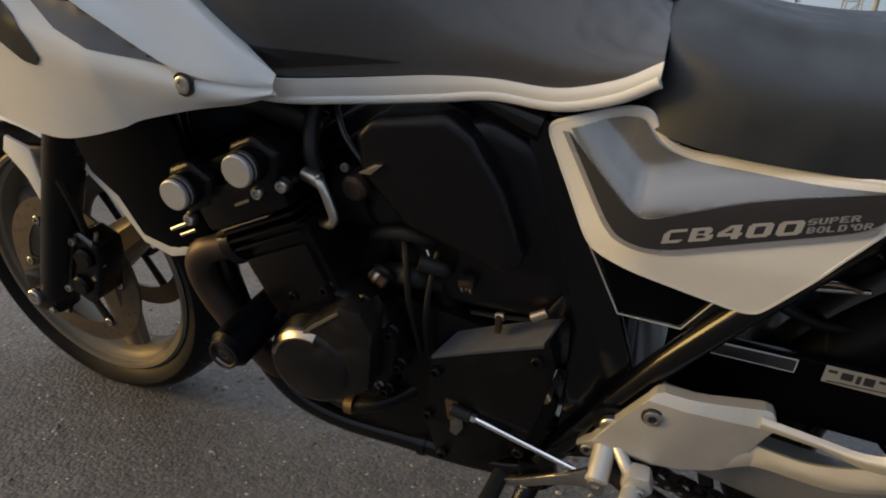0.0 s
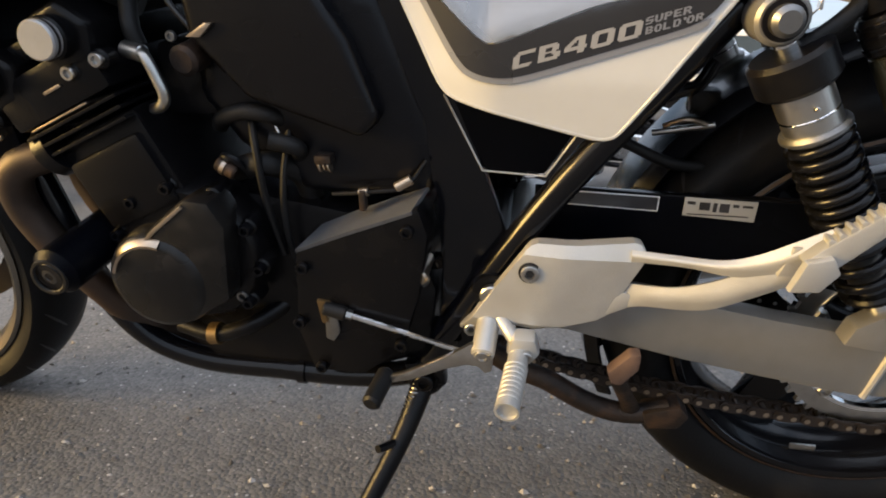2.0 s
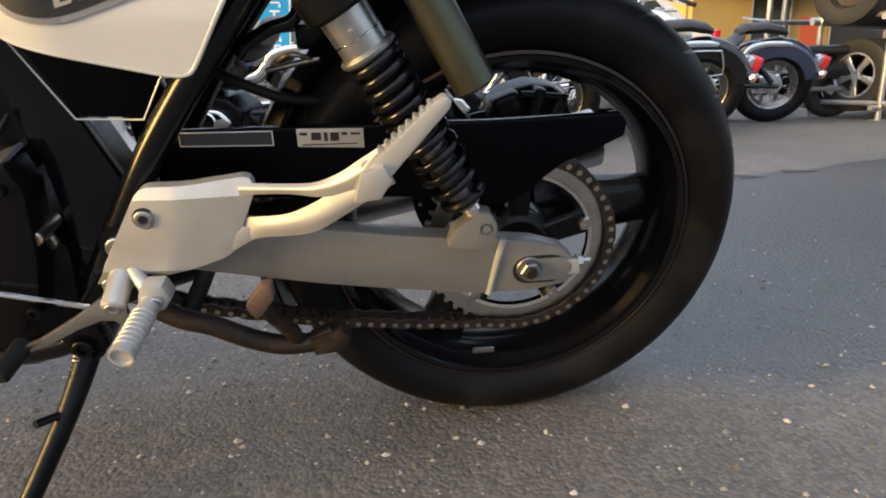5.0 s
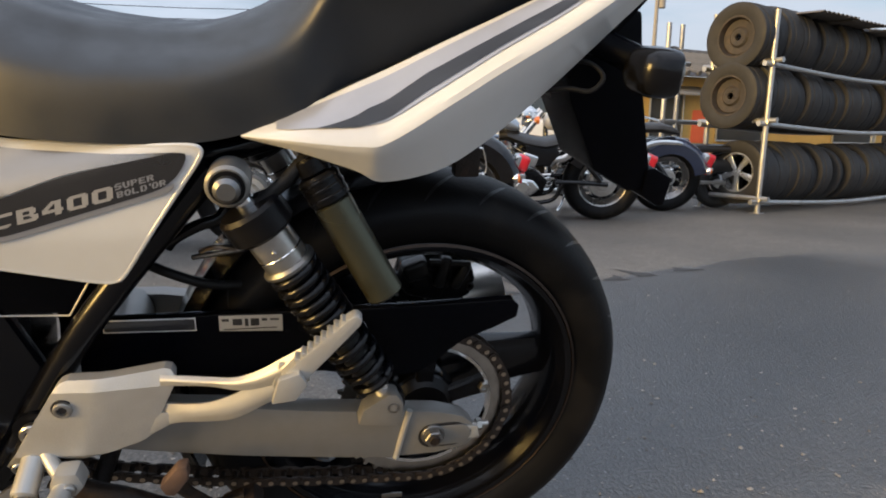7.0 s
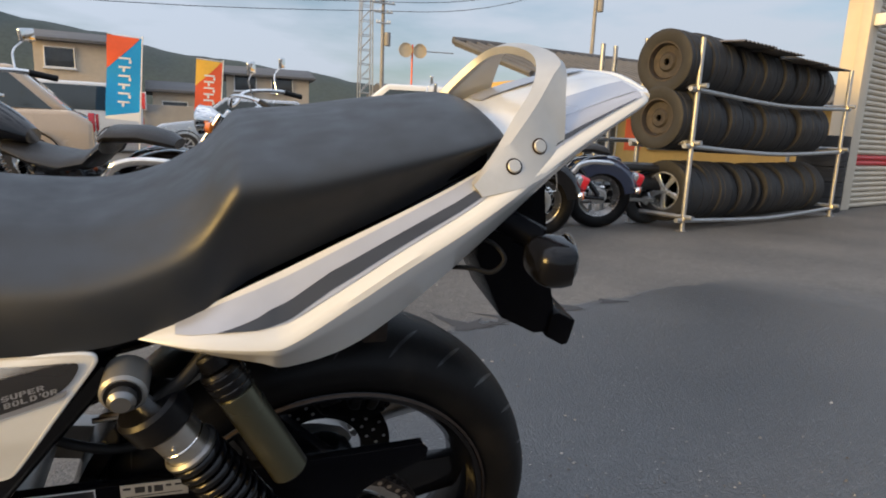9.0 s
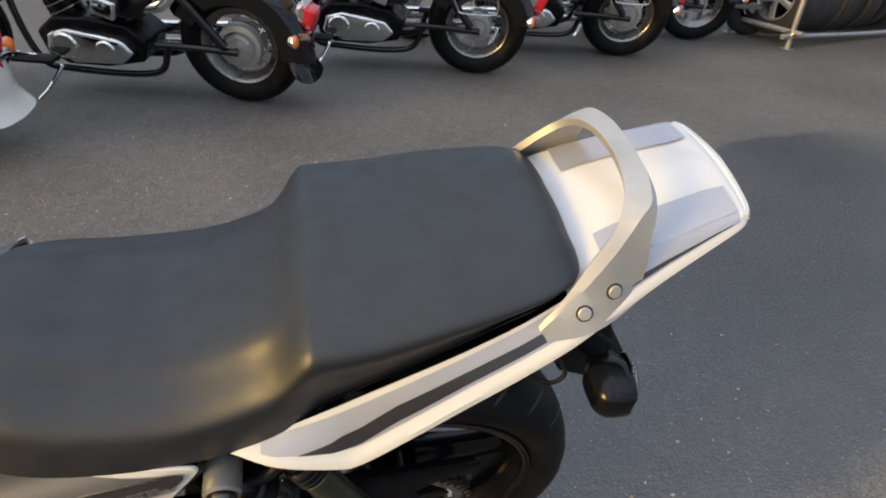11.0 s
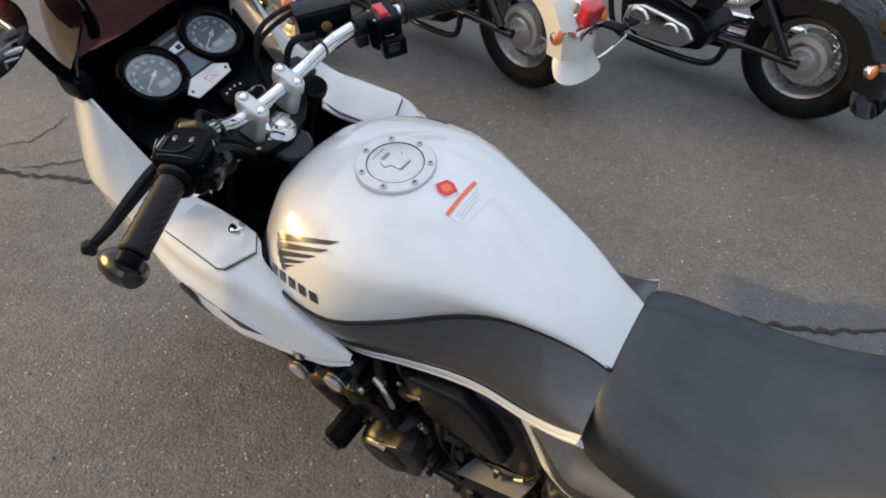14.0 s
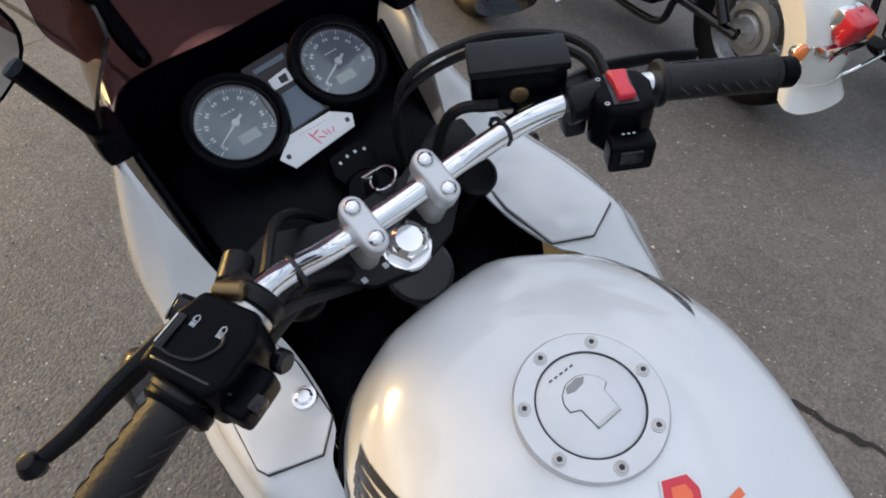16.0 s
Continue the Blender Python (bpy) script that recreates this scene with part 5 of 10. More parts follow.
ledge = bmesh.new()
lv = [ledge.verts.new(p) for p in ((0.055, -0.1665, 0.417), (0.112, -0.1665, 0.441), (0.180, -0.1665, 0.468), (0.192, -0.130, 0.482), (0.118, -0.130, 0.452), (0.075, -0.130, 0.432))]
ledge.faces.new(lv)
part("cover_ledge", thicken(ledge, 0.004), SKYLEDGE, scov, "top ledge of the cover, coloured pale for its sky sheen")
part("neutral_switch", rod((0.185, -0.160, 0.392), (0.185, -0.11, 0.392), 0.0085, 14, bevel=0.002), CHAINPIN, eng)
part("oil_pan", block((0.22, 0.20, 0.06), (0.0, 0, 0.215), 0.012), CASEBLACK, eng)
part("coolant_pipe", tube([(-0.115, -0.14, 0.292), (-0.066, -0.150, 0.290), (-0.02, -0.145, 0.305), (0.02, -0.12, 0.325)], 0.010, 12), BLACK, eng, "black coolant pipe")
part("pipe_clamp", rod((-0.072, -0.150, 0.290), (-0.060, -0.150, 0.291), 0.0135, 14), GOLD, eng, "dull brass hose fitting")
part("starter_hose", tube([(-0.02, -0.12, 0.49), (0.02, -0.14, 0.505), (0.05, -0.12, 0.49), (0.055, -0.10, 0.45)], 0.013, 12), RUBBER, eng)
part("oil_feed", tube([(0.045, -0.11, 0.50), (0.06, -0.145, 0.525), (0.035, -0.155, 0.535)], 0.009, 10), RUBBER, eng)
part("slender_pipe", tube([(0.092, -0.142, 0.476), (0.135, -0.147, 0.483), (0.170, -0.145, 0.490), (0.190, -0.134, 0.514)], 0.0026, 8), BLACK, eng, "thin worn metal pipe")
part("pipe_bracket", block((0.007, 0.012, 0.022), (0.126, -0.148, 0.474), 0.002), RUSTY, eng)
part("pipe_clip", rod((0.122, -0.1465, 0.481), (0.131, -0.1465, 0.4825), 0.0048, 12), CHAINPIN, eng)
part("hose_union", rod((0.160, -0.1455, 0.488), (0.176, -0.1425, 0.497), 0.0055, 12, bevel=0.001), CHAINPIN, eng)
part("crank_sensor", block((0.018, 0.018, 0.010), (0.086, -0.14, 0.514), 0.003), RUSTY, eng)
part("clip_tail", rod((0.030, -0.146, 0.576), (0.046, -0.150, 0.584), 0.0022, 8), CHAINPIN, eng)
part("drain_screw", hexbolt((0.022, -0.142, 0.580), (0, -1, 0.1), 0.0045, 0.006), CHAINPIN, eng)
part("oil_line", tube([(-0.022, -0.130, 0.500), (-0.018, -0.150, 0.514), (-0.004, -0.152, 0.510), (0.004, -0.140, 0.490)], 0.0042, 8), BLACK, eng)
part("breather_hose", tube([(-0.088, -0.12, 0.70), (-0.094, -0.135, 0.672), (-0.090, -0.150, 0.640), (-0.086, -0.150, 0.622)], 0.0085, 12), RUBBER, eng)
part("throttle_cable", tube([(-0.075, -0.118, 0.70), (-0.055, -0.140, 0.665), (-0.030, -0.146, 0.636)], 0.0030, 8), TRIMBLACK, eng)
part("drain_tube", tube([(0.005, -0.125, 0.56), (0.018, -0.150, 0.52), (0.022, -0.152, 0.47), (0.030, -0.140, 0.40)], 0.0040, 8), RUBBER, eng)
part("vent_tube", tube([(0.05, -0.12, 0.56), (0.044, -0.148, 0.50), (0.040, -0.150, 0.44), (0.046, -0.14, 0.38)], 0.0036, 8), RUBBER, eng)
# coolant elbow
part("coolant_elbow", tube([(-0.086, -0.160, 0.618), (-0.070, -0.168, 0.614), (-0.060, -0.170, 0.592), (-0.057, -0.170, 0.578), (-0.064, -0.167, 0.568), (-0.080, -0.155, 0.562)], 0.0056, 12), STEEL, eng, "bright metal coolant elbow")
part("hose_clip", rod((-0.096, -0.158, 0.620), (-0.074, -0.163, 0.616), 0.0085, 12, bevel=0.0015), STEEL, eng)
# small fittings that catch the light
part("stay_rod", rod((-0.276, -0.178, 0.527), (-0.243, -0.178, 0.5435), 0.0026, 10), STEEL, eng, "thin bright stay")
part("stay_rod", rod((-0.2635, -0.178, 0.5215), (-0.240, -0.178, 0.5330), 0.0022, 10), STEEL, eng)
plug = part("wiring_plug", block((0.016, 0.012, 0.012), (0.032, -0.140, 0.5965), 0.002), TRIMBLACK, eng)
part("plug_pin", block((0.006, 0.004, 0.004), (0.037, -0.147, 0.598), 0.001), PAPER, plug, "small white connector pin")
part("wire_clip", tube([(0.043, -0.143, 0.581), (0.047, -0.146, 0.575), (0.046, -0.144, 0.567)], 0.0016, 6), STEEL, eng)
part("wire_clip", tube([(0.039, -0.143, 0.545), (0.043, -0.146, 0.540), (0.042, -0.143, 0.534)], 0.0014, 6), STEEL, eng)
for k in range(3):
    part("fitting_ridge", rod((0.079 + 0.0048 * k, -0.138, 0.5055), (0.0815 + 0.0048 * k, -0.138, 0.5060), 0.0075 - 0.0012 * (k % 2), 14, bevel=0.0008), CHAINPIN, eng, "dull copper-coloured hose fitting")
part("feed_union", rod((-0.026, -0.150, 0.5075), (-0.006, -0.152, 0.4965), 0.0080, 14, bevel=0.002), RUSTY, eng, "brown metal union")
part("union_band", rod((-0.020, -0.1505, 0.5040), (-0.016, -0.1510, 0.5020), 0.0090, 14), CHAINPIN, eng)
part("bypass_hose", tube([(-0.032, -0.120, 0.538), (-0.020, -0.134, 0.5500), (0.008, -0.140, 0.5585), (0.034, -0.134, 0.5535), (0.044, -0.115, 0.540)], 0.0085, 12), RUBBER, eng)
part("case_bolt", hexbolt((-0.0118, -0.166, 0.3603), (0, -1, 0), 0.0068, 0.008), DULLSTEEL, eng)
part("case_bolt", hexbolt((0.1816, -0.130, 0.386), (0, -1, 0), 0.0080, 0.010), STEEL, eng)
part("bolt_sleeve", rod((0.1816, -0.118, 0.374), (0.1816, -0.134, 0.374), 0.0095, 16, bevel=0.002), DULLSTEEL, eng)
part("linkage_bracket", prism([(0.080, 0.345), (0.094, 0.348), (0.096, 0.322), (0.088, 0.308), (0.079, 0.312)], -0.170, -0.166, 0.002), DULLSTEEL, eng, "dull steel linkage bracket")
part("breather_tab", hexbolt((-0.0496, -0.150, 0.631), (0, -1, 0), 0.0050, 0.004), DULLSTEEL, eng)
# airbox, carburettors and side cover behind them
ab = part("airbox", prism([(-0.045, 0.675), (0.10, 0.695), (0.145, 0.675), (0.195, 0.55), (0.200, 0.47), (0.06, 0.47), (-0.01, 0.52), (-0.045, 0.57)], -0.134, 0.134, 0.034, seg=4), AIRBOX, bike, "large black plastic airbox")
part("airbox_lid", prism([(-0.034, 0.672), (-0.018, 0.688), (0.062, 0.700), (0.090, 0.682), (0.122, 0.632), (0.150, 0.56), (0.130, 0.54), (0.02, 0.575), (-0.030, 0.630)], -0.158, -0.118, 0.016, seg=5), AIRBOX, ab)
part("carburettor", block((0.085, 0.25, 0.075), (-0.045, 0, 0.585), 0.012), CASEBLACK, bike, "black carburettor bank")
part("float_bowl", rod((-0.036, -0.125, 0.613), (-0.039, -0.160, 0.609), 0.0150, 18, bevel=0.004), RUSTY, bike)
part("throttle_tab", prism([(-0.030, 0.632), (-0.008, 0.645), (0.000, 0.645), (-0.014, 0.632)], -0.164, -0.158, 0.002), CHAINPIN, bike)
part("battery_cover", prism([(0.20, 0.68), (0.44, 0.675), (0.36, 0.56), (0.22, 0.58)], -0.115, 0.115, 0.01), PLASTIC, bike)
part("radiator", block((0.035, 0.30, 0.25), (-0.335, 0, 0.60), 0.006, rot=Matrix.Rotation(radians(-20), 4, "Y")), PLASTIC, bike, "black radiator with side shroud")
for s in (-1, 1):
    part("radiator_shroud", prism([(-0.405, 0.72), (-0.27, 0.74), (-0.240, 0.60), (-0.232, 0.518), (-0.264, 0.497), (-0.299, 0.490), (-0.338, 0.500), (-0.364, 0.549), (-0.398, 0.577), (-0.410, 0.613)], s * 0.160 - 0.007, s * 0.160 + 0.007, 0.005), PLASTIC, bike)
part("radiator_hose", tube([(-0.30, -0.13, 0.69), (-0.24, -0.15, 0.70), (-0.16, -0.14, 0.69), (-0.09, -0.12, 0.66)], 0.016, 12), RUBBER, bike)
part("horn", lathe([(0, -0.012), (0.034, -0.012), (0.038, 0), (0.030, 0.012), (0, 0.016)], 24, "y", (-0.33, -0.11, 0.50)), BLACK, bike)
# exhaust headers and silencer
for i, y in enumerate((-0.155, -0.052, 0.052, 0.155)):
    part("exhaust_header", tube([(-0.195, y, 0.515), (-0.250, y * 1.05, 0.492), (-0.262, y, 0.440), (-0.222, y * 0.92, 0.355), (-0.17, y * 0.7, 0.262), (-0.10, y * 0.5 + 0.03, 0.205), (0.10, y * 0.3 + 0.05, 0.195)], 0.0185, 14), HEADER, bike, "heat-browned exhaust header pipe")
part("header_flange", rod((-0.190, -0.155, 0.520), (-0.204, -0.155, 0.512), 0.028, 16), BLACK, bike)
part("collector", tube([(0.08, 0.06, 0.20), (0.25, 0.10, 0.215), (0.42, 0.15, 0.27)], [0.034, 0.032, 0.028], 18), CASEBLACK, bike)
part("silencer", tube([(0.40, 0.16, 0.250), (0.50, 0.185, 0.268), (0.90, 0.20, 0.345)], [0.03, 0.048, 0.048], 24), STEEL, bike, "round steel silencer on the far side")
# crash bobbin
cbn = part("crash_bobbin", rod((-0.166, -0.10, 0.424), (-0.180, -0.236, 0.408), 0.0265, 28, bevel=0.008), PLASTIC, bike, "black crash bobbin beside the engine")
part("bobbin_washer", rod((-0.1790, -0.226, 0.409), (-0.1806, -0.2375, 0.4075), 0.0175, 24, bevel=0.002), BLACK, cbn)
part("bobbin_bolt", hexbolt((-0.1803, -0.2365, 0.4078), (-0.1, -1, -0.1), 0.0085, 0.0015), TRIMBLACK, cbn)
part("bobbin_rim", lathe([(0.0150, -0.0015), (0.0165, -0.0030), (0.0190, -0.0030), (0.0200, 0.0)], 28, "y", (-0.1806, -0.2365, 0.4075), closed=True), RUBBER, cbn)

# ---- fork and front wheel
MG, FC, FRAD = Vector((-0.700, 0, 0.288)), Vector((-0.698, 0.052, 0.276)), 0.288
STEERED = Matrix.Translation(FC) @ Matrix.Rotation(radians(1.8), 4, Vector((-0.433, 0, -0.901))) @ Matrix.Translation(-FC)
ft = part("front_tyre", tyre_mesh(FRAD, 0.060, 0.228, FC), TYRE, bike, "black front tyre")
tread(FRAD, 0.060, 0.228, FC, 26, ft)
fr_ = part("front_rim", rim_ring(0.228, 0.048, 0.200, FC), RIM, bike, "champagne cast three-spoke front wheel")
for i in range(3):
    part("spoke", blade_spoke(0.030, 0.204, 0.046, 0.004, 0.032, 0.022, 0.013, 2 * math.pi * i / 3 + 0.62, FC), RIM, fr_)
part("hub", lathe([(0, -0.06), (0.034, -0.06), (0.04, -0.045), (0.032, -0.02), (0.032, 0.02), (0.04, 0.045), (0.034, 0.06), (0, 0.06)], 28, "y", FC), RIM, fr_)
for ob in (ft, fr_):
    ob.matrix_local = STEERED
for s in (-1, 1):
    bd = part("brake_disc", disc_mesh(0.108, 0.148, s * 0.066, FC), DUSTYDISC, bike, "drilled steel front brake disc")
    bd.matrix_local = STEERED
    part("drill_hole", holes_mesh((0.117, 0.128, 0.139), s * 0.0688, FC, 20, 0.0033), TRIMBLACK, bd)
    for i in range(6):
        part("carrier_arm", spoke_mesh(0.035, 0.112, 0.007, 0.009, 0.003, 0.003, 2 * math.pi * i / 6, FC + Vector((0, s * 0.068, 0))), BLACK, bd)
    for i in range(6):
        q = 2 * math.pi * i / 6
        part("disc_button", hexbolt(FC + Vector((0.110 * math.cos(q), s * 0.069, 0.110 * math.sin(q))), (0, s, 0), 0.008, 0.004), STEEL, bd)
    top, low = Vector((-0.355, s * 0.104, 0.935)), Vector((-0.672, s * 0.104 + 0.030, 0.278))
    d = (low - top).normalized()
    leg = part("fork_leg", rod(top, low, 0.0205, 22), CHROME, bike, "telescopic fork leg with black lower slider")
    part("slider", rod(top + d * 0.36, low, 0.0285, 24, bevel=0.004), BLACK, leg)
    part("dust_seal", rod(top + d * 0.35, top + d * 0.37, 0.031, 24, bevel=0.003), RUBBER, leg)
    part("axle_clamp", block((0.062, 0.05, 0.075), low + Vector((-0.012, 0, 0.005)), 0.012), BLACK, leg)
    part("axle_bolt", hexbolt((-0.690, s * 0.131 + 0.030, 0.280), (0, s, 0), 0.014, 0.008), STEEL, leg)
    part("pinch_bolt", hexbolt((-0.662, s * 0.13 + 0.030, 0.258), (0, s, 0), 0.006, 0.006), STEEL, leg)
    part("fork_cap", rod(top - d * 0.01, top + d * 0.005, 0.022, 24, bevel=0.003), BLACK, leg)
    cc = Vector((-0.580, s * 0.092 + 0.034, 0.345))
    tilt = Matrix.Translation(cc) @ Matrix.Rotation(radians(24), 4, "Y")
    cal = part("brake_caliper", onto(tilt, prism([(-0.030, -0.062), (0.020, -0.066), (0.034, -0.040), (0.030, 0.030), (0.018, 0.064), (-0.022, 0.066), (-0.034, 0.030)], -0.026, 0.026, 0.007, seg=3)), BLACK, bike, "black four-piston front brake caliper")
    for k in (-0.031, 0.031):
        part("caliper_piston", onto(tilt, rod((0, s * 0.024, k), (0, s * 0.036, k), 0.018, 20, bevel=0.004)), CASEBLACK, cal)
        part("caliper_bolt", onto(tilt, hexbolt((-0.022, s * 0.027, k * 1.7), (0, s, 0), 0.007, 0.008)), STEEL, cal)
    part("caliper_bridge", onto(tilt, block((0.012, 0.060, 0.112), (-0.026, 0, 0), 0.004)), BLACK, cal)
    part("bleed_nipple", onto(tilt, rod((0.006, s * 0.016, 0.064), (0.006, s * 0.016, 0.082), 0.0035, 8)), STEEL, cal)
    part("pad_pin", onto(tilt, rod((0.022, -0.030, 0.0), (0.022, 0.030, 0.0), 0.004, 10)), STEEL, cal)
    part("brake_hose", tube([cc + Vector((0.01, s * 0.010, 0.055)), (-0.535, s * 0.12 + 0.02, 0.47), (-0.540, s * 0.115 + 0.01, 0.56), (-0.46, s * 0.09, 0.70)], 0.006, 8), RUBBER, bike)
    part("hose_union", tube([cc + Vector((-0.006, s * 0.02, 0.060)), cc + Vector((0.012, s * 0.026, 0.070)), cc + Vector((0.030, s * 0.022, 0.050)), cc + Vector((0.036, s * 0.018, 0.012))], 0.0045, 8), DULLSTEEL, cal)
mg = lathe([(0.300, -0.078), (0.309, -0.072), (0.313, -0.05), (0.316, 0.0), (0.313, 0.05), (0.309, 0.072), (0.300, 0.078), (0.298, 0.073), (0.306, 0.068), (0.310, 0.048), (0.313, 0), (0.310, -0.048), (0.306, -0.068), (0.298, -0.073)], 30, "y", MG, closed=True, arc=(25, 128))
fg = part("front_mudguard", mg, WHITE, bike, "white painted front mudguard")
for s in (-1, 1):
    part("mudguard_stay", prism([(-0.500, 0.575), (-0.485, 0.544), (-0.450, 0.520), (-0.428, 0.458), (-0.384, 0.438), (-0.344, 0.444), (-0.307, 0.467), (-0.304, 0.458), (-0.343, 0.425), (-0.389, 0.413), (-0.434, 0.429), (-0.476, 0.493), (-0.509, 0.525)], s * 0.081 - 0.003, s * 0.081 + 0.003, 0.002), WHITE, fg)
    part("mudguard_mount", prism([(-0.655, 0.565), (-0.610, 0.550), (-0.606, 0.478), (-0.622, 0.456), (-0.636, 0.500), (-0.668, 0.540)], s * 0.083 - 0.003, s * 0.083 + 0.003, 0.002), WHITE, fg)
# added black sheet keeps the well between the fork legs dark
part("well_shade", block((0.20, 0.29, 0.008), (-0.385, 0, 0.800), 0.003), PLASTIC, bike, "black sheet added to darken the well under the steering head")
part("lower_yoke", prism([(-0.46, 0.74), (-0.37, 0.78), (-0.36, 0.745), (-0.45, 0.70)], -0.135, 0.135, 0.008), BLACK, bike)

# ---- tank
TANK = [  # x, top, shoulder, edge, bottom
    (-0.307, 0.868, (0.045, 0.862), (0.088, 0.825), (0.080, 0.755)),
    (-0.295, 0.895, (0.065, 0.885), (0.118, 0.825), (0.105, 0.735)),
    (-0.265, 0.922, (0.088, 0.905), (0.152, 0.820), (0.135, 0.718)),
    (-0.21, 0.944, (0.130, 0.914), (0.182, 0.815), (0.152, 0.708)),
    (-0.12, 0.957, (0.154, 0.914), (0.188, 0.815), (0.158, 0.702)),
    (-0.04, 0.950, (0.142, 0.910), (0.156, 0.828), (0.142, 0.705)),
    (0.04, 0.928, (0.113, 0.898), (0.112, 0.845), (0.130, 0.712)),
    (0.10, 0.902, (0.094, 0.882), (0.087, 0.850), (0.128, 0.720)),
    (0.16, 0.873, (0.075, 0.860), (0.071, 0.838), (0.132, 0.718)),
    (0.21, 0.843, (0.057, 0.832), (0.061, 0.820), (0.138, 0.731)),
    (0.245, 0.815, (0.048, 0.808), (0.057, 0.800), (0.142, 0.750)),
]
top_rows, side_rows, edge_line, low_line, band_rows = [], [], [], [], []
for x, zt, sh, ed, bo in TANK:
    half = [(x, 0, zt), (x, -sh[0] * 0.55, zt - (zt - sh[1]) * 0.28), (x, -sh[0], sh[1]), (x, -(sh[0] * 0.35 + ed[0] * 0.65) - 0.006, sh[1] * 0.42 + ed[1] * 0.58), (x, -ed[0], ed[1])]
    top_rows.append([(a, -b, c) for a, b, c in half[:0:-1]] + half)
    side_rows.append([(x, -ed[0], ed[1]), (x, -(ed[0] * 0.6 + bo[0] * 0.4) - 0.010, ed[1] * 0.62 + bo[1] * 0.38), (x, -(ed[0] * 0.2 + bo[0] * 0.8) - 0.010, ed[1] * 0.3 + bo[1] * 0.7), (x, -bo[0], bo[1])])
    edge_line.append((x, -ed[0] - 0.001, ed[1] - 0.001))
    low_line.append((x, -bo[0] - 0.002, bo[1] - 0.002))
    if x > -0.22:
        m_, up = side_rows[-1][2], 0.020 if x < 0.05 else 0.014
        q_ = up / max(0.02, m_[2] - bo[1])
        band_rows.append([(x, -bo[0] - 0.0050, bo[1] - 0.003), (x, -bo[0] - (abs(m_[1]) - bo[0]) * q_ * 0.5 - 0.0065, bo[1] + up * 0.5), (x, -bo[0] - (abs(m_[1]) - bo[0]) * q_ - 0.0045, bo[1] + up)])
tank_bm = sheet_loft(top_rows, 5, 4)
for ring in ([v for v in tank_bm.verts if abs(v.co.x - TANK[0][0]) < 1e-5], [v for v in tank_bm.verts if abs(v.co.x - TANK[-1][0]) < 1e-5]):
    ring.sort(key=lambda v: v.co.y)
    tank_bm.faces.new(ring)
tank = part("fuel_tank", tank_bm, WHITE, bike, "glossy white fuel tank with charcoal knee panels")
for s in (-1, 1):
    sp = sheet_loft(side_rows, 5, 5)
    ed_b = tube(edge_line, 0.0052, 10, 5, flat=0.6)
    lo_b = tube(low_line, 0.0058, 10, 5)
    if s > 0:
        mirror_y(sp), mirror_y(ed_b), mirror_y(lo_b)
    knee_skin = part("knee_panel", thicken(sp, 0.004), TANKGREY, tank, "charcoal grey tank side panel")
    bpy.context.view_layer.update()

    def on_knee(x, z):
        hit, p, nrm, _ = knee_skin.ray_cast(Vector((x, s * 0.4, z)), Vector((0, -s, 0)), distance=0.4)
        return (p if hit else Vector((x, s * 0.165, z))) + Vector((0, s * 0.0010, 0))
    part("black_wedge", drape(eased([(-0.186, 0.768), (-0.150, 0.7555), (-0.100, 0.7510), (-0.066, 0.7485), (0.016, 0.7420), (-0.030, 0.7385), (-0.070, 0.7350), (-0.125, 0.7300), (-0.150, 0.7330), (-0.172, 0.7480)]), on_knee, 0.008), TRIMBLACK, knee_skin, "pointed black accent along the knee panel")
    part("edge_trim", ed_b, TRIMBLACK, tank, "black trim line")
    part("lower_trim", lo_b, WHITE, tank)
    bb = sheet_loft(band_rows, 5, 3)
    if s > 0:
        mirror_y(bb)
    part("lower_band", thicken(bb, 0.002), WHITE, tank, "white painted lower border")
part("tank_floor", prism([(-0.29, 0.72), (-0.20, 0.70), (0.04, 0.705), (0.24, 0.725), (0.24, 0.76), (-0.29, 0.76)], -0.12, 0.12, 0.004), BLACK, tank)


# filler cap ring, set into the crown
CAP = Matrix.Translation((-0.113, 0, 0.9572)) @ Matrix.Rotation(radians(3), 4, "Y")


cap = part("filler_ring", onto(CAP, lathe([(0.0, -0.012), (0.056, -0.012), (0.0565, 0.001), (0.055, 0.0028), (0.0405, 0.0032), (0.040, 0.001), (0.0, 0.001)], 64, "z")), ALLOY, tank, "satin alloy filler ring with screws")
part("filler_lid", onto(CAP, lathe([(0, 0.0042), (0.036, 0.0038), (0.0388, 0.0025), (0.039, 0.0), (0, 0.0)], 56, "z")), ALLOY, cap, "round alloy fuel filler lid")
part("gap_line", onto(CAP, lathe([(0.0392, 0.0014), (0.0402, 0.0014), (0.0402, 0.0030), (0.0392, 0.0030)], 56, "z", closed=True)), TRIMBLACK, cap)
for k in range(7):
    q = 2 * math.pi * k / 7 + 0.5
    part("cap_screw", onto(CAP, hexbolt((0.048 * math.cos(q), 0.048 * math.sin(q), 0.0028), (0, 0, 1), 0.0040, 0.002)), STEEL, cap)
    part("screw_socket", onto(CAP, lathe([(0, 0.00505), (0.0020, 0.00505), (0.0020, 0.0044), (0, 0.0044)], 6, "z", (0.048 * math.cos(q), 0.048 * math.sin(q), 0))), TRIMBLACK, cap)
    part("screw_rim", onto(CAP, lathe([(0.0038, 0.0030), (0.0052, 0.0030), (0.0052, 0.0040), (0.0038, 0.0040)], 18, "z", (0.048 * math.cos(q), 0.048 * math.sin(q), 0), closed=True)), STEEL, cap)
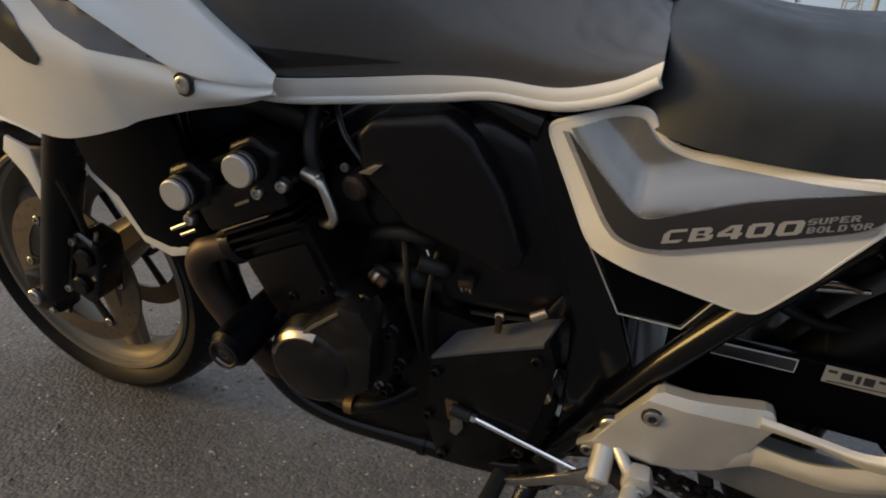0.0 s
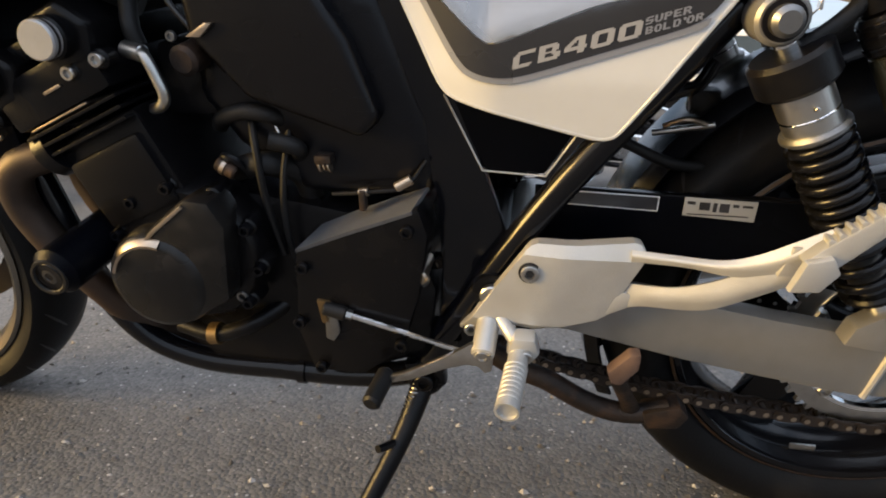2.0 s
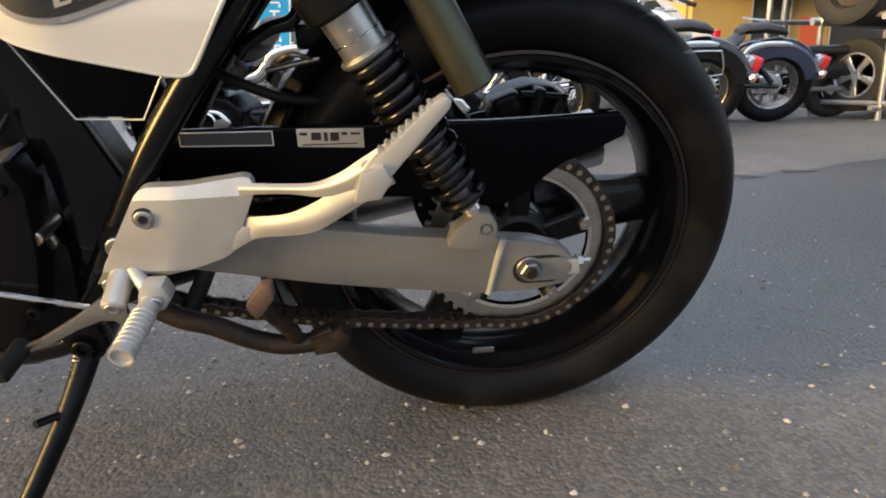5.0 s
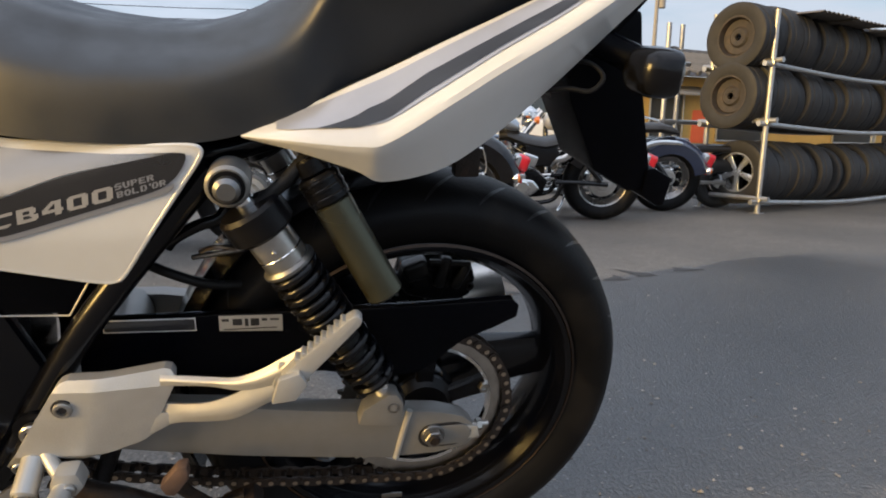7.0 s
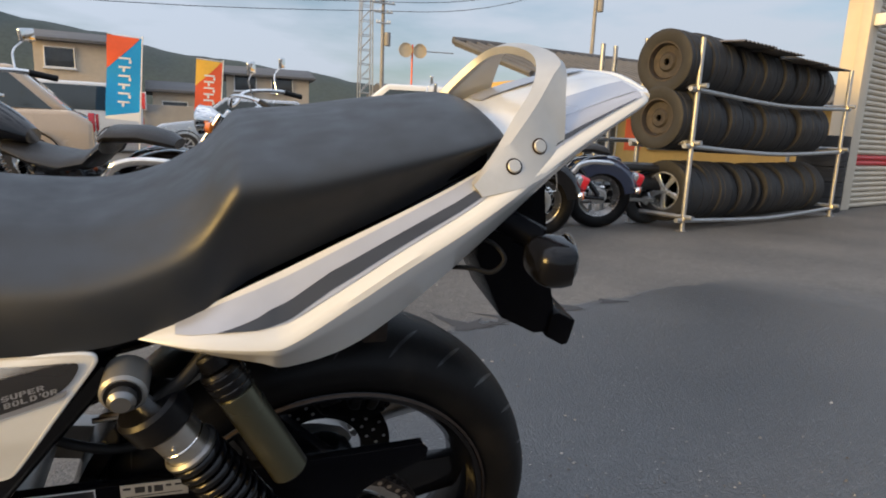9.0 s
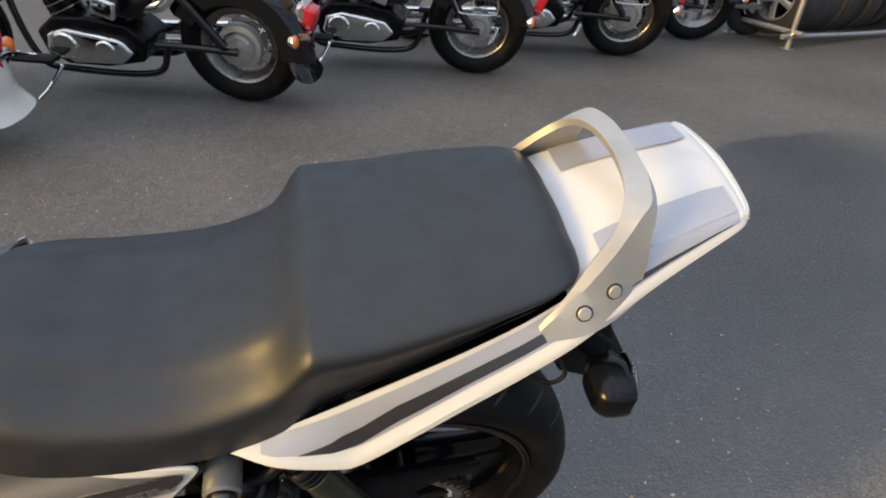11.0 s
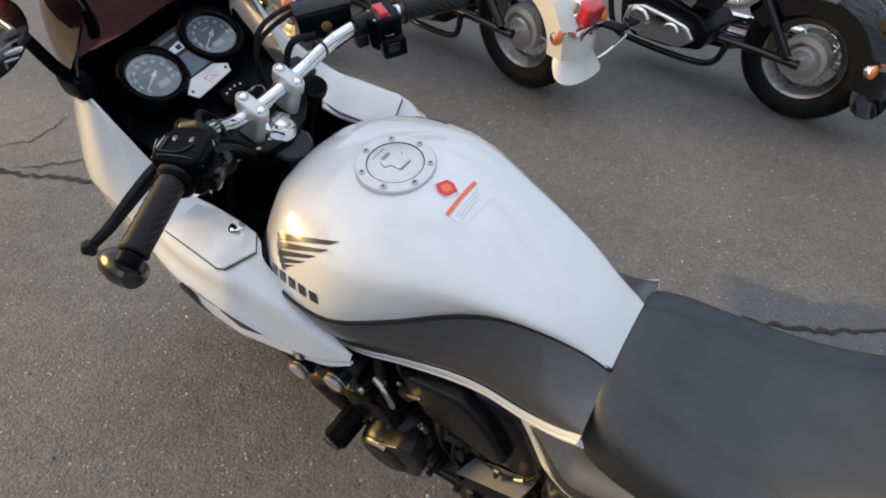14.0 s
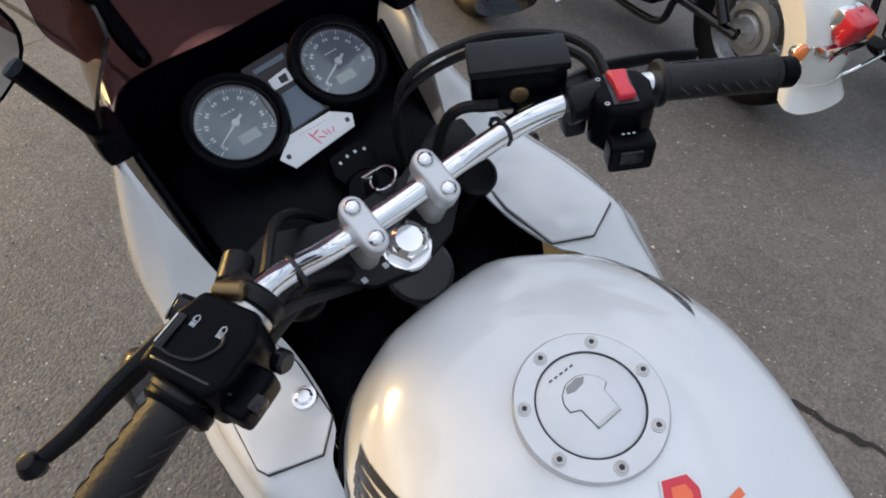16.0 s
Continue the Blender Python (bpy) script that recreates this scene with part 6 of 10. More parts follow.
flap = [(-0.0164, -0.0119), (-0.0205, -0.0045), (-0.0208, 0.0040), (-0.0180, 0.0110), (-0.0143, 0.0148), (-0.0080, 0.0190), (-0.0030, 0.0197), (0.0002, 0.0137), (0.0173, 0.0116), (0.0163, -0.0100), (-0.0006, -0.0095), (-0.0043, -0.0164), (-0.0110, -0.0158)]
part("key_flap", onto(CAP, prism(flap, 0.0030, 0.0056, 0.0010, "z")), ALLOY, cap, "raised key flap")
part("flap_gap", onto(CAP, tube([(a, b, 0.0042) for a, b in flap + flap[:1]], 0.0006, 6, smooth=False)), TRIMBLACK, cap)
part("flap_edge", onto(CAP, prism([(0.0140, -0.0098), (0.0166, -0.0100), (0.0176, 0.0114), (0.0150, 0.0118)], 0.0050, 0.0070, 0.0006, "z")), CAST, cap)
part("finger_dip", onto(CAP, prism([(-0.0190, -0.0060), (-0.0196, 0.0040), (-0.0165, 0.0105), (-0.0130, 0.0060), (-0.0125, -0.0030), (-0.0150, -0.0090)], 0.0052, 0.0060, 0.0003, "z")), SWING, cap)
for k in range(5):
    part("print_bar", onto(CAP, block((0.0014, 0.003, 0.0003), (-0.030 + 0.0004 * k, -0.010 + 0.005 * k, 0.0041), 0)), DARKDECAL, cap)

# marks on the crown and flanks: plain shapes laid on the skin
bpy.context.view_layer.update()


def on_flank(x, u, side):
    """A place on the tank's flank; u runs up the slope."""
    hit, p, nrm, _ = tank.ray_cast(Vector((x, side * (0.15 - 0.7071 * u + 0.15), 0.88 + 0.7071 * u + 0.15)), Vector((0, -side * 0.7071, -0.7071)), distance=0.5)
    return p + Vector((0, side * 0.0008, 0.0008)) if hit else Vector((x, side * 0.16, 0.88))


def on_crown(x, y):
    hit, p, nrm, _ = tank.ray_cast(Vector((x, y, 1.2)), Vector((0, 0, -1)), distance=0.6)
    return p + Vector((0, 0, 0.0010)) if hit else Vector((x, y, 0.95))


def decal(corners, place, n=8, m=3):
    """A patch of print; corners in order round it, each a pair for place()."""
    bm = bmesh.new()
    a, b, c, d = corners
    rows = []
    for i in range(n + 1):
        u = i / n
        row = []
        for j in range(m + 1):
            v = j / m
            row.append(bm.verts.new(place(*[(a[k] * (1 - u) + b[k] * u) * (1 - v) + (d[k] * (1 - u) + c[k] * u) * v for k in (0, 1)])))
        rows.append(row)
    for p, q in zip(rows, rows[1:]):
        for j in range(m):
            bm.faces.new((p[j], p[j + 1], q[j + 1], q[j]))
    return bm


for side in (-1, 1):
    at_ = lambda x, u: on_flank(x, u, side)
    emblem = part("wing_mark", decal([(-0.231, 0.0150), (-0.222, 0.0165), (-0.194, -0.0290), (-0.203, -0.0305)], at_), DARKDECAL, tank, "dark feathered emblem of slanting bars")
    for x0, u0, x1, u1, w in ((-0.228, 0.0150, -0.112, 0.0470, 0.0100), (-0.225, 0.0035, -0.122, 0.0315, 0.0095), (-0.220, -0.0070, -0.138, 0.0165, 0.0090), (-0.213, -0.0160, -0.155, 0.0010, 0.0080), (-0.206, -0.0235, -0.174, -0.0130, 0.0070)):
        part("feather", decal([(x0, u0), (x1, u1), (x1 - 0.012, u1 - w * 0.9), (x0 + 0.003, u0 - w)], at_), DARKDECAL, emblem)
    for k in range(5):
        x0, u0 = -0.232 + 0.0215 * k, -0.032 - 0.0012 * k
        part("name_block", decal([(x0, u0), (x0 + 0.015, u0 - 0.0006), (x0 + 0.017, u0 - 0.0160), (x0 + 0.002, u0 - 0.0154)], at_, 3, 3), DARKDECAL, emblem)
DIA = [(-0.046, -0.004), (-0.038, 0.013), (-0.027, 0.013), (-0.016, 0.004), (-0.024, -0.013), (-0.035, -0.013)]


def crown_patch(outline, lift, grow=1.0):
    cx_, cy_ = sum(a for a, b in outline) / len(outline), sum(b for a, b in outline) / len(outline)
    return drape([(cx_ + (a - cx_) * grow, cy_ + (b - cy_) * grow) for a, b in outline], lambda x, y: on_crown(x, y) + Vector((0, 0, lift)), 0.008)


wd = part("warning_diamond", crown_patch(DIA, 0.0, 1.12), PAPER, tank, "small red-orange warning sticker")
part("red_field", crown_patch(DIA, 0.0003), REDPLASTIC, wd)
part("orange_core", crown_patch(DIA, 0.0006, 0.55), ORANGESTICK, wd)
part("warning_stripe", decal([(-0.0115, -0.035), (-0.0100, 0.036), (-0.0045, 0.035), (-0.0060, -0.036)], on_crown), ORANGESTICK, tank, "thin orange warning stripe")
lb = part("warning_label", decal([(-0.0045, -0.036), (-0.0035, 0.034), (0.024, 0.031), (0.018, -0.036)], lambda x, y: on_crown(x, y) - Vector((0, 0, 0.0003))), PAPER, tank, "clear label with unreadable grey lines")
for k in range(3):
    x = 0.0010 + 0.0042 * k
    part("print_bar", decal([(x, -0.030), (x + 0.0005, 0.026 - 0.006 * (k % 3)), (x + 0.0016, 0.026 - 0.006 * (k % 3)), (x + 0.0011, -0.030)], on_crown, 6, 1), CAST, lb)

# ---- seat
SEAT = [  # x, crown, top edge, side, hem
    (0.229, 0.785, (0.045, 0.782), (0.090, 0.755), (0.100, 0.715)),
    (0.243, 0.812, (0.062, 0.804), (0.115, 0.762), (0.128, 0.705)),
    (0.285, 0.808, (0.090, 0.795), (0.136, 0.752), (0.144, 0.696)),
    (0.35, 0.793, (0.112, 0.779), (0.148, 0.738), (0.152, 0.692)),
    (0.44, 0.789, (0.124, 0.776), (0.153, 0.738), (0.153, 0.692)),
    (0.50, 0.806, (0.128, 0.792), (0.152, 0.750), (0.150, 0.703)),
    (0.545, 0.834, (0.131, 0.818), (0.150, 0.771), (0.147, 0.722)),
    (0.578, 0.864, (0.134, 0.852), (0.149, 0.797), (0.145, 0.740)),
    (0.598, 0.871, (0.135, 0.860), (0.149, 0.808), (0.144, 0.750)),
    (0.65, 0.880, (0.131, 0.866), (0.147, 0.822), (0.143, 0.775)),
    (0.74, 0.897, (0.122, 0.884), (0.138, 0.848), (0.134, 0.815)),
    (0.81, 0.912, (0.106, 0.896), (0.126, 0.872), (0.122, 0.848)),
    (0.845, 0.914, (0.096, 0.900), (0.112, 0.884), (0.110, 0.866)),
    (0.862, 0.906, (0.078, 0.897), (0.094, 0.886), (0.094, 0.874)),
    (0.872, 0.893, (0.058, 0.888), (0.070, 0.883), (0.070, 0.878)),
]
rows = []
for x, zt, ed, sd, he in SEAT:
    if x < 0.56:      # rider's part: a broad round shoulder
        soft = [(x, -ed[0] * 0.84, ed[1] - 0.001), (x, -(0.45 * ed[0] + 0.55 * sd[0]) - 0.002, 0.56 * ed[1] + 0.44 * sd[1] - 0.001)]
    else:             # passenger's part: a firm welt, the side tucks in below it
        soft = [(x, -ed[0] - 0.002, ed[1] + 0.002), (x, -sd[0] - 0.003, 0.68 * ed[1] + 0.32 * sd[1])]
    tuck = min(1.0, max(0.0, (x - 0.545) / 0.06)) * min(1.0, (0.88 - x) / 0.05)
    half = [(x, 0, zt), (x, -ed[0] * 0.6, zt - 0.003), *soft, (x, -sd[0] + 0.009 * tuck, sd[1]), (x, -he[0] + 0.018 * tuck, he[1])]
    rows.append([(a, -b, c) for a, b, c in half[:0:-1]] + half)
seat_bm = sheet_loft(rows, 5, 4)
for xx in (SEAT[0][0], SEAT[-1][0]):
    ring = sorted((v for v in seat_bm.verts if abs(v.co.x - xx) < 1e-5), key=lambda v: v.co.y)
    seat_bm.faces.new(ring)
seat = put("seat", seat_bm, VINYL, bike, "stepped black vinyl dual seat", smooth=85)
part("seat_base", prism([(0.26, 0.72), (0.45, 0.70), (0.52, 0.72), (0.84, 0.865), (0.84, 0.88), (0.52, 0.75), (0.26, 0.75)], -0.11, 0.11, 0.004), PLASTIC, seat)

# ---- side covers
SC = eased([(0.152, 0.697), (0.196, 0.710), (0.240, 0.722), (0.250, 0.707), (0.262, 0.693), (0.285, 0.686), (0.38, 0.687), (0.448, 0.692), (0.457, 0.688), (0.452, 0.677), (0.41, 0.615), (0.370, 0.552), (0.362, 0.548), (0.349, 0.548), (0.28, 0.565), (0.209, 0.583)], 0.008)


def cover_y(x, z):
    """Half-width of the side cover: a ledge slopes in towards the seat, the fore edge tucks in behind the frame."""
    f = max(0.0, min(1.0, (x - 0.152) / 0.11))
    y = 0.129 + 0.0295 * f * f * (3 - 2 * f)
    zb = 0.694 - (x - 0.174) * 0.896 if x < 0.245 else 0.630 + (x - 0.245) * 0.29
    if z > zb:
        t = min(1.0, (z - zb) / 0.045)
        y -= 0.026 * t * t * (3 - 2 * t) * (1.0 if x > 0.22 else max(0.25, (x - 0.15) / 0.07))
    if z < 0.60:
        y -= 0.010 * (0.60 - z) / 0.05
    return y


SILVERF = [(0.176, 0.697), (0.236, 0.716), (0.246, 0.701), (0.258, 0.689), (0.285, 0.681), (0.38, 0.682), (0.436, 0.686), (0.337, 0.664), (0.277, 0.640), (0.254, 0.631), (0.241, 0.635), (0.197, 0.674)]
BANDF = [(0.174, 0.694), (0.223, 0.615), (0.239, 0.604), (0.272, 0.602), (0.426, 0.652), (0.446, 0.683), (0.436, 0.687), (0.337, 0.663), (0.277, 0.639), (0.254, 0.630), (0.241, 0.634), (0.197, 0.673)]
PINF = [(0.1685, 0.693), (0.2185, 0.6115), (0.236, 0.5990), (0.272, 0.5966), (0.429, 0.6476), (0.430, 0.6560), (0.272, 0.6065), (0.239, 0.6085), (0.226, 0.6180), (0.178, 0.694)]
for s in (-1, 1):
    def cov(lift):
        return lambda x, z: Vector((x, s * (cover_y(x, z) + lift), z))
    sc = part("side_cover", drape(SC, cov(0.0), 0.007, 0.004), WHITE, bike, "white side cover with silver and charcoal graphics")
    rim_pts = []
    for (a0, b0), (a1, b1) in zip(SC, SC[1:] + SC[:1]):
        cuts = max(1, int(math.hypot(a1 - a0, b1 - b0) / 0.006))
        for k in range(cuts):
            a, b = a0 + (a1 - a0) * k / cuts, b0 + (b1 - b0) * k / cuts
            rim_pts.append(Vector((a, s * (cover_y(a, b) - 0.0022), b)))
    part("rim_bead", tube(rim_pts + rim_pts[:1], 0.0027, 8, smooth=False), WHITE, sc)
    part("silver_field", drape(eased(SILVERF), cov(0.0018), 0.007), SILVERFIELD, sc, "silver-grey painted field")
    part("charcoal_band", drape(eased(BANDF), cov(0.0026), 0.007), DARKDECAL, sc, "curved charcoal band")
    part("pin_line", drape(eased(PINF), cov(0.0022), 0.007), GREYDECAL, sc)
    bc = part("lower_infill", prism([(0.209, 0.580), (0.248, 0.506), (0.308, 0.503), (0.335, 0.549), (0.28, 0.562)], min(s * 0.112, s * 0.128), max(s * 0.112, s * 0.128), 0.004), PLASTIC, bike, "matt black infill panel with pale piping")
    part("piping", tube([(0.207, s * 0.1285, 0.580), (0.246, s * 0.1285, 0.505), (0.309, s * 0.1285, 0.502), (0.337, s * 0.1285, 0.548)], 0.0011, 6, smooth=False), CAST, bc)
GLYPHS = {"C": ["..########", ".#########", "###.......", "###.......", "###.......", "###.......", "###.......", "#########.", "########.."],
          "B": ["########..", "#########.", "###...###.", "###...###.", "########..", "###...####", "###....###", "##########", "#########."],
          "4": ["....#####.", "...######.", "..###.###.", ".###..###.", "###...###.", "##########", "##########", "......###.", "......###."],
          "0": [".########.", "##########", "###....###", "###....###", "###....###", "###....###", "###....###", "##########", ".########."],
          "S": [".#####", "##....", "######", "....##", "#####."], "U": ["##..##", "##..##", "##..##", "##..##", ".####."], "P": ["#####.", "##..##", "#####.", "##....", "##...."],
          "E": ["######", "##....", "#####.", "##....", "######"], "R": ["#####.", "##..##", "#####.", "##.##.", "##..##"], "B_": ["#####.", "##..##", "#####.", "##..##", "#####."],
          "O": [".####.", "##..##", "##..##", "##..##", ".####."], "L": ["##....", "##....", "##....", "##....", "######"], "D": ["#####.", "##..##", "##..##", "##..##", "#####."], "'": [".##...", ".##...", "......", "......", "......"]}


def sign_row(word, at, pitch, wide, high, slant, name, label, ink=None):
    """One row of block capitals along the band: every stroke row is a flat bar, so that no two faces share a place."""
    bm = bmesh.new()
    pen = 0.0
    for ch in word:
        if ch == " ":
            pen += pitch * 0.12
            continue
        rows_ = GLYPHS[ch]
        n_, m_ = len(rows_), len(rows_[0])
        for r, line in enumerate(rows_):
            c = 0
            while c < m_:
                if line[c] == ".":
                    c += 1
                    continue
                c0 = c
                while c < m_ and line[c] == "#":
                    c += 1
                fv = []
                for a, b in ((c0, n_ - r - 1), (c, n_ - r - 1), (c, n_ - r), (c0, n_ - r)):
                    u, v = pen + wide * a / m_ + slant * b / n_, high * b / n_
                    x, z = at[0] + u * 0.9613 - v * 0.2756, at[1] + u * 0.2756 + v * 0.9613
                    fv.append(bm.verts.new((x, -cover_y(x, z) - 0.0036, z)))
                bm.faces.new(fv)
        pen += pitch * (0.5 if ch == "'" else 1.0)
    return put(name, bm, ink or LETTER, bike, label, smooth=0)


sign_row("CB400", (0.2715, 0.6105), 0.0224, 0.0190, 0.0130, 0.0050, "model_lettering", "silver italic lettering")
sign_row("SUPER", (0.3785, 0.6495), 0.0074, 0.0064, 0.0056, 0.0016, "small_lettering", "small grey lettering", GREYDECAL)
sign_row(["B_", "O", "L", " ", "D", "'", "O", "R"], (0.3795, 0.6420), 0.0070, 0.0060, 0.0056, 0.0016, "small_lettering", "small grey lettering", GREYDECAL)

# ---- tail cowl
TAIL = [  # x, seat side, crease, shoulder, lower edge
    (0.492, (0.138, 0.704), (0.146, 0.703), (0.150, 0.700), (0.146, 0.697)),
    (0.54, (0.142, 0.722), (0.167, 0.709), (0.174, 0.701), (0.162, 0.689)),
    (0.60, (0.141, 0.751), (0.173, 0.713), (0.184, 0.699), (0.158, 0.668)),
    (0.63, (0.139, 0.765), (0.172, 0.720), (0.185, 0.704), (0.148, 0.653)),
    (0.69, (0.136, 0.795), (0.165, 0.757), (0.178, 0.740), (0.137, 0.662)),
    (0.74, (0.132, 0.819), (0.158, 0.788), (0.171, 0.771), (0.130, 0.690)),
    (0.80, (0.124, 0.848), (0.150, 0.822), (0.162, 0.806), (0.122, 0.738)),
    (0.85, (0.113, 0.874), (0.142, 0.853), (0.153, 0.838), (0.117, 0.785)),
    (0.90, (0.101, 0.905), (0.127, 0.883), (0.137, 0.869), (0.110, 0.832)),
    (0.95, (0.093, 0.926), (0.111, 0.909), (0.120, 0.898), (0.102, 0.876)),
    (1.00, (0.085, 0.942), (0.098, 0.933), (0.105, 0.924), (0.095, 0.912)),
    (1.034, (0.080, 0.952), (0.089, 0.947), (0.094, 0.941), (0.088, 0.932)),
    (1.045, (0.072, 0.952), (0.080, 0.949), (0.084, 0.945), (0.080, 0.938)),
]


def tail_at(x):
    for a, b in zip(TAIL, TAIL[1:]):
        if a[0] <= x <= b[0]:
            f = (x - a[0]) / (b[0] - a[0])
            return [(a[i][0] + (b[i][0] - a[i][0]) * f, a[i][1] + (b[i][1] - a[i][1]) * f) for i in (1, 2, 3, 4)]
    return [TAIL[-1][i] for i in (1, 2, 3, 4)]


top = [[(x, y, z) for y, z in ((-i[0], i[1]), (-i[0] * 0.5, i[1] + 0.004), (0, i[1] + 0.006), (i[0] * 0.5, i[1] + 0.004), (i[0], i[1]))] for x, i, c, f, l in TAIL if x > 0.80]
tail = part("tail_cowl", thicken(sheet_loft(top, 5, 3), 0.003), WHITE, bike, "white upswept tail cowl with grey stripes")
for s in (-1, 1):
    b = sheet_loft([[(x, s * p[0], p[1]) for p in (i, ((i[0] + c[0]) / 2 + 0.0008, (i[1] + c[1]) / 2 + 0.0008), c, f, ((f[0] + l[0]) / 2 + 0.001, (f[1] + l[1]) / 2), l)] for x, i, c, f, l in TAIL], 5, 3)
    flank = part("tail_side", thicken(b, 0.003), WHITE, tail)
    bpy.context.view_layer.update()

    def band(x0, x1, u0, u1, v0, v1, n=14, lift=0.0012, ms=SILVERDECAL, nm="stripe", lab=""):
        """A stripe laid on the upper slope between seat side (0) and crease (1)."""
        bm = bmesh.new()
        prev = None
        for k in range(n + 1):
            x = x0 + (x1 - x0) * k / n
            i, c, f, l = tail_at(x)
            nrm = Vector((0, s * (i[1] - c[1]), c[0] - i[0])).normalized()
            row = []
            lo, hi = u0 + (u1 - u0) * k / n, v0 + (v1 - v0) * k / n
            for j in range(4):
                w = lo + (hi - lo) * j / 3
                p = Vector((x, s * (i[0] + (c[0] - i[0]) * w), i[1] + (c[1] - i[1]) * w))
                hit, at_p, _, _ = flank.ray_cast(p + nrm * 0.02, -nrm, distance=0.04)
                row.append(bm.verts.new((at_p if hit else p) + nrm * lift))
            if prev:
                for j in range(3):
                    bm.faces.new((prev[j], prev[j + 1], row[j + 1], row[j]))
            prev = row
        part(nm, bm, ms, tail, lab)

    band(0.525, 0.90, 0.16, 0.10, 0.97, 0.97, n=26, nm="silver_stripe", lab="silver stripe along the tail")
    band(0.90, 1.030, -0.06, -0.06, 0.97, 0.97, n=10, nm="silver_stripe")
    band(0.563, 0.612, 0.97, 0.64, 0.98, 0.96, n=8, lift=0.0020, ms=DARKDECAL, nm="dark_stripe", lab="charcoal stripe along the tail")
    band(0.612, 0.67, 0.64, 0.50, 0.96, 0.86, n=8, lift=0.0020, ms=DARKDECAL, nm="dark_stripe")
    band(0.67, 0.86, 0.50, 0.56, 0.86, 0.88, n=16, lift=0.0020, ms=DARKDECAL, nm="dark_stripe")
    band(0.86, 1.022, 0.56, 0.86, 0.88, 0.92, n=12, lift=0.0020, ms=DARKDECAL, nm="dark_stripe")
    flat_top = bmesh.new()
    prev = None
    for k in range(9):
        x = 0.89 + 0.14 * k / 8
        i, c, f, l = tail_at(x)
        row = [flat_top.verts.new((x, s * w, i[1] + 0.0062 * (1 - (w / max(i[0], 1e-6)) ** 2) + 0.0022)) for w in (i[0] * (0.52 if k < 8 else 0.55), i[0] * 1.0)]
        if prev:
            flat_top.faces.new((prev[0], prev[1], row[1], row[0]))
        prev = row
    part("top_stripe", flat_top, SILVERDECAL, tail, "grey stripe on the tail top")
part("tail_end", tube([(1.038, -0.084, 0.946), (1.046, -0.065, 0.949), (1.049, 0, 0.955), (1.046, 0.065, 0.949), (1.038, 0.084, 0.946)], 0.006, 8), WHITE, tail)

# ---- grab rail: one flat casting arched over the tail
INNER = [(0.822, -0.1285, 0.848), (0.849, -0.113, 0.884), (0.868, -0.101, 0.914), (0.8875, -0.0895, 0.9405), (0.899, -0.0745, 0.9565), (0.906, -0.056, 0.9650), (0.910, -0.030, 0.9695), (0.911, 0.0, 0.9708)]
CRESTS = [(0.821, -0.1315, 0.846), (0.852, -0.119, 0.880), (0.874, -0.109, 0.909), (0.895, -0.097, 0.937), (0.910, -0.087, 0.956), (0.922, -0.076, 0.967), (0.927, -0.042, 0.9725), (0.928, 0.0, 0.974)]
OUTER = [(0.826, -0.1380, 0.838), (0.868, -0.1400, 0.849), (0.905, -0.1280, 0.865), (0.921, -0.1160, 0.880), (0.924, -0.1010, 0.922), (0.9255, -0.0800, 0.9625), (0.929, -0.0425, 0.9700), (0.930, 0.0, 0.9715)]
lines_g = [curve_pts(line + [(a, -b, c) for a, b, c in line[-2::-1]], 5) for line in (INNER, CRESTS, OUTER)]
rail_bm = bmesh.new()
skin(rail_bm, [[a, a.lerp(b, 0.5), b, b.lerp(c, 0.5), c] for a, b, c in zip(*lines_g)], False, False)
gr = put("grab_rail", thicken(rail_bm, -0.009), CAST, bike, "silver cast alloy grab rail arched over the tail", smooth=24)
bpy.context.view_layer.update()
for s in (-1, 1):
    for p in ((0.8905, 0.117, 0.887), (0.860, 0.128, 0.868)):
        d_ = Vector((0.0, s * 0.75, 0.55)).normalized()
        p = Vector((p[0], s * p[1], p[2]))
        hit, at_p, nrm, _ = gr.ray_cast(p + d_ * 0.05, -d_, distance=0.09)
        at_p = at_p if hit else p
        if hit:
            d_ = nrm if nrm.dot(d_) > 0 else -nrm
        # dark disc laid on for the shade of an uncut bolt pocket
        part("recess_shade", rod(at_p - d_ * 0.002, at_p + d_ * 0.0006, 0.0090, 24), RUSTY, gr)
        part("rail_bolt", rod(at_p - d_ * 0.002, at_p + d_ * 0.0030, 0.0072, 20, bevel=0.001), CAST, gr, "silver bolt head")

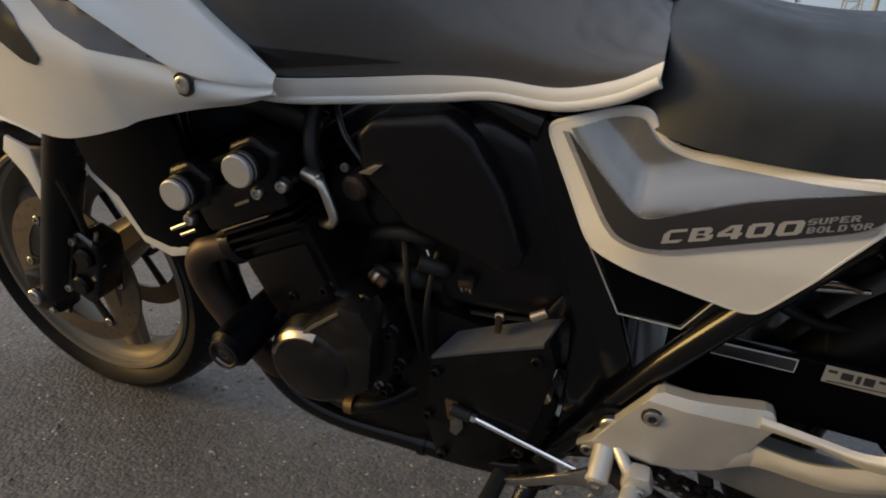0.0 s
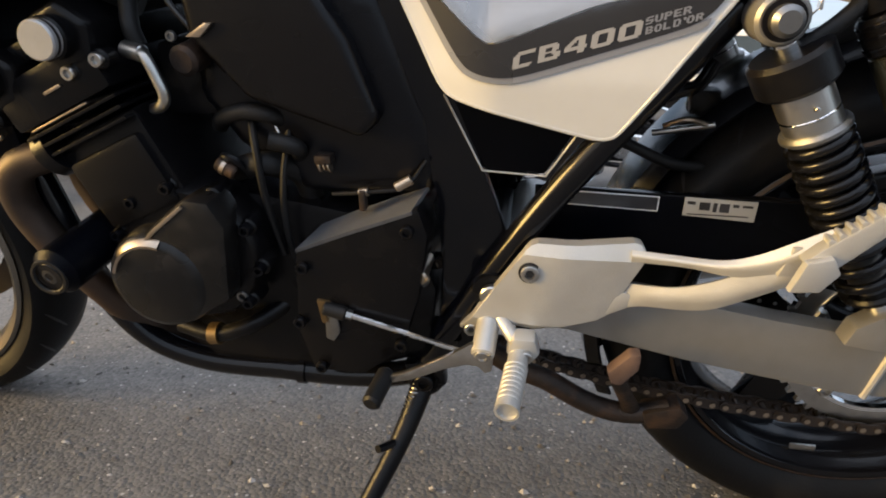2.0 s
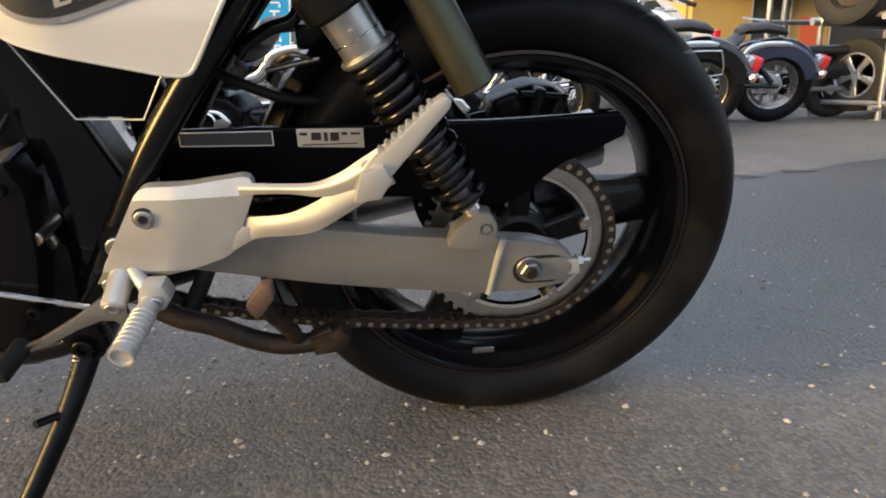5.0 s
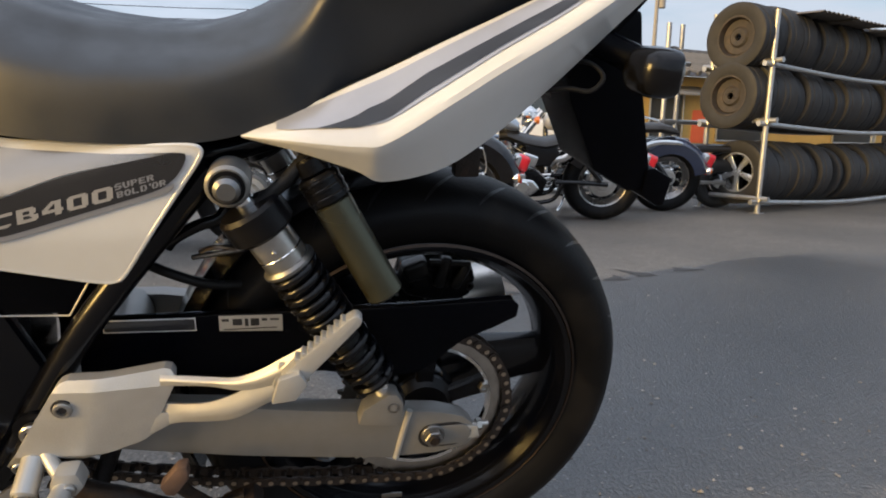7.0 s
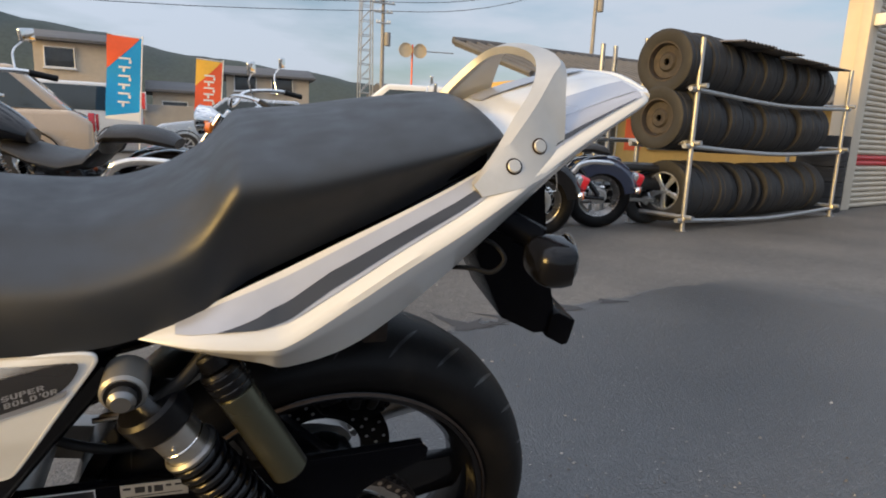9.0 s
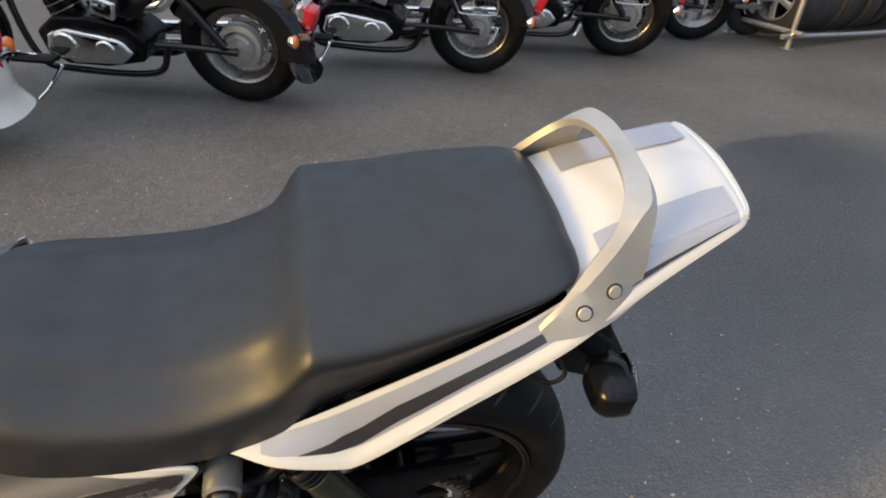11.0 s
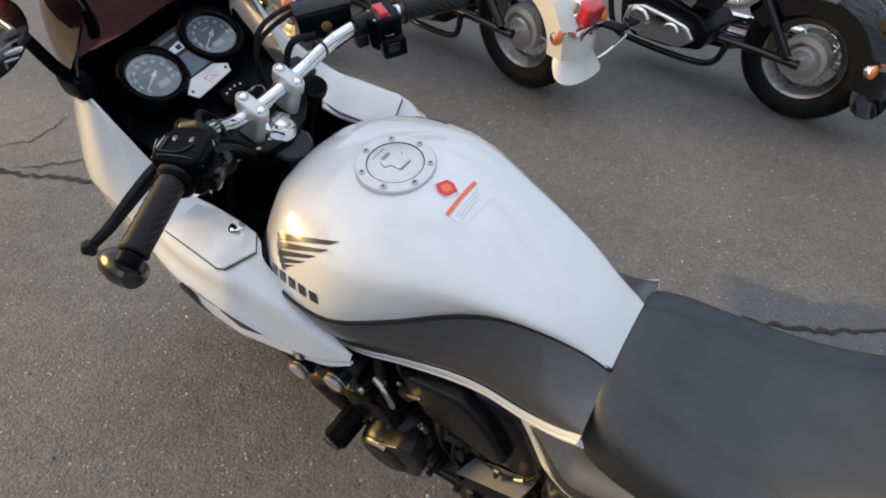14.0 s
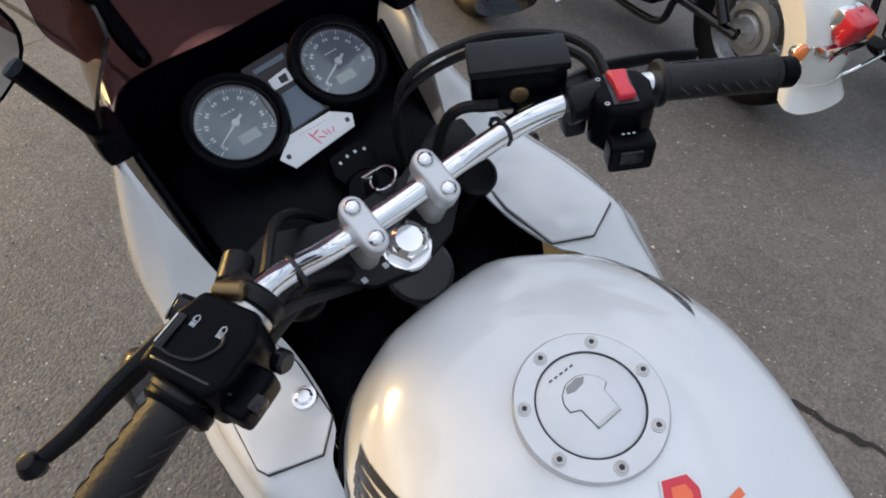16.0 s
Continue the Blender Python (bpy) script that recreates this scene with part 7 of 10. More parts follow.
# ---- rear indicators: upright-faced pods that reach outwards
for s in (-1, 1):
    own = bmesh.new()
    rings = []

    def back(out):
        """Where the flat rear face lies at a distance out from the middle of the pod."""
        return 0.929 - 0.22 * out
    for k in range(17):
        q = k / 16
        out = -0.044 + 0.086 * q
        swell = min(1.0, q / 0.5)
        r = (0.0120 + 0.0180 * swell * swell * (3 - 2 * swell)) * (1 - max(0.0, (q - 0.62) / 0.39) ** 3.5) ** 0.5
        ring = []
        for j in range(32):
            a = 2 * math.pi * j / 32
            c, d = math.cos(a), math.sin(a)
            round_ = (abs(c) ** 2.8 + abs(d) ** 2.8) ** (-1 / 2.8)
            ring.append(Vector((min(0.908 + (0.95 if c < 0 else 1.0) * r * c * round_, back(out)), s * (0.160 + out), 0.778 + 0.84 * r * d * round_)))
        rings.append(ring)
    skin(own, rings)
    ind = part("indicator", own, FRAMEBLACK, bike, "black rear indicator with smoked lens")
    lens_ring = [(0.0248 * math.cos(a), 0.0325 * math.sin(a)) for a in (2 * math.pi * j / 40 for j in range(40))]
    lb_ = bmesh.new()
    skin(lb_, [[Vector((back(b * f) + h, s * (0.162 + b * f), 0.778 + a * f)) for a, b in lens_ring] for f, h in ((1.0, -0.003), (1.0, 0.0015), (0.92, 0.0045), (0.6, 0.0070), (0.1, 0.0078))])
    part("lens", lb_, SMOKEDLENS, ind)
    part("lens_rim", tube([Vector((back(b) + 0.0005, s * (0.162 + b * 1.01), 0.778 + a * 1.01)) for a, b in lens_ring + lens_ring[:1]], 0.0013, 6, smooth=False), DULLSTEEL, ind, "thin bright rim")
    for a, b in lens_ring:
        part("rim_tooth", rod((back(b) - 0.0020, s * (0.162 + b * 1.02), 0.778 + a * 1.02), (back(b) + 0.0018, s * (0.162 + b * 1.02), 0.778 + a * 1.02), 0.0006, 5), STEEL, ind)
    part("stalk", tube([(0.855, s * 0.085, 0.808), (0.885, s * 0.105, 0.795), (0.912, s * 0.126, 0.783)], [0.018, 0.016, 0.017], 12), PLASTIC, ind)
    part("indicator_wire", tube([(0.80, s * 0.10, 0.742), (0.83, s * 0.128, 0.752), (0.852, s * 0.140, 0.752), (0.866, s * 0.138, 0.766), (0.858, s * 0.122, 0.778), (0.842, s * 0.105, 0.780)], 0.0028, 8), RUBBER, ind)

# ---- front indicators under the bar ends
for s in (-1, 1):
    fb = lathe([(0, -0.045), (0.012, -0.042), (0.024, -0.022), (0.029, 0.005), (0.027, 0.028), (0, 0.030)], 20, "x", (-0.480, s * 0.268, 0.800))
    fi = part("front_indicator", fb, FRAMEBLACK, bike, "black front indicator with smoked lens")
    part("lens", lathe([(0.027, 0.028), (0.024, 0.038), (0.012, 0.044), (0, 0.045)], 20, "x", (-0.480, s * 0.268, 0.800)), SMOKEDLENS, fi)
    part("stalk", rod((-0.485, s * 0.21, 0.808), (-0.483, s * 0.255, 0.802), 0.012, 12), PLASTIC, fi)

# ---- half fairing
FAIR = [  # x, inner, outer top, swell, lower edge
    (-0.735, (0.050, 0.940), (0.075, 0.930), (0.100, 0.870), (0.080, 0.800)),
    (-0.69, (0.090, 0.960), (0.110, 0.950), (0.140, 0.870), (0.122, 0.770)),
    (-0.62, (0.128, 0.995), (0.140, 0.985), (0.178, 0.880), (0.160, 0.735)),
    (-0.56, (0.150, 1.028), (0.157, 1.022), (0.204, 0.890), (0.186, 0.700)),
    (-0.515, (0.157, 1.040), (0.163, 1.035), (0.212, 0.885), (0.200, 0.680)),
    (-0.480, (0.155, 0.985), (0.170, 0.975), (0.216, 0.865), (0.208, 0.664)),
    (-0.435, (0.145, 0.892), (0.203, 0.882), (0.225, 0.820), (0.215, 0.652)),
    (-0.36, (0.134, 0.864), (0.220, 0.862), (0.236, 0.795), (0.218, 0.643)),
    (-0.28, (0.142, 0.858), (0.222, 0.854), (0.237, 0.785), (0.215, 0.662)),
    (-0.245, (0.168, 0.842), (0.216, 0.836), (0.233, 0.772), (0.213, 0.676)),
    (-0.18, (0.176, 0.800), (0.206, 0.795), (0.223, 0.738), (0.208, 0.693)),
    (-0.130, (0.182, 0.757), (0.200, 0.752), (0.209, 0.724), (0.202, 0.702)),
    (-0.098, (0.183, 0.729), (0.188, 0.726), (0.192, 0.719), (0.187, 0.710)),
]
HOLLOW = {-0.435: (0.838, 0.795, 0.5), -0.36: (0.820, 0.772, 1.0), -0.28: (0.801, 0.744, 1.0), -0.245: (0.780, 0.737, 0.9), -0.18: (0.737, 0.722, 0.35), -0.130: (0.724, 0.716, 0.1), -0.098: (0.7205, 0.7165, 0.0)}      # crease, swell and depth of the scooped flank
for s in (-1, 1):
    flank = []
    for x, i, o, w, l in FAIR:
        wide = s > 0 and -0.47 < x < -0.15
        wy = w[0] + (0.022 if s > 0 and x > -0.5 else 0.0) + (0.008 if wide else 0.0)
        o = (o[0] + (0.017 if wide else 0.0), o[1])
        cz, bz, dip = HOLLOW.get(x, (w[1] + 0.012, w[1] - 0.030, 0.0))
        flank.append([(x, s * i[0], i[1]), (x, s * (i[0] + o[0]) / 2, (i[1] + o[1]) / 2 + 0.003), (x, s * o[0], o[1]), (x, s * (o[0] * 0.40 + wy * 0.60 + 0.002), o[1] * 0.4 + cz * 0.6), (x, s * (wy + 0.010 * dip), cz), (x, s * (wy - 0.015 * dip), cz * 0.74 + bz * 0.26), (x, s * (wy + 0.007 * dip), bz), (x, s * (wy * 0.5 + l[0] * 0.5 + 0.005), bz * 0.5 + l[1] * 0.5), (x, s * l[0], l[1])])
    b = sheet_loft(flank, 5, 3)
    cowl = part("fairing_side", thicken(b, 0.004), WHITE, bike, "glossy white half-fairing side")
    lid = [(-0.402, 0.148), (-0.400, 0.209), (-0.345, 0.213), (-0.284, 0.2185), (-0.274, 0.214), (-0.257, 0.168), (-0.280, 0.142), (-0.345, 0.138)]
    lid = [(x, y + (0.014 if s > 0 and y > 0.15 else 0.0)) for x, y in lid]
    lidb = prism([(x, s * y) for x, y in lid], 0.8630, 0.8685, 0.002, "z")
    lidb.transform(Matrix.Translation((-0.34, 0, 0.865)) @ Matrix.Rotation(radians(4.0), 4, "Y") @ Matrix.Translation((0.34, 0, -0.865)))
    pocket = part("pocket_lid", lidb, WHITE, cowl, "white inner pocket lid")
    part("lid_gap", tube([(x, s * y, 0.8640 - (x + 0.34) * 0.070) for x, y in lid + lid[:1]], 0.0014, 6, smooth=False), TRIMBLACK, pocket)
    if s < 0:
        part("lid_lock", lathe([(0, 0.006), (0.006, 0.006), (0.0085, 0.004), (0.0115, 0.004), (0.0125, 0.0), (0, 0)], 20, "z", (-0.309, -0.152, 0.8660)), CHROME, pocket, "small chrome lock")
    bpy.context.view_layer.update()

    def on_cowl(x, z, lift=0.0012):
        hit, p, nrm, _ = cowl.ray_cast(Vector((x, s * 0.4, z)), Vector((0, -s, 0)), distance=0.4)
        return (p if hit else Vector((x, s * 0.215, z))) + Vector((0, s * lift, 0))
    sc_p = on_cowl(-0.174, 0.722, -0.001)
    part("screw_recess", rod(sc_p, sc_p + Vector((0, s * 0.0016, 0)), 0.0115, 22), TRIMBLACK, cowl)
    part("fairing_screw", hexbolt(sc_p + Vector((0, s * 0.001, 0)), (0, s, 0), 0.0085, 0.003), STEEL, cowl)
    part("charcoal_flash", drape([(-0.390, 0.812), (-0.330, 0.818), (-0.268, 0.796), (-0.226, 0.764), (-0.188, 0.736), (-0.215, 0.742), (-0.265, 0.750), (-0.300, 0.766), (-0.330, 0.787)], on_cowl, 0.008), TANKGREY, cowl, "charcoal flash on the fairing flank")
    part("air_slot", drape([(-0.400, 0.766), (-0.378, 0.790), (-0.361, 0.788), (-0.345, 0.775), (-0.330, 0.752), (-0.326, 0.737), (-0.336, 0.728), (-0.352, 0.731), (-0.375, 0.747)], lambda x, z: on_cowl(x, z, 0.0016), 0.008), TRIMBLACK, cowl, "black air slot")
    part("inner_panel", prism([(-0.55, 1.01), (-0.47, 0.90), (-0.42, 0.855), (-0.30, 0.85), (-0.28, 0.76), (-0.42, 0.74), (-0.60, 0.80)], min(s * 0.140, s * 0.149), max(s * 0.140, s * 0.149), 0.004), PLASTIC, cowl)
part("fairing_nose", lathe([(0.0, -0.03), (0.05, -0.028), (0.085, -0.015), (0.10, 0.01), (0.11, 0.06)], 28, "x", (-0.745, 0, 0.88)), WHITE, bike)
hl = part("headlamp", lathe([(0, -0.045), (0.04, -0.040), (0.07, -0.025), (0.088, 0.0), (0.09, 0.04)], 32, "x", (-0.752, 0, 0.88)), CLEARGLASS, bike, "clear headlamp")

# dark inner shell round the dials and the smoked screen
SHELL = [[(-0.50, -0.150, 0.855), (-0.545, -0.148, 0.92), (-0.560, -0.146, 0.99), (-0.545, -0.150, 1.045)], [(-0.54, -0.09, 0.855), (-0.590, -0.10, 0.91), (-0.622, -0.10, 0.97), (-0.626, -0.108, 1.030)],
         [(-0.55, 0, 0.855), (-0.605, 0, 0.905), (-0.645, 0, 0.960), (-0.655, 0, 1.012)], [(-0.54, 0.09, 0.855), (-0.590, 0.10, 0.91), (-0.622, 0.10, 0.97), (-0.626, 0.108, 1.030)], [(-0.50, 0.150, 0.855), (-0.545, 0.148, 0.92), (-0.560, 0.146, 0.99), (-0.545, 0.150, 1.045)]]
part("dash_shell", thicken(sheet_loft(SHELL, 6, 4), 0.003), PLASTIC, bike, "black plastic dash surround")
SCREEN = [[(-0.520, -0.165, 1.045), (-0.500, -0.150, 1.10), (-0.475, -0.120, 1.155)], [(-0.636, -0.118, 1.020), (-0.602, -0.115, 1.13), (-0.555, -0.095, 1.215)], [(-0.672, 0, 1.000), (-0.640, 0, 1.14), (-0.590, 0, 1.24)],
          [(-0.636, 0.118, 1.020), (-0.602, 0.115, 1.13), (-0.555, 0.095, 1.215)], [(-0.520, 0.165, 1.045), (-0.500, 0.150, 1.10), (-0.475, 0.120, 1.155)]]
part("windscreen", thicken(sheet_loft(SCREEN, 6, 4), 0.003), SMOKE, bike, "dark smoked windscreen")
part("dash_pad", prism([(-0.575, 0.90), (-0.42, 0.865), (-0.40, 0.885), (-0.44, 0.925), (-0.56, 0.965)], -0.135, 0.135, 0.012), PLASTIC, bike, "black dash pad")

# ---- dials
DASH = Matrix.Translation((-0.520, 0.005, 1.000)) @ Matrix.Rotation(radians(32), 4, "Y")      # local z looks at the rider
clocks = part("instrument_pod", onto(DASH, block((0.085, 0.13, 0.05), (0.002, 0, -0.035), 0.012)), PLASTIC, bike, "black twin-dial instrument pod")
for (dx, dy), sweep, lcd_at in (((-0.003, -0.0586), 250, (0.017, 0.004)), ((-0.0067, 0.0654), 235, (0.0165, -0.002))):
    c = DASH @ Matrix.Translation((dx, dy, 0))
    g = part("dial", onto(c, lathe([(0, 0), (0.0385, 0), (0.0385, 0.001), (0, 0.001)], 48, "z")), DIAL, clocks, "round gauge with grey face and white marks")
    part("bezel", onto(c, lathe([(0.0380, 0.0005), (0.0384, 0.0075), (0.0402, 0.0095), (0.0440, 0.0128), (0.0485, 0.0118), (0.0520, 0.005), (0.0528, -0.006), (0.050, -0.045), (0.0, -0.048)], 56, "z")), PLASTIC, clocks)
    part("bezel_edge", onto(c, lathe([(0.0392, 0.0090), (0.0400, 0.0098), (0.0408, 0.0102), (0.0402, 0.0088)], 56, "z", closed=True)), BLACK, clocks)
    lens = part("lens", onto(c, lathe([(0, 0.0080), (0.020, 0.0077), (0.0384, 0.0066), (0.0384, 0.0056), (0.020, 0.0067), (0, 0.0070)], 48, "z")), CLEARGLASS, g, "clear gauge glass")
    lens.visible_shadow = False
    for k in range(46):
        q = radians(125 - sweep * k / 45 + 180)
        big = k % 5 == 0
        tick = block((0.0050 if big else 0.0026, 0.0011 if big else 0.0006, 0.0004), (0.0340 if big else 0.0352, 0, 0.0014), 0)
        tick.transform(Matrix.Rotation(q, 4, "Z"))
        part("tick", onto(c, tick), DIALMARK, g)
        if big:
            for e_ in (-0.0016, 0.0016):
                num = block((0.0034, 0.0020, 0.0003), (0.0272, e_, 0.0013), 0)
                num.transform(Matrix.Rotation(q, 4, "Z"))
                part("figure", onto(c, num), DIALMARK, g)
    q = radians(-62)
    nd = prism([(-0.010, -0.0014), (-0.010, 0.0014), (0.029, 0.0004), (0.029, -0.0004)], 0.0036, 0.0044, 0, "z")
    nd.transform(Matrix.Rotation(q, 4, "Z"))
    part("needle", onto(c, nd), PAPER, g, "white gauge needle")
    part("needle_hub", onto(c, lathe([(0, 0.0054), (0.0038, 0.0054), (0.0042, 0.003), (0.0042, 0.001)], 16, "z")), PAPER, g)
    part("lcd", onto(c, block((0.0105, 0.021, 0.0006), (*lcd_at, 0.0014), 0.0004)), LCD, g)
    for k in range(4):
        part("print_bar", onto(c, block((0.0016, 0.0024, 0.0003), (-0.0135, -0.006 + 0.004 * k, 0.0012), 0)), DIALMARK, g)
wp = part("warning_panel", onto(DASH, prism([(-0.047, -0.024), (-0.050, 0.032), (0.030, 0.034), (0.034, -0.026)], -0.006, 0.0045, 0.002, "z")), PODGREY, clocks, "dark grey panel between the dials")
part("emblem_field", onto(DASH, prism([(-0.0235, -0.0080), (-0.0268, 0.0148), (-0.0122, 0.0142), (-0.0116, -0.0080)], 0.0044, 0.0052, 0.0002, "z")), PAPER, wp, "small pale square emblem")
part("emblem_mark", onto(DASH, prism([(-0.0215, 0.0020), (-0.0225, 0.0115), (-0.0135, 0.0100), (-0.0145, 0.0015)], 0.0051, 0.0055, 0, "z")), PODGREY, wp)
part("lamp_strip", onto(DASH, prism([(-0.0396, -0.0148), (-0.0420, 0.0221), (-0.0356, 0.0196), (-0.0348, -0.0149)], 0.0044, 0.0052, 0.0002, "z")), DIAL, wp)
part("lamp_window", onto(DASH, prism([(-0.0051, -0.0047), (-0.0067, 0.0187), (0.0288, 0.0225), (0.0312, -0.0157)], 0.0044, 0.0052, 0.0002, "z")), DIAL, wp)
PL = DASH @ Matrix.Translation((0.0, 0.0, 0.004))
plq = part("dealer_plate", onto(PL, prism([(0.0506, -0.0455), (0.0342, -0.0242), (0.0338, 0.0248), (0.0470, 0.0436), (0.0600, 0.0375), (0.0660, -0.0370)], 0, 0.0015, 0.0006, "z")), WHITE, clocks, "small white plate with a pink scrawl")
for dx, dy in ((0.0525, -0.0365), (0.0506, 0.0350)):
    part("plate_screw", onto(PL, block((0.0045, 0.0045, 0.002), (dx, dy, 0.0018), 0.0012)), TRIMBLACK, plq)
for k, (dx, dy, w, h, q) in enumerate(((0.001, -0.004, 0.016, 0.0014, 0.3), (-0.004, 0.0, 0.0014, 0.008, 0.3), (0.003, 0.003, 0.0014, 0.007, -0.5), (0.001, 0.008, 0.007, 0.0012, 0.4), (0.002, 0.012, 0.007, 0.0012, 0.2), (0.002, 0.017, 0.006, 0.0012, -0.3))):
    own = block((w, h, 0.0003), (0, 0, 0), 0)
    own.transform(Matrix.Translation((dx + 0.0495, dy, 0.0017)) @ Matrix.Rotation(q, 4, "Z"))
    part("scrawl", onto(PL, own), PINKINK, plq)
for k in range(8):
    part("print_bar", onto(PL, block((0.0014, 0.0020, 0.0003), (0.0395, -0.014 + 0.0040 * k, 0.0016), 0)), CAST, plq)

# ---- steering: bridge, clamps, bar, controls
TILTED = Matrix.Rotation(radians(25), 4, "Y")      # across the steering axis
TB = part("top_yoke", onto(Matrix.Translation((-0.340, 0, 0.928)) @ TILTED @ Matrix.Translation((0.302, 0, -0.911)), prism([(-0.385, -0.10), (-0.375, -0.132), (-0.335, -0.132), (-0.322, -0.09), (-0.285, -0.045), (-0.275, 0.0), (-0.285, 0.045), (-0.322, 0.09), (-0.335, 0.132), (-0.375, 0.132), (-0.385, 0.10), (-0.36, 0.04), (-0.36, -0.04)], 0.900, 0.922, 0.005, "z")), BLACK, bike, "black top yoke")
part("stem_nut", rod((-0.336, 0, 0.934), (-0.3275, 0, 0.952), 0.021, 6, bevel=0.003), CHROME, TB, "large chrome steering stem nut")
part("stem_washer", rod((-0.3385, 0, 0.929), (-0.334, 0, 0.938), 0.026, 28, bevel=0.002), CHROME, TB)
part("stem_cap", rod((-0.331, 0, 0.945), (-0.3262, 0, 0.9555), 0.0165, 24, bevel=0.004), CHROME, TB)
bar_pts = [(-0.237, -0.302, 1.0279), (-0.264, -0.225, 1.042), (-0.290, -0.170, 1.041), (-0.313, -0.125, 1.028), (-0.332, -0.075, 0.998), (-0.336, -0.020, 0.991), (-0.336, 0.020, 0.991), (-0.332, 0.075, 0.998), (-0.309, 0.130, 1.023), (-0.288, 0.180, 1.030), (-0.262, 0.235, 1.026), (-0.208, 0.321, 1.0162)]
hb = part("handlebar", tube(bar_pts, 0.0111, 16, 6), CHROME, bike, "chrome tubular handlebar")
for s in (-1, 1):
    stad = [(0.0160 + 0.0112 * math.cos(a), 0.0112 * math.sin(a)) for a in (radians(-90 + 20 * k) for k in range(10))] + [(-0.0160 + 0.0112 * math.cos(a), 0.0112 * math.sin(a)) for a in (radians(90 + 20 * k) for k in range(10))]
    CT = Matrix.Translation((-0.3315, s * 0.0385 + 0.001, 0.998)) @ TILTED
    cl = part("bar_clamp", onto(CT, prism(stad, -0.010, 0.0125, 0.004, "z", seg=3)), ALLOY, hb, "silver handlebar clamp")
    part("clamp_base", onto(CT, prism([(a * 0.86, b * 0.94) for a, b in stad], -0.062, -0.011, 0.003, "z")), CAST, hb)
    for dx in (-0.0160, 0.0160):
        part("clamp_bolt", onto(CT, lathe([(0, 0.0172), (0.0040, 0.0167), (0.0064, 0.0150), (0.0076, 0.0130), (0.0076, 0.0115)], 24, "z", (dx, 0, 0))), CHROME, cl)
part("lever_clamp", rod((-0.2935, 0.158, 1.0275), (-0.2815, 0.190, 1.0285), 0.0165, 20, bevel=0.003), BLACK, hb, "black lever clamp")
part("clamp_ear", block((0.020, 0.020, 0.030), (-0.292, 0.170, 1.010), 0.004, rot=Matrix.Rotation(-0.45, 4, "Z")), BLACK, hb)


def grip(a, b, name):
    a, b = Vector(a), Vector(b)
    d = (b - a).normalized()
    g = part(name, tube([a, a.lerp(b, 0.5), b], 0.0162, 18), RUBBER, hb, "ribbed black rubber grip")
    n = d.orthogonal().normalized()
    for k in range(7):
        p = a.lerp(b, 0.12 + 0.115 * k)
        for q0 in range(3):
            q = q0 * 2.1 + 0.3
            u = Matrix.Rotation(q, 3, d) @ n
            v = Matrix.Rotation(q + 0.55, 3, d) @ n
            part("grip_groove", tube([p + u * 0.0162, p + d * 0.006 + (u + v).normalized() * 0.0166, p + d * 0.012 + v * 0.0162], 0.0009, 5), TRIMBLACK, g)
    part("bar_end", rod(b, b + d * 0.020, 0.0140, 20, bevel=0.004), PLASTIC, g, "small black bar end")
    part("grip_collar", rod(b - d * 0.006, b + d * 0.001, 0.0172, 20, bevel=0.002), RUBBER, g)
    part("grip_flange", rod(a - d * 0.003, a + d * 0.004, 0.021, 20, bevel=0.002), RUBBER, g)


grip((-0.268, -0.213, 1.042), (-0.233, -0.314, 1.026), "left_grip")
grip((-0.259, 0.240, 1.025), (-0.201, 0.332, 1.015), "right_grip")
LSW = Matrix.Translation((-0.2795, -0.1850, 1.0390)) @ Matrix.Rotation(0.40, 4, "Z") @ Matrix.Rotation(0.10, 4, "Y")      # x towards the rider, y along the bar to the middle
lsb = part("left_switchgear", onto(LSW, prism([(-0.027, -0.030), (-0.029, 0.010), (-0.022, 0.030), (0.020, 0.032), (0.030, 0.016), (0.031, -0.020), (0.024, -0.030)], -0.028, 0.027, 0.010, "z", seg=4)), PLASTIC, hb, "black left switch housing")
part("housing_seam", onto(LSW, tube([(-0.0275, -0.022, 0.012), (-0.018, -0.023, 0.0272), (0.020, -0.022, 0.0272), (0.0308, -0.018, 0.012)], 0.0012, 6)), TRIMBLACK, lsb)
part("housing_neck", onto(LSW, rod((0, -0.030, -0.002), (0, -0.042, -0.002), 0.0235, 24, bevel=0.003)), PLASTIC, lsb)
part("slider_slot", onto(LSW, tube([(-0.022, -0.016, 0.0270), (-0.008, -0.017, 0.0275), (0.006, -0.013, 0.0275), (0.014, 0.000, 0.0272), (0.012, 0.008, 0.0270)], 0.0026, 8, flat=0.5)), TRIMBLACK, lsb, "dark curved switch slot")
part("switch_slider", onto(LSW, block((0.008, 0.026, 0.006), (-0.021, -0.004, 0.0265), 0.0025)), FRAMEBLACK, lsb)
part("slider_edge", onto(LSW, block((0.0014, 0.022, 0.0016), (-0.0230, -0.004, 0.0296), 0.0005)), STEEL, lsb)
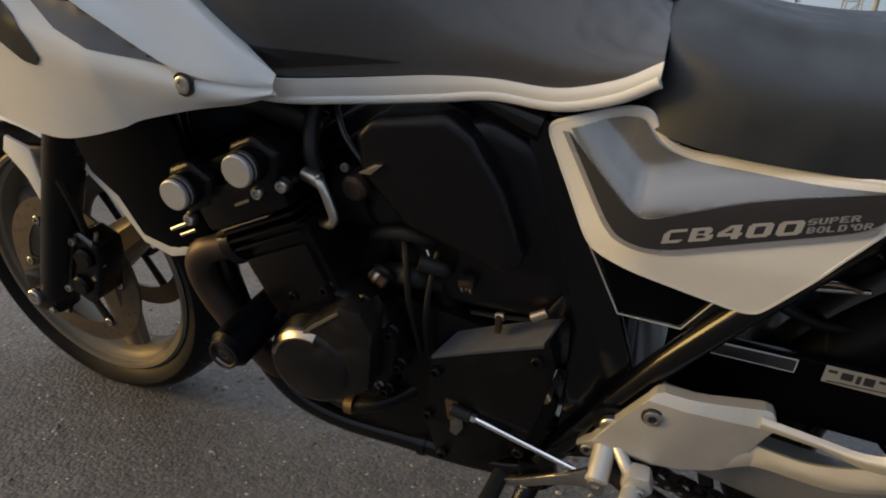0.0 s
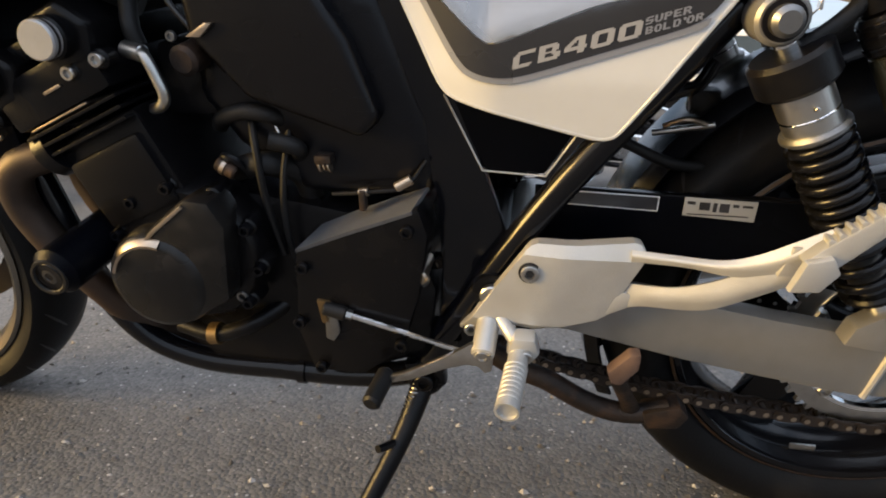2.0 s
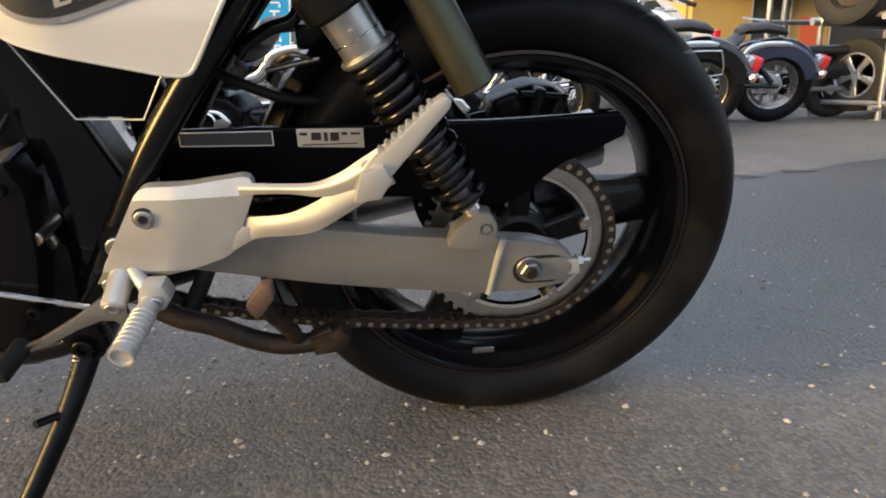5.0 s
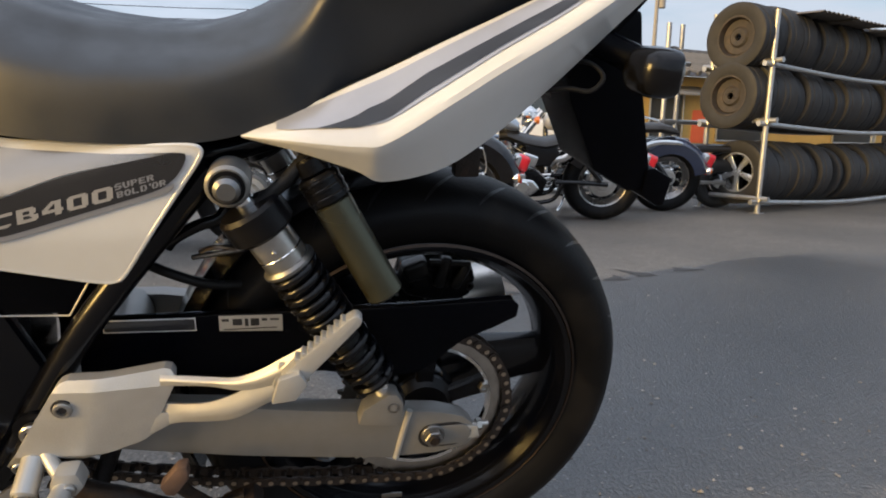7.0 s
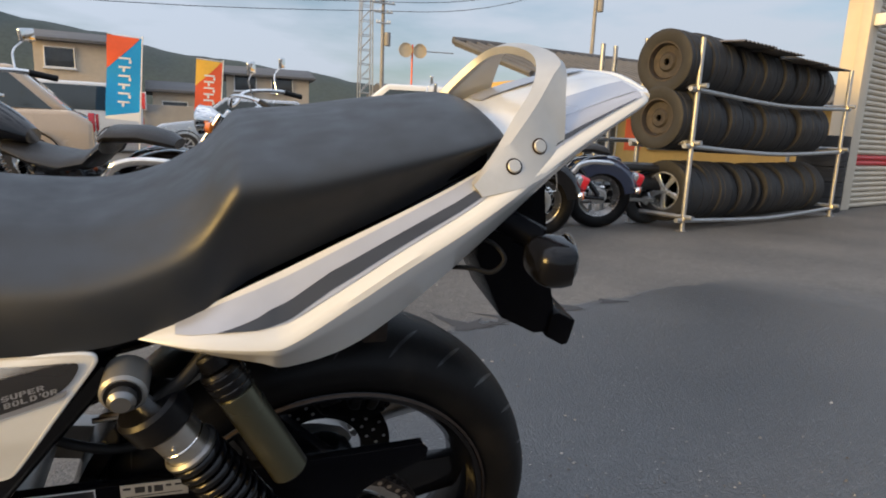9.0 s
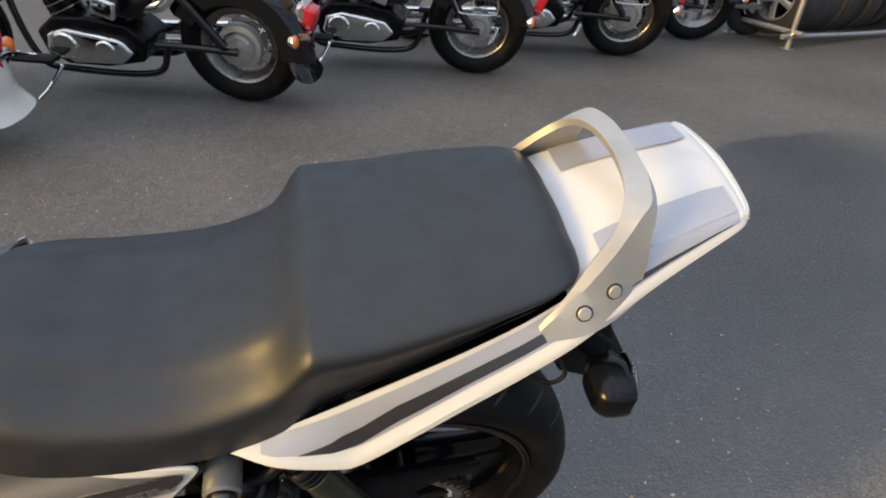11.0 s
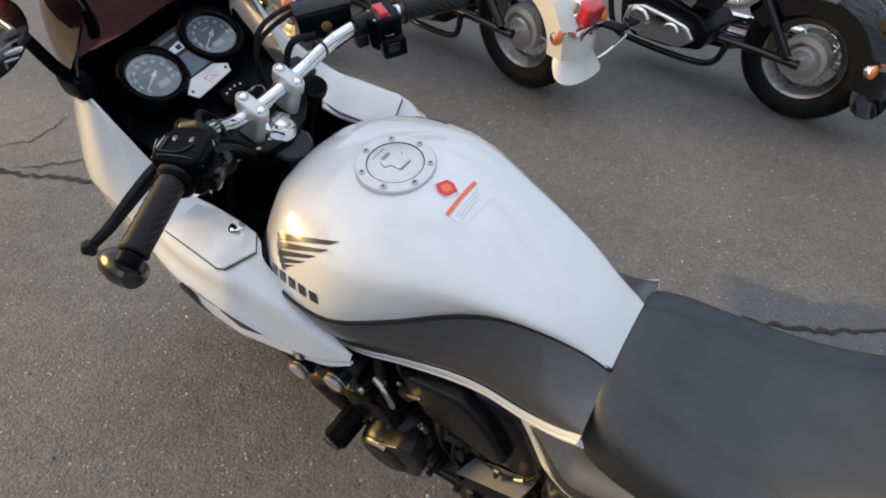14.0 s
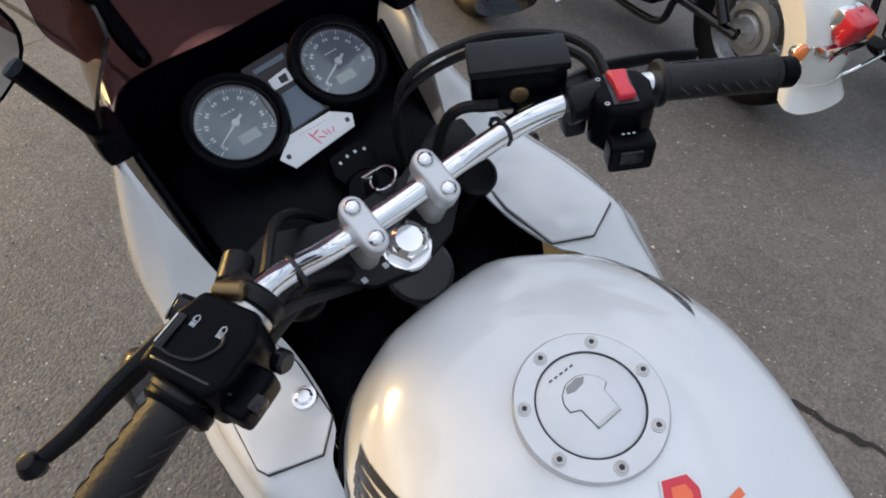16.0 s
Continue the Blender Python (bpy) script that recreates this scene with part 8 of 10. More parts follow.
for ix, iy in ((-0.0115, 0.0075), (0.0085, 0.0085)):      # headlamp pictograms: a rounded dome over three beams
    part("lamp_icon", onto(LSW, tube([(ix - 0.0020, iy + 0.0005, 0.0274), (ix - 0.0016, iy + 0.0036, 0.0274), (ix, iy + 0.0048, 0.0274), (ix + 0.0016, iy + 0.0036, 0.0274), (ix + 0.0020, iy + 0.0005, 0.0274), (ix - 0.0020, iy + 0.0005, 0.0274)], 0.00035, 5, smooth=False)), DIALMARK, lsb)
    for k in range(3):
        part("beam_mark", onto(LSW, block((0.0007, 0.0032, 0.0004), (ix - 0.0015 + 0.0015 * k, iy - 0.0020, 0.0274), 0)), DIALMARK, lsb)
part("indicator_switch", onto(LSW, block((0.020, 0.036, 0.026), (0.035, -0.010, -0.006), 0.006, seg=3)), PLASTIC, lsb, "black indicator switch block")
part("switch_rocker", onto(LSW, block((0.012, 0.012, 0.010), (0.044, -0.014, 0.002), 0.003)), FRAMEBLACK, lsb)
part("horn_button", onto(LSW, rod((0.034, 0.018, -0.004), (0.044, 0.018, -0.002), 0.0085, 16, bevel=0.002)), FRAMEBLACK, lsb)
for k in range(5):
    part("print_bar", onto(LSW, block((0.0016, 0.0022, 0.0004), (0.0265, -0.016 + 0.0050 * k, 0.0232), 0)), DIALMARK, lsb)
part("bright_collar", onto(LSW, rod((0, 0.031, 0.000), (0, 0.037, 0.000), 0.0190, 24, bevel=0.001)), STEEL, lsb, "bare metal collar beside the housing")
part("collar_band", onto(LSW, rod((0, 0.036, 0.000), (0, 0.052, 0.000), 0.0200, 24, bevel=0.003)), BLACK, lsb)
part("brass_adjuster", onto(LSW, rod((-0.020, 0.034, 0.020), (0.000, 0.042, 0.022), 0.0062, 14, bevel=0.002)), GOLD, lsb, "dull brass cable adjuster")
part("clutch_knob", rod((-0.314, -0.176, 1.034), (-0.3315, -0.1880, 1.043), 0.0110, 20, bevel=0.002), FRAMEBLACK, lsb, "round black knob with slotted end")
part("knob_face", lathe([(0.0072, 0.0), (0.0100, 0.0), (0.0100, 0.0008), (0.0072, 0.0008)], 22, "z", closed=True), STEEL, lsb).data.transform(Matrix.Translation((-0.3322, -0.1885, 1.0434)) @ Vector((-0.63, -0.44, 0.42)).to_track_quat("Z", "Y").to_matrix().to_4x4())
part("loom_bundle", tube([(-0.302, -0.140, 1.018), (-0.318, -0.118, 1.012), (-0.330, -0.090, 0.985), (-0.345, -0.060, 0.940)], 0.0085, 10), RUBBER, lsb, "taped wiring bundle under the bar")
part("loom_tail", tube([(-0.292, -0.150, 1.022), (-0.305, -0.118, 1.000), (-0.318, -0.085, 0.965), (-0.340, -0.055, 0.92)], 0.0050, 8), RUBBER, lsb)
clamp_l = part("clutch_perch", block((0.034, 0.032, 0.036), (-0.315, -0.150, 1.025), 0.008), BLACK, hb)
lev = part("clutch_lever", tube([(-0.322, -0.158, 1.020), (-0.338, -0.195, 1.012), (-0.338, -0.245, 1.000), (-0.332, -0.288, 0.992), (-0.330, -0.315, 0.989)], [0.012, 0.010, 0.0090, 0.0075, 0.0065], 10, flat=0.6), BLACK, hb, "black clutch lever with ball end")
part("lever_ball", lathe([(0, -0.0105), (0.006, -0.009), (0.0105, 0), (0.006, 0.009), (0, 0.0105)], 16, "z", (-0.330, -0.323, 0.988)), BLACK, lev)
part("adjuster", rod((-0.350, -0.132, 1.030), (-0.330, -0.150, 1.030), 0.012, 16, bevel=0.002), BLACK, clamp_l)
# right: brake reservoir, switchgear, lever
RSW = Matrix.Translation((-0.2625, 0.1925, 1.0180)) @ Matrix.Rotation(-0.60, 4, "Z")      # y along the bar outwards
rsb = part("right_switchgear", onto(RSW, prism([(-0.026, -0.018), (-0.028, 0.022), (-0.010, 0.029), (0.016, 0.026), (0.027, 0.010), (0.026, -0.012), (0.006, -0.026)], -0.026, 0.026, 0.008, "z", seg=4)), PLASTIC, hb, "black right switch housing")
part("kill_switch", onto(RSW, prism([(-0.0200, -0.0090), (-0.0190, 0.0085), (-0.004, 0.0065), (0.0140, 0.0085), (0.0150, -0.0065), (-0.002, -0.0060)], 0.022, 0.0335, 0.003, "z", seg=3)), REDPLASTIC, rsb, "red engine stop switch")
part("switch_well", onto(RSW, block((0.040, 0.021, 0.002), (-0.002, 0.000, 0.0262), 0.0008)), TRIMBLACK, rsb)
part("lower_block", onto(RSW, block((0.022, 0.038, 0.030), (0.036, 0.002, -0.010), 0.005, seg=3)), PLASTIC, rsb)
part("starter_button", onto(RSW, block((0.008, 0.020, 0.013), (0.046, 0.000, -0.006), 0.002)), FRAMEBLACK, rsb)
for k in range(3):
    part("print_bar", onto(RSW, block((0.0014, 0.0022, 0.0004), (0.0315, -0.004 + 0.0045 * k, 0.0056), 0)), DIALMARK, rsb)
for x_, y_ in ((-0.0165, -0.0155), (0.0150, -0.0155)):
    part("switch_mark", onto(RSW, lathe([(0.0014, 0.0262), (0.0022, 0.0262), (0.0022, 0.0266), (0.0014, 0.0266)], 14, "z", (x_, y_, 0), closed=True)), DIALMARK, rsb)
mc = part("brake_reservoir", block((0.040, 0.084, 0.042), (-0.345, 0.152, 1.034), 0.008, rot=Matrix.Rotation(-0.64, 4, "Z"), seg=3), PLASTIC, hb, "black brake fluid reservoir")
part("reservoir_lid", block((0.044, 0.088, 0.009), (-0.345, 0.152, 1.058), 0.004, rot=Matrix.Rotation(-0.64, 4, "Z")), BLACK, mc)
part("sight_glass", rod((-0.330, 0.140, 1.034), (-0.3265, 0.137, 1.034), 0.0085, 16, bevel=0.001), GOLD, mc, "amber sight glass")
part("master_cylinder", rod((-0.318, 0.130, 1.015), (-0.312, 0.215, 1.015), 0.014, 16, bevel=0.003), BLACK, mc)
part("brake_lever", tube([(-0.318, 0.200, 1.012), (-0.322, 0.24, 1.008), (-0.300, 0.30, 1.000), (-0.280, 0.335, 0.994)], [0.011, 0.008, 0.0065, 0.007], 10, flat=0.6), BLACK, hb, "black brake lever")
part("throttle_cable", tube([(-0.285, 0.208, 1.030), (-0.318, 0.216, 1.046), (-0.362, 0.205, 1.046), (-0.408, 0.150, 1.044), (-0.430, 0.085, 1.02), (-0.43, 0.07, 0.93), (-0.36, 0.04, 0.84)], 0.0042, 8), RUBBER, bike, "black throttle cable")
part("throttle_cable", tube([(-0.285, 0.204, 1.022), (-0.322, 0.212, 1.036), (-0.370, 0.195, 1.036), (-0.412, 0.140, 1.030), (-0.432, 0.078, 1.0), (-0.42, 0.065, 0.92), (-0.35, 0.045, 0.84)], 0.0042, 8), RUBBER, bike)
part("brake_line", tube([(-0.335, 0.120, 1.030), (-0.365, 0.095, 1.02), (-0.385, 0.085, 0.97), (-0.385, 0.06, 0.88), (-0.40, 0.0, 0.80)], 0.0055, 8), RUBBER, bike, "black brake hose")
part("clutch_cable", tube([(-0.335, -0.125, 1.012), (-0.385, -0.085, 1.005), (-0.41, -0.04, 0.94), (-0.38, 0.0, 0.86)], 0.0048, 8), RUBBER, bike, "black clutch cable")
part("switch_loom", tube([(-0.285, -0.17, 0.998), (-0.312, -0.125, 0.985), (-0.345, -0.075, 0.945), (-0.36, -0.03, 0.88)], 0.0055, 8), RUBBER, bike)
for y in (-0.105, 0.108):
    part("cable_tie", tube([(-0.320 + 0.013 * math.cos(q), y, 1.016 + 0.013 * math.sin(q)) for q in (2 * math.pi * k / 10 for k in range(11))], 0.0022, 6, smooth=False), TRIMBLACK, hb)
part("ignition_shroud", onto(DASH, prism([(0.072, -0.004), (0.070, 0.034), (0.088, 0.042), (0.120, 0.034), (0.120, 0.000), (0.092, -0.010)], -0.020, 0.000, 0.004, "z")), PLASTIC, bike, "black ignition lock surround")
ig = part("ignition_switch", rod((-0.416, 0.014, 0.915), (-0.406, 0.014, 0.948), 0.026, 24, bevel=0.004), PLASTIC, bike, "ignition switch with key")
part("key", block((0.003, 0.016, 0.022), (-0.404, 0.014, 0.960), 0.001), STEEL, ig)
part("key_ring", tube([(-0.392 + 0.013 * math.cos(q), 0.022 + 0.013 * math.sin(q), 0.968 + 0.004 * math.sin(q)) for q in (2 * math.pi * k / 16 for k in range(17))], 0.0012, 6, smooth=False), CHROME, ig)
for k in range(4):
    part("print_bar", onto(DASH, block((0.0032, 0.0026, 0.0004), (0.0835 - 0.0012 * k * (3 - k), 0.0035 + 0.0098 * k, 0.0004), 0)), DIALMARK, ig)
for y in (-0.052, -0.028):
    part("yoke_mark", block((0.007, 0.005, 0.0005), (-0.330, y, 0.9365), 0), DIALMARK, TB)

# ---- mirrors
for s in (-1, 1):
    base = Vector((-0.530, s * 0.155, 1.050))
    head = Vector((-0.528, s * 0.182, 1.136))
    mr = part("mirror", tube([base, base.lerp(head, 0.45) + Vector((-0.006, 0, -0.004)), head], [0.011, 0.009, 0.0085], 12), PLASTIC, bike, "black stalked rear-view mirror")
    part("mirror_foot", block((0.05, 0.03, 0.03), base, 0.008), PLASTIC, mr)
    M = Matrix.Translation(head + Vector((0.004, s * 0.050, 0.024))) @ Vector((1.0, -s * 0.28, 0.10)).to_track_quat("Z", "Y").to_matrix().to_4x4()
    shape = [(0.070 * math.cos(q) * (1.0 if math.cos(q) * -s > 0 else 0.92), 0.044 * math.sin(q)) for q in (2 * math.pi * k / 28 for k in range(28))]
    hb_ = bmesh.new()
    skin(hb_, [[Vector((a * f, b * f, h)) for a, b in shape] for f, h in ((0.2, -0.035), (0.62, -0.030), (0.9, -0.016), (1.02, 0.0), (1.02, 0.004), (0.97, 0.004))])
    part("mirror_shell", onto(M, hb_), PLASTIC, mr)
    gl_ = bmesh.new()
    gl_.faces.new([gl_.verts.new((a * 0.965, b * 0.965, 0.0046)) for a, b in shape])
    part("mirror_glass", onto(M, gl_), MIRROR, mr, "mirror glass")

# ---- small smoked deflector beside the screen
dfl = part("wind_deflector", thicken(sheet_loft([[(-0.492, -0.150, 1.190), (-0.500, -0.128, 1.200), (-0.506, -0.112, 1.195)], [(-0.490, -0.152, 1.165), (-0.498, -0.130, 1.165), (-0.504, -0.114, 1.165)], [(-0.493, -0.140, 1.135), (-0.497, -0.130, 1.134), (-0.501, -0.120, 1.136)]], 5, 4), 0.002), SMOKE, bike, "small smoked wind deflector")
part("deflector_stalk", tube([(-0.535, -0.098, 1.095), (-0.510, -0.104, 1.125), (-0.500, -0.112, 1.18)], 0.008, 10), PLASTIC, dfl)

# ================================================================ the yard behind
PAINTBLACK = mat("gloss_black_paint", (0.0045, 0.0045, 0.006), 0.10, vary=0.1, coat=0.45, spec=0.3)
PAINTCREAM = mat("cream_white_paint", (0.78, 0.76, 0.70), 0.2, vary=0.03, coat=1.0)
PAINTSILVER = mat("silver_paint", (0.48, 0.49, 0.50), 0.25, metal=0.7, vary=0.05, coat=1.0)
PAINTBLUE = mat("dark_blue_paint", (0.02, 0.03, 0.07), 0.15, vary=0.1, coat=1.0)
PAINTTAN = mat("beige_car_paint", (0.50, 0.40, 0.30), 0.25, vary=0.04, coat=1.0)
CARGLASS = mat("tinted_car_glass", (0.03, 0.04, 0.045), 0.05, vary=0.05, coat=1.0)
LEATHER = mat("black_leather", (0.016, 0.015, 0.015), 0.4, vary=0.2, bump=0.4, bump_scale=350)
GALV = mat("galvanised_tube", (0.42, 0.43, 0.44), 0.4, metal=0.7, vary=0.14, stain=0.35, stain_colour=(0.25, 0.2, 0.16), stain_scale=12)
OLDTYRE = mat("dusty_old_tyre", (0.021, 0.0205, 0.021), 0.75, vary=0.25, bump=0.3, bump_scale=90, stain=0.45, stain_colour=(0.034, 0.032, 0.031), stain_scale=5)
RUSTRIM = mat("rusty_steel_rim", (0.050, 0.044, 0.040), 0.7, metal=0.4, vary=0.3, stain=0.6, stain_colour=(0.095, 0.070, 0.055), stain_scale=12)
CREAMRIM = mat("cream_rim", (0.55, 0.46, 0.32), 0.5, metal=0.3, vary=0.1)
OCHRE = mat("ochre_render", (0.62, 0.42, 0.13), 0.8, vary=0.1, grain=8, bump=0.3, bump_scale=60, stain=0.3, stain_colour=(0.4, 0.3, 0.15), stain_scale=1.2)
ROOFTILE = mat("grey_roof_tile", (0.10, 0.10, 0.105), 0.7, vary=0.3, grain=6, stain=0.4, stain_colour=(0.16, 0.15, 0.13), stain_scale=2)
SHUTTER = mat("beige_shutter", (0.56, 0.50, 0.40), 0.55, vary=0.06, grain=5, stain=0.25, stain_colour=(0.35, 0.3, 0.24), stain_scale=2)
REDSTRIPE = mat("red_stripe_paint", (0.55, 0.05, 0.05), 0.5, vary=0.1, grain=6)
PLASTER = mat("pale_house_render", (0.52, 0.44, 0.34), 0.85, vary=0.1, grain=4, stain=0.2, stain_colour=(0.35, 0.3, 0.25), stain_scale=0.8)
CONCRETE = mat("grey_concrete", (0.28, 0.27, 0.26), 0.85, vary=0.15, grain=3, stain=0.3, stain_colour=(0.16, 0.15, 0.14), stain_scale=0.7)
HILL = mat("wooded_hill", (0.050, 0.065, 0.060), 0.9, vary=0.35, grain=0.6)
BLUECLOTH = mat("blue_banner_cloth", (0.02, 0.32, 0.70), 0.75, vary=0.08, grain=20)
REDCLOTH = mat("orange_red_banner_cloth", (0.80, 0.12, 0.04), 0.75, vary=0.08, grain=20)
YELLOWCLOTH = mat("yellow_banner_cloth", (0.85, 0.50, 0.06), 0.75, vary=0.08, grain=20)
WHITEINK = mat("white_print", (0.80, 0.80, 0.78), 0.6, vary=0.04)
WINDOWDARK = mat("dark_window_glass", (0.05, 0.055, 0.06), 0.12, vary=0.2, grain=3)
WIRE = mat("power_cable", (0.03, 0.03, 0.032), 0.6, vary=0.1)

SHEETMETAL = mat("weathered_corrugated_sheet", (0.15, 0.14, 0.13), 0.7, metal=0.3, vary=0.3, stain=0.6, stain_colour=(0.10, 0.06, 0.04), stain_scale=6)
DULLRIM = mat("dull_chrome_rim", (0.30, 0.29, 0.28), 0.28, metal=1.0, vary=0.2, stain=0.4, stain_colour=(0.10, 0.08, 0.06), stain_scale=14)
HEADING = radians(-16)


def wire_wheel(parent, name, R, half, rim_r, c, rim_mat, drum=0.11, n=18):
    c = Vector(c)
    ty = part(name + "_tyre", lathe(tyre_profile(R, half, rim_r), 56, "y", c, closed=True), TYRE, parent, "black motorcycle tyre")
    part("groove_band", lathe([(R + 0.0012, -half * 0.30), (R + 0.0012, -half * 0.24)], 48, "y", c), TRIMBLACK, ty)
    w = part(name + "_wheel", rim_mesh(rim_r, half * 0.62, c), rim_mat, parent, "bright spoked wheel")
    part("hub", lathe([(0, -half * 0.9), (drum * 0.45, -half * 0.9), (drum * 0.5, -half * 0.8), (drum * 0.95, -half * 0.7), (drum, -half * 0.5), (drum, -half * 0.2), (drum * 0.4, 0), (drum * 0.4, half * 0.6), (drum, half * 0.7), (0, half * 0.8)], 32, "y", c), CAST, w)
    part("hub_ring", lathe([(drum * 0.62, -half * 0.86), (drum * 0.72, -half * 0.86), (drum * 0.72, -half * 0.75), (drum * 0.62, -half * 0.75)], 32, "y", c, closed=True), STEEL, w)
    part("axle_nut", rod(c + Vector((0, -half * 0.9, 0)), c + Vector((0, -half * 0.9 - 0.03, 0)), 0.016, 6), CHROME, w)
    for k in range(n):
        q = 2 * math.pi * k / n
        q2 = q + (0.35 if k % 2 else -0.35)
        part("wire_spoke", rod(c + Vector((drum * 0.9 * math.cos(q), half * (-0.45 if k % 4 < 2 else 0.45), drum * 0.9 * math.sin(q))), c + Vector(((rim_r - 0.03) * math.cos(q2), 0, (rim_r - 0.03) * math.sin(q2))), 0.0022, 5), CHROME, w)


def cruiser(at, lean, label, paint, fender_mat, R=0.325, wide=0.082, rail=False, plate=False, drum=0.12, flare=False, tank_mat=None, solo=False, heading=HEADING):
    """A parked cruiser; its rear tyre stands on at, the nose runs along local -x."""
    M = Matrix.Translation((at[0], at[1], 0)) @ Matrix.Rotation(heading, 4, "Z") @ Matrix.Translation((0, 0, 0.05)) @ Matrix.Rotation(radians(lean), 4, "X") @ Matrix.Translation((0, 0, -0.05))
    b = thing("cruiser_motorcycle", label, "motorcycle", M, group="parked motorcycles in a row")
    C, F = Vector((0, 0, R)), Vector((-1.62, 0, 0.33))
    wire_wheel(b, "rear", R, wide, 0.205, C, DULLRIM, drum)
    wire_wheel(b, "front", 0.33, 0.056, 0.225, F, DULLRIM, 0.08, 16)
    # mudguards
    rf, hw = R + 0.035, wide + 0.035
    a0, a1 = (-8, 150) if flare else (10, 150)
    prof = [(rf - 0.125, -hw), (rf - 0.03, -hw - 0.004), (rf + 0.008, -hw * 0.75), (rf + 0.022, -hw * 0.3), (rf + 0.025, 0), (rf + 0.022, hw * 0.3), (rf + 0.008, hw * 0.75), (rf - 0.03, hw + 0.004), (rf - 0.125, hw),
            (rf - 0.125, hw - 0.004), (rf - 0.03, hw - 0.003), (rf + 0.02, 0), (rf - 0.03, -hw + 0.003), (rf - 0.125, -hw + 0.004)]
    fd = part("rear_mudguard", lathe(prof, 36, "y", C, closed=True, arc=(a0, a1)), fender_mat, b, "deep rear mudguard")
    if flare:
        lip_rows = []
        for k in range(6):
            t_ = k / 5
            a_ = radians(-7 - 13 * t_)
            ro, wd_ = rf + 0.055 * t_ * t_, hw * (1 + 0.28 * t_)
            lip_rows.append([C + Vector((rr_ * math.cos(a_), y_, rr_ * math.sin(a_))) for rr_, y_ in ((ro - 0.075, -wd_ - 0.002), (ro - 0.028, -wd_ - 0.004), (ro + 0.009, -wd_ * 0.75), (ro + 0.0225, -wd_ * 0.3), (ro + 0.0255, 0), (ro + 0.0225, wd_ * 0.3), (ro + 0.009, wd_ * 0.75), (ro - 0.028, wd_ + 0.004), (ro - 0.075, wd_ + 0.002))])
        part("mudguard_lip", thicken(sheet_loft(lip_rows, 2, 3), 0.004), fender_mat, fd, "flared mudguard lip")
    pf = [(0.345, -0.075), (0.366, -0.06), (0.374, 0), (0.366, 0.06), (0.345, 0.075), (0.342, 0.07), (0.366, 0), (0.342, -0.07)]
    part("front_mudguard", lathe(pf, 30, "y", F, closed=True, arc=(20, 165)), fender_mat, b)
    # tail lamp and indicators
    lx = rf * math.cos(radians(28)) + 0.02
    lz = R + rf * math.sin(radians(28))
    lamp = part("tail_lamp", block((0.095, 0.115, 0.115), (lx + 0.035, 0, lz + 0.005), 0.028, rot=Matrix.Rotation(radians(20), 4, "Y"), seg=3), REDLENS, b, "large red tail lamp")
    part("lamp_bezel", block((0.055, 0.126, 0.128), (lx - 0.008, 0, lz + 0.005), 0.024, rot=Matrix.Rotation(radians(20), 4, "Y")), CHROME, lamp)
    part("reflector", block((0.03, 0.09, 0.045), (lx + 0.025, 0, lz - 0.11), 0.006), REDLENS, lamp)
    part("lamp_bracket", prism([(lx - 0.05, lz - 0.06), (lx + 0.05, lz - 0.055), (lx + 0.06, lz - 0.085), (lx - 0.04, lz - 0.10)], -0.10, 0.10, 0.006), CHROME, lamp)
    for s in (-1, 1):
        ip = Vector((lx - 0.01, s * 0.165, lz - 0.075))
        ind = part("indicator", rod((lx - 0.01, s * 0.06, lz - 0.075), ip, 0.009, 10), CHROME, b, "chrome indicator with orange lens")
        part("indicator_shell", lathe([(0, -0.03), (0.02, -0.024), (0.034, -0.004), (0.036, 0.006)], 18, "x", ip), CHROME, ind)
        part("lens", lathe([(0.035, 0.006), (0.030, 0.018), (0.015, 0.026), (0, 0.028)], 18, "x", ip), ORANGELENS, ind)
    if plate:
        pl = part("number_plate", block((0.004, 0.20, 0.115), (lx + 0.03, 0, lz + 0.13), 0.004, rot=Matrix.Rotation(radians(-18), 4, "Y")), PAPER, b, "white number plate with plain green bars")
        for k in range(4):
            part("print_bar", block((0.002, 0.022, 0.05), (lx + 0.0335, -0.055 + 0.036 * k, lz + 0.122), 0, rot=None), DARKDECAL, pl)
    # seat, tank, side panel
    st_ = [(-0.86, 0.735, 0.05), (-0.80, 0.745, 0.12), (-0.66, 0.700, 0.165), (-0.50, 0.675, 0.19), (-0.38, 0.70, 0.185), (-0.30, 0.775, 0.16)]
    rows_ = []
    for x, z, w in st_:
        rows_.append([(x, w * math.cos(q), z - 0.045 + 0.05 * math.sin(q) * (1.0 if math.sin(q) > 0 else 0.9)) for q in (2 * math.pi * k / 16 for k in range(16))])
    sb = bmesh.new()
    skin(sb, rows_)
    sea = part("rider_seat", sb, LEATHER, b, "black leather rider seat")
    if not solo:
        rows_ = [[(x, w * math.cos(q), z + h * math.sin(q)) for q in (2 * math.pi * k / 16 for k in range(16))] for x, z, w, h in ((-0.33, 0.76, 0.10, 0.03), (-0.28, 0.785, 0.135, 0.045), (-0.12, 0.79, 0.125, 0.045), (0.0, 0.765, 0.11, 0.04), (0.05, 0.745, 0.08, 0.025))]
        sb = bmesh.new()
        skin(sb, rows_)
        part("pillion_seat", sb, LEATHER, b, "black leather pillion pad")
    tk = [(-1.18, 0.82, 0.04, 0.04), (-1.14, 0.84, 0.10, 0.085), (-1.02, 0.855, 0.155, 0.115), (-0.90, 0.835, 0.155, 0.105), (-0.78, 0.79, 0.115, 0.075), (-0.70, 0.755, 0.07, 0.04)]
    tb = bmesh.new()
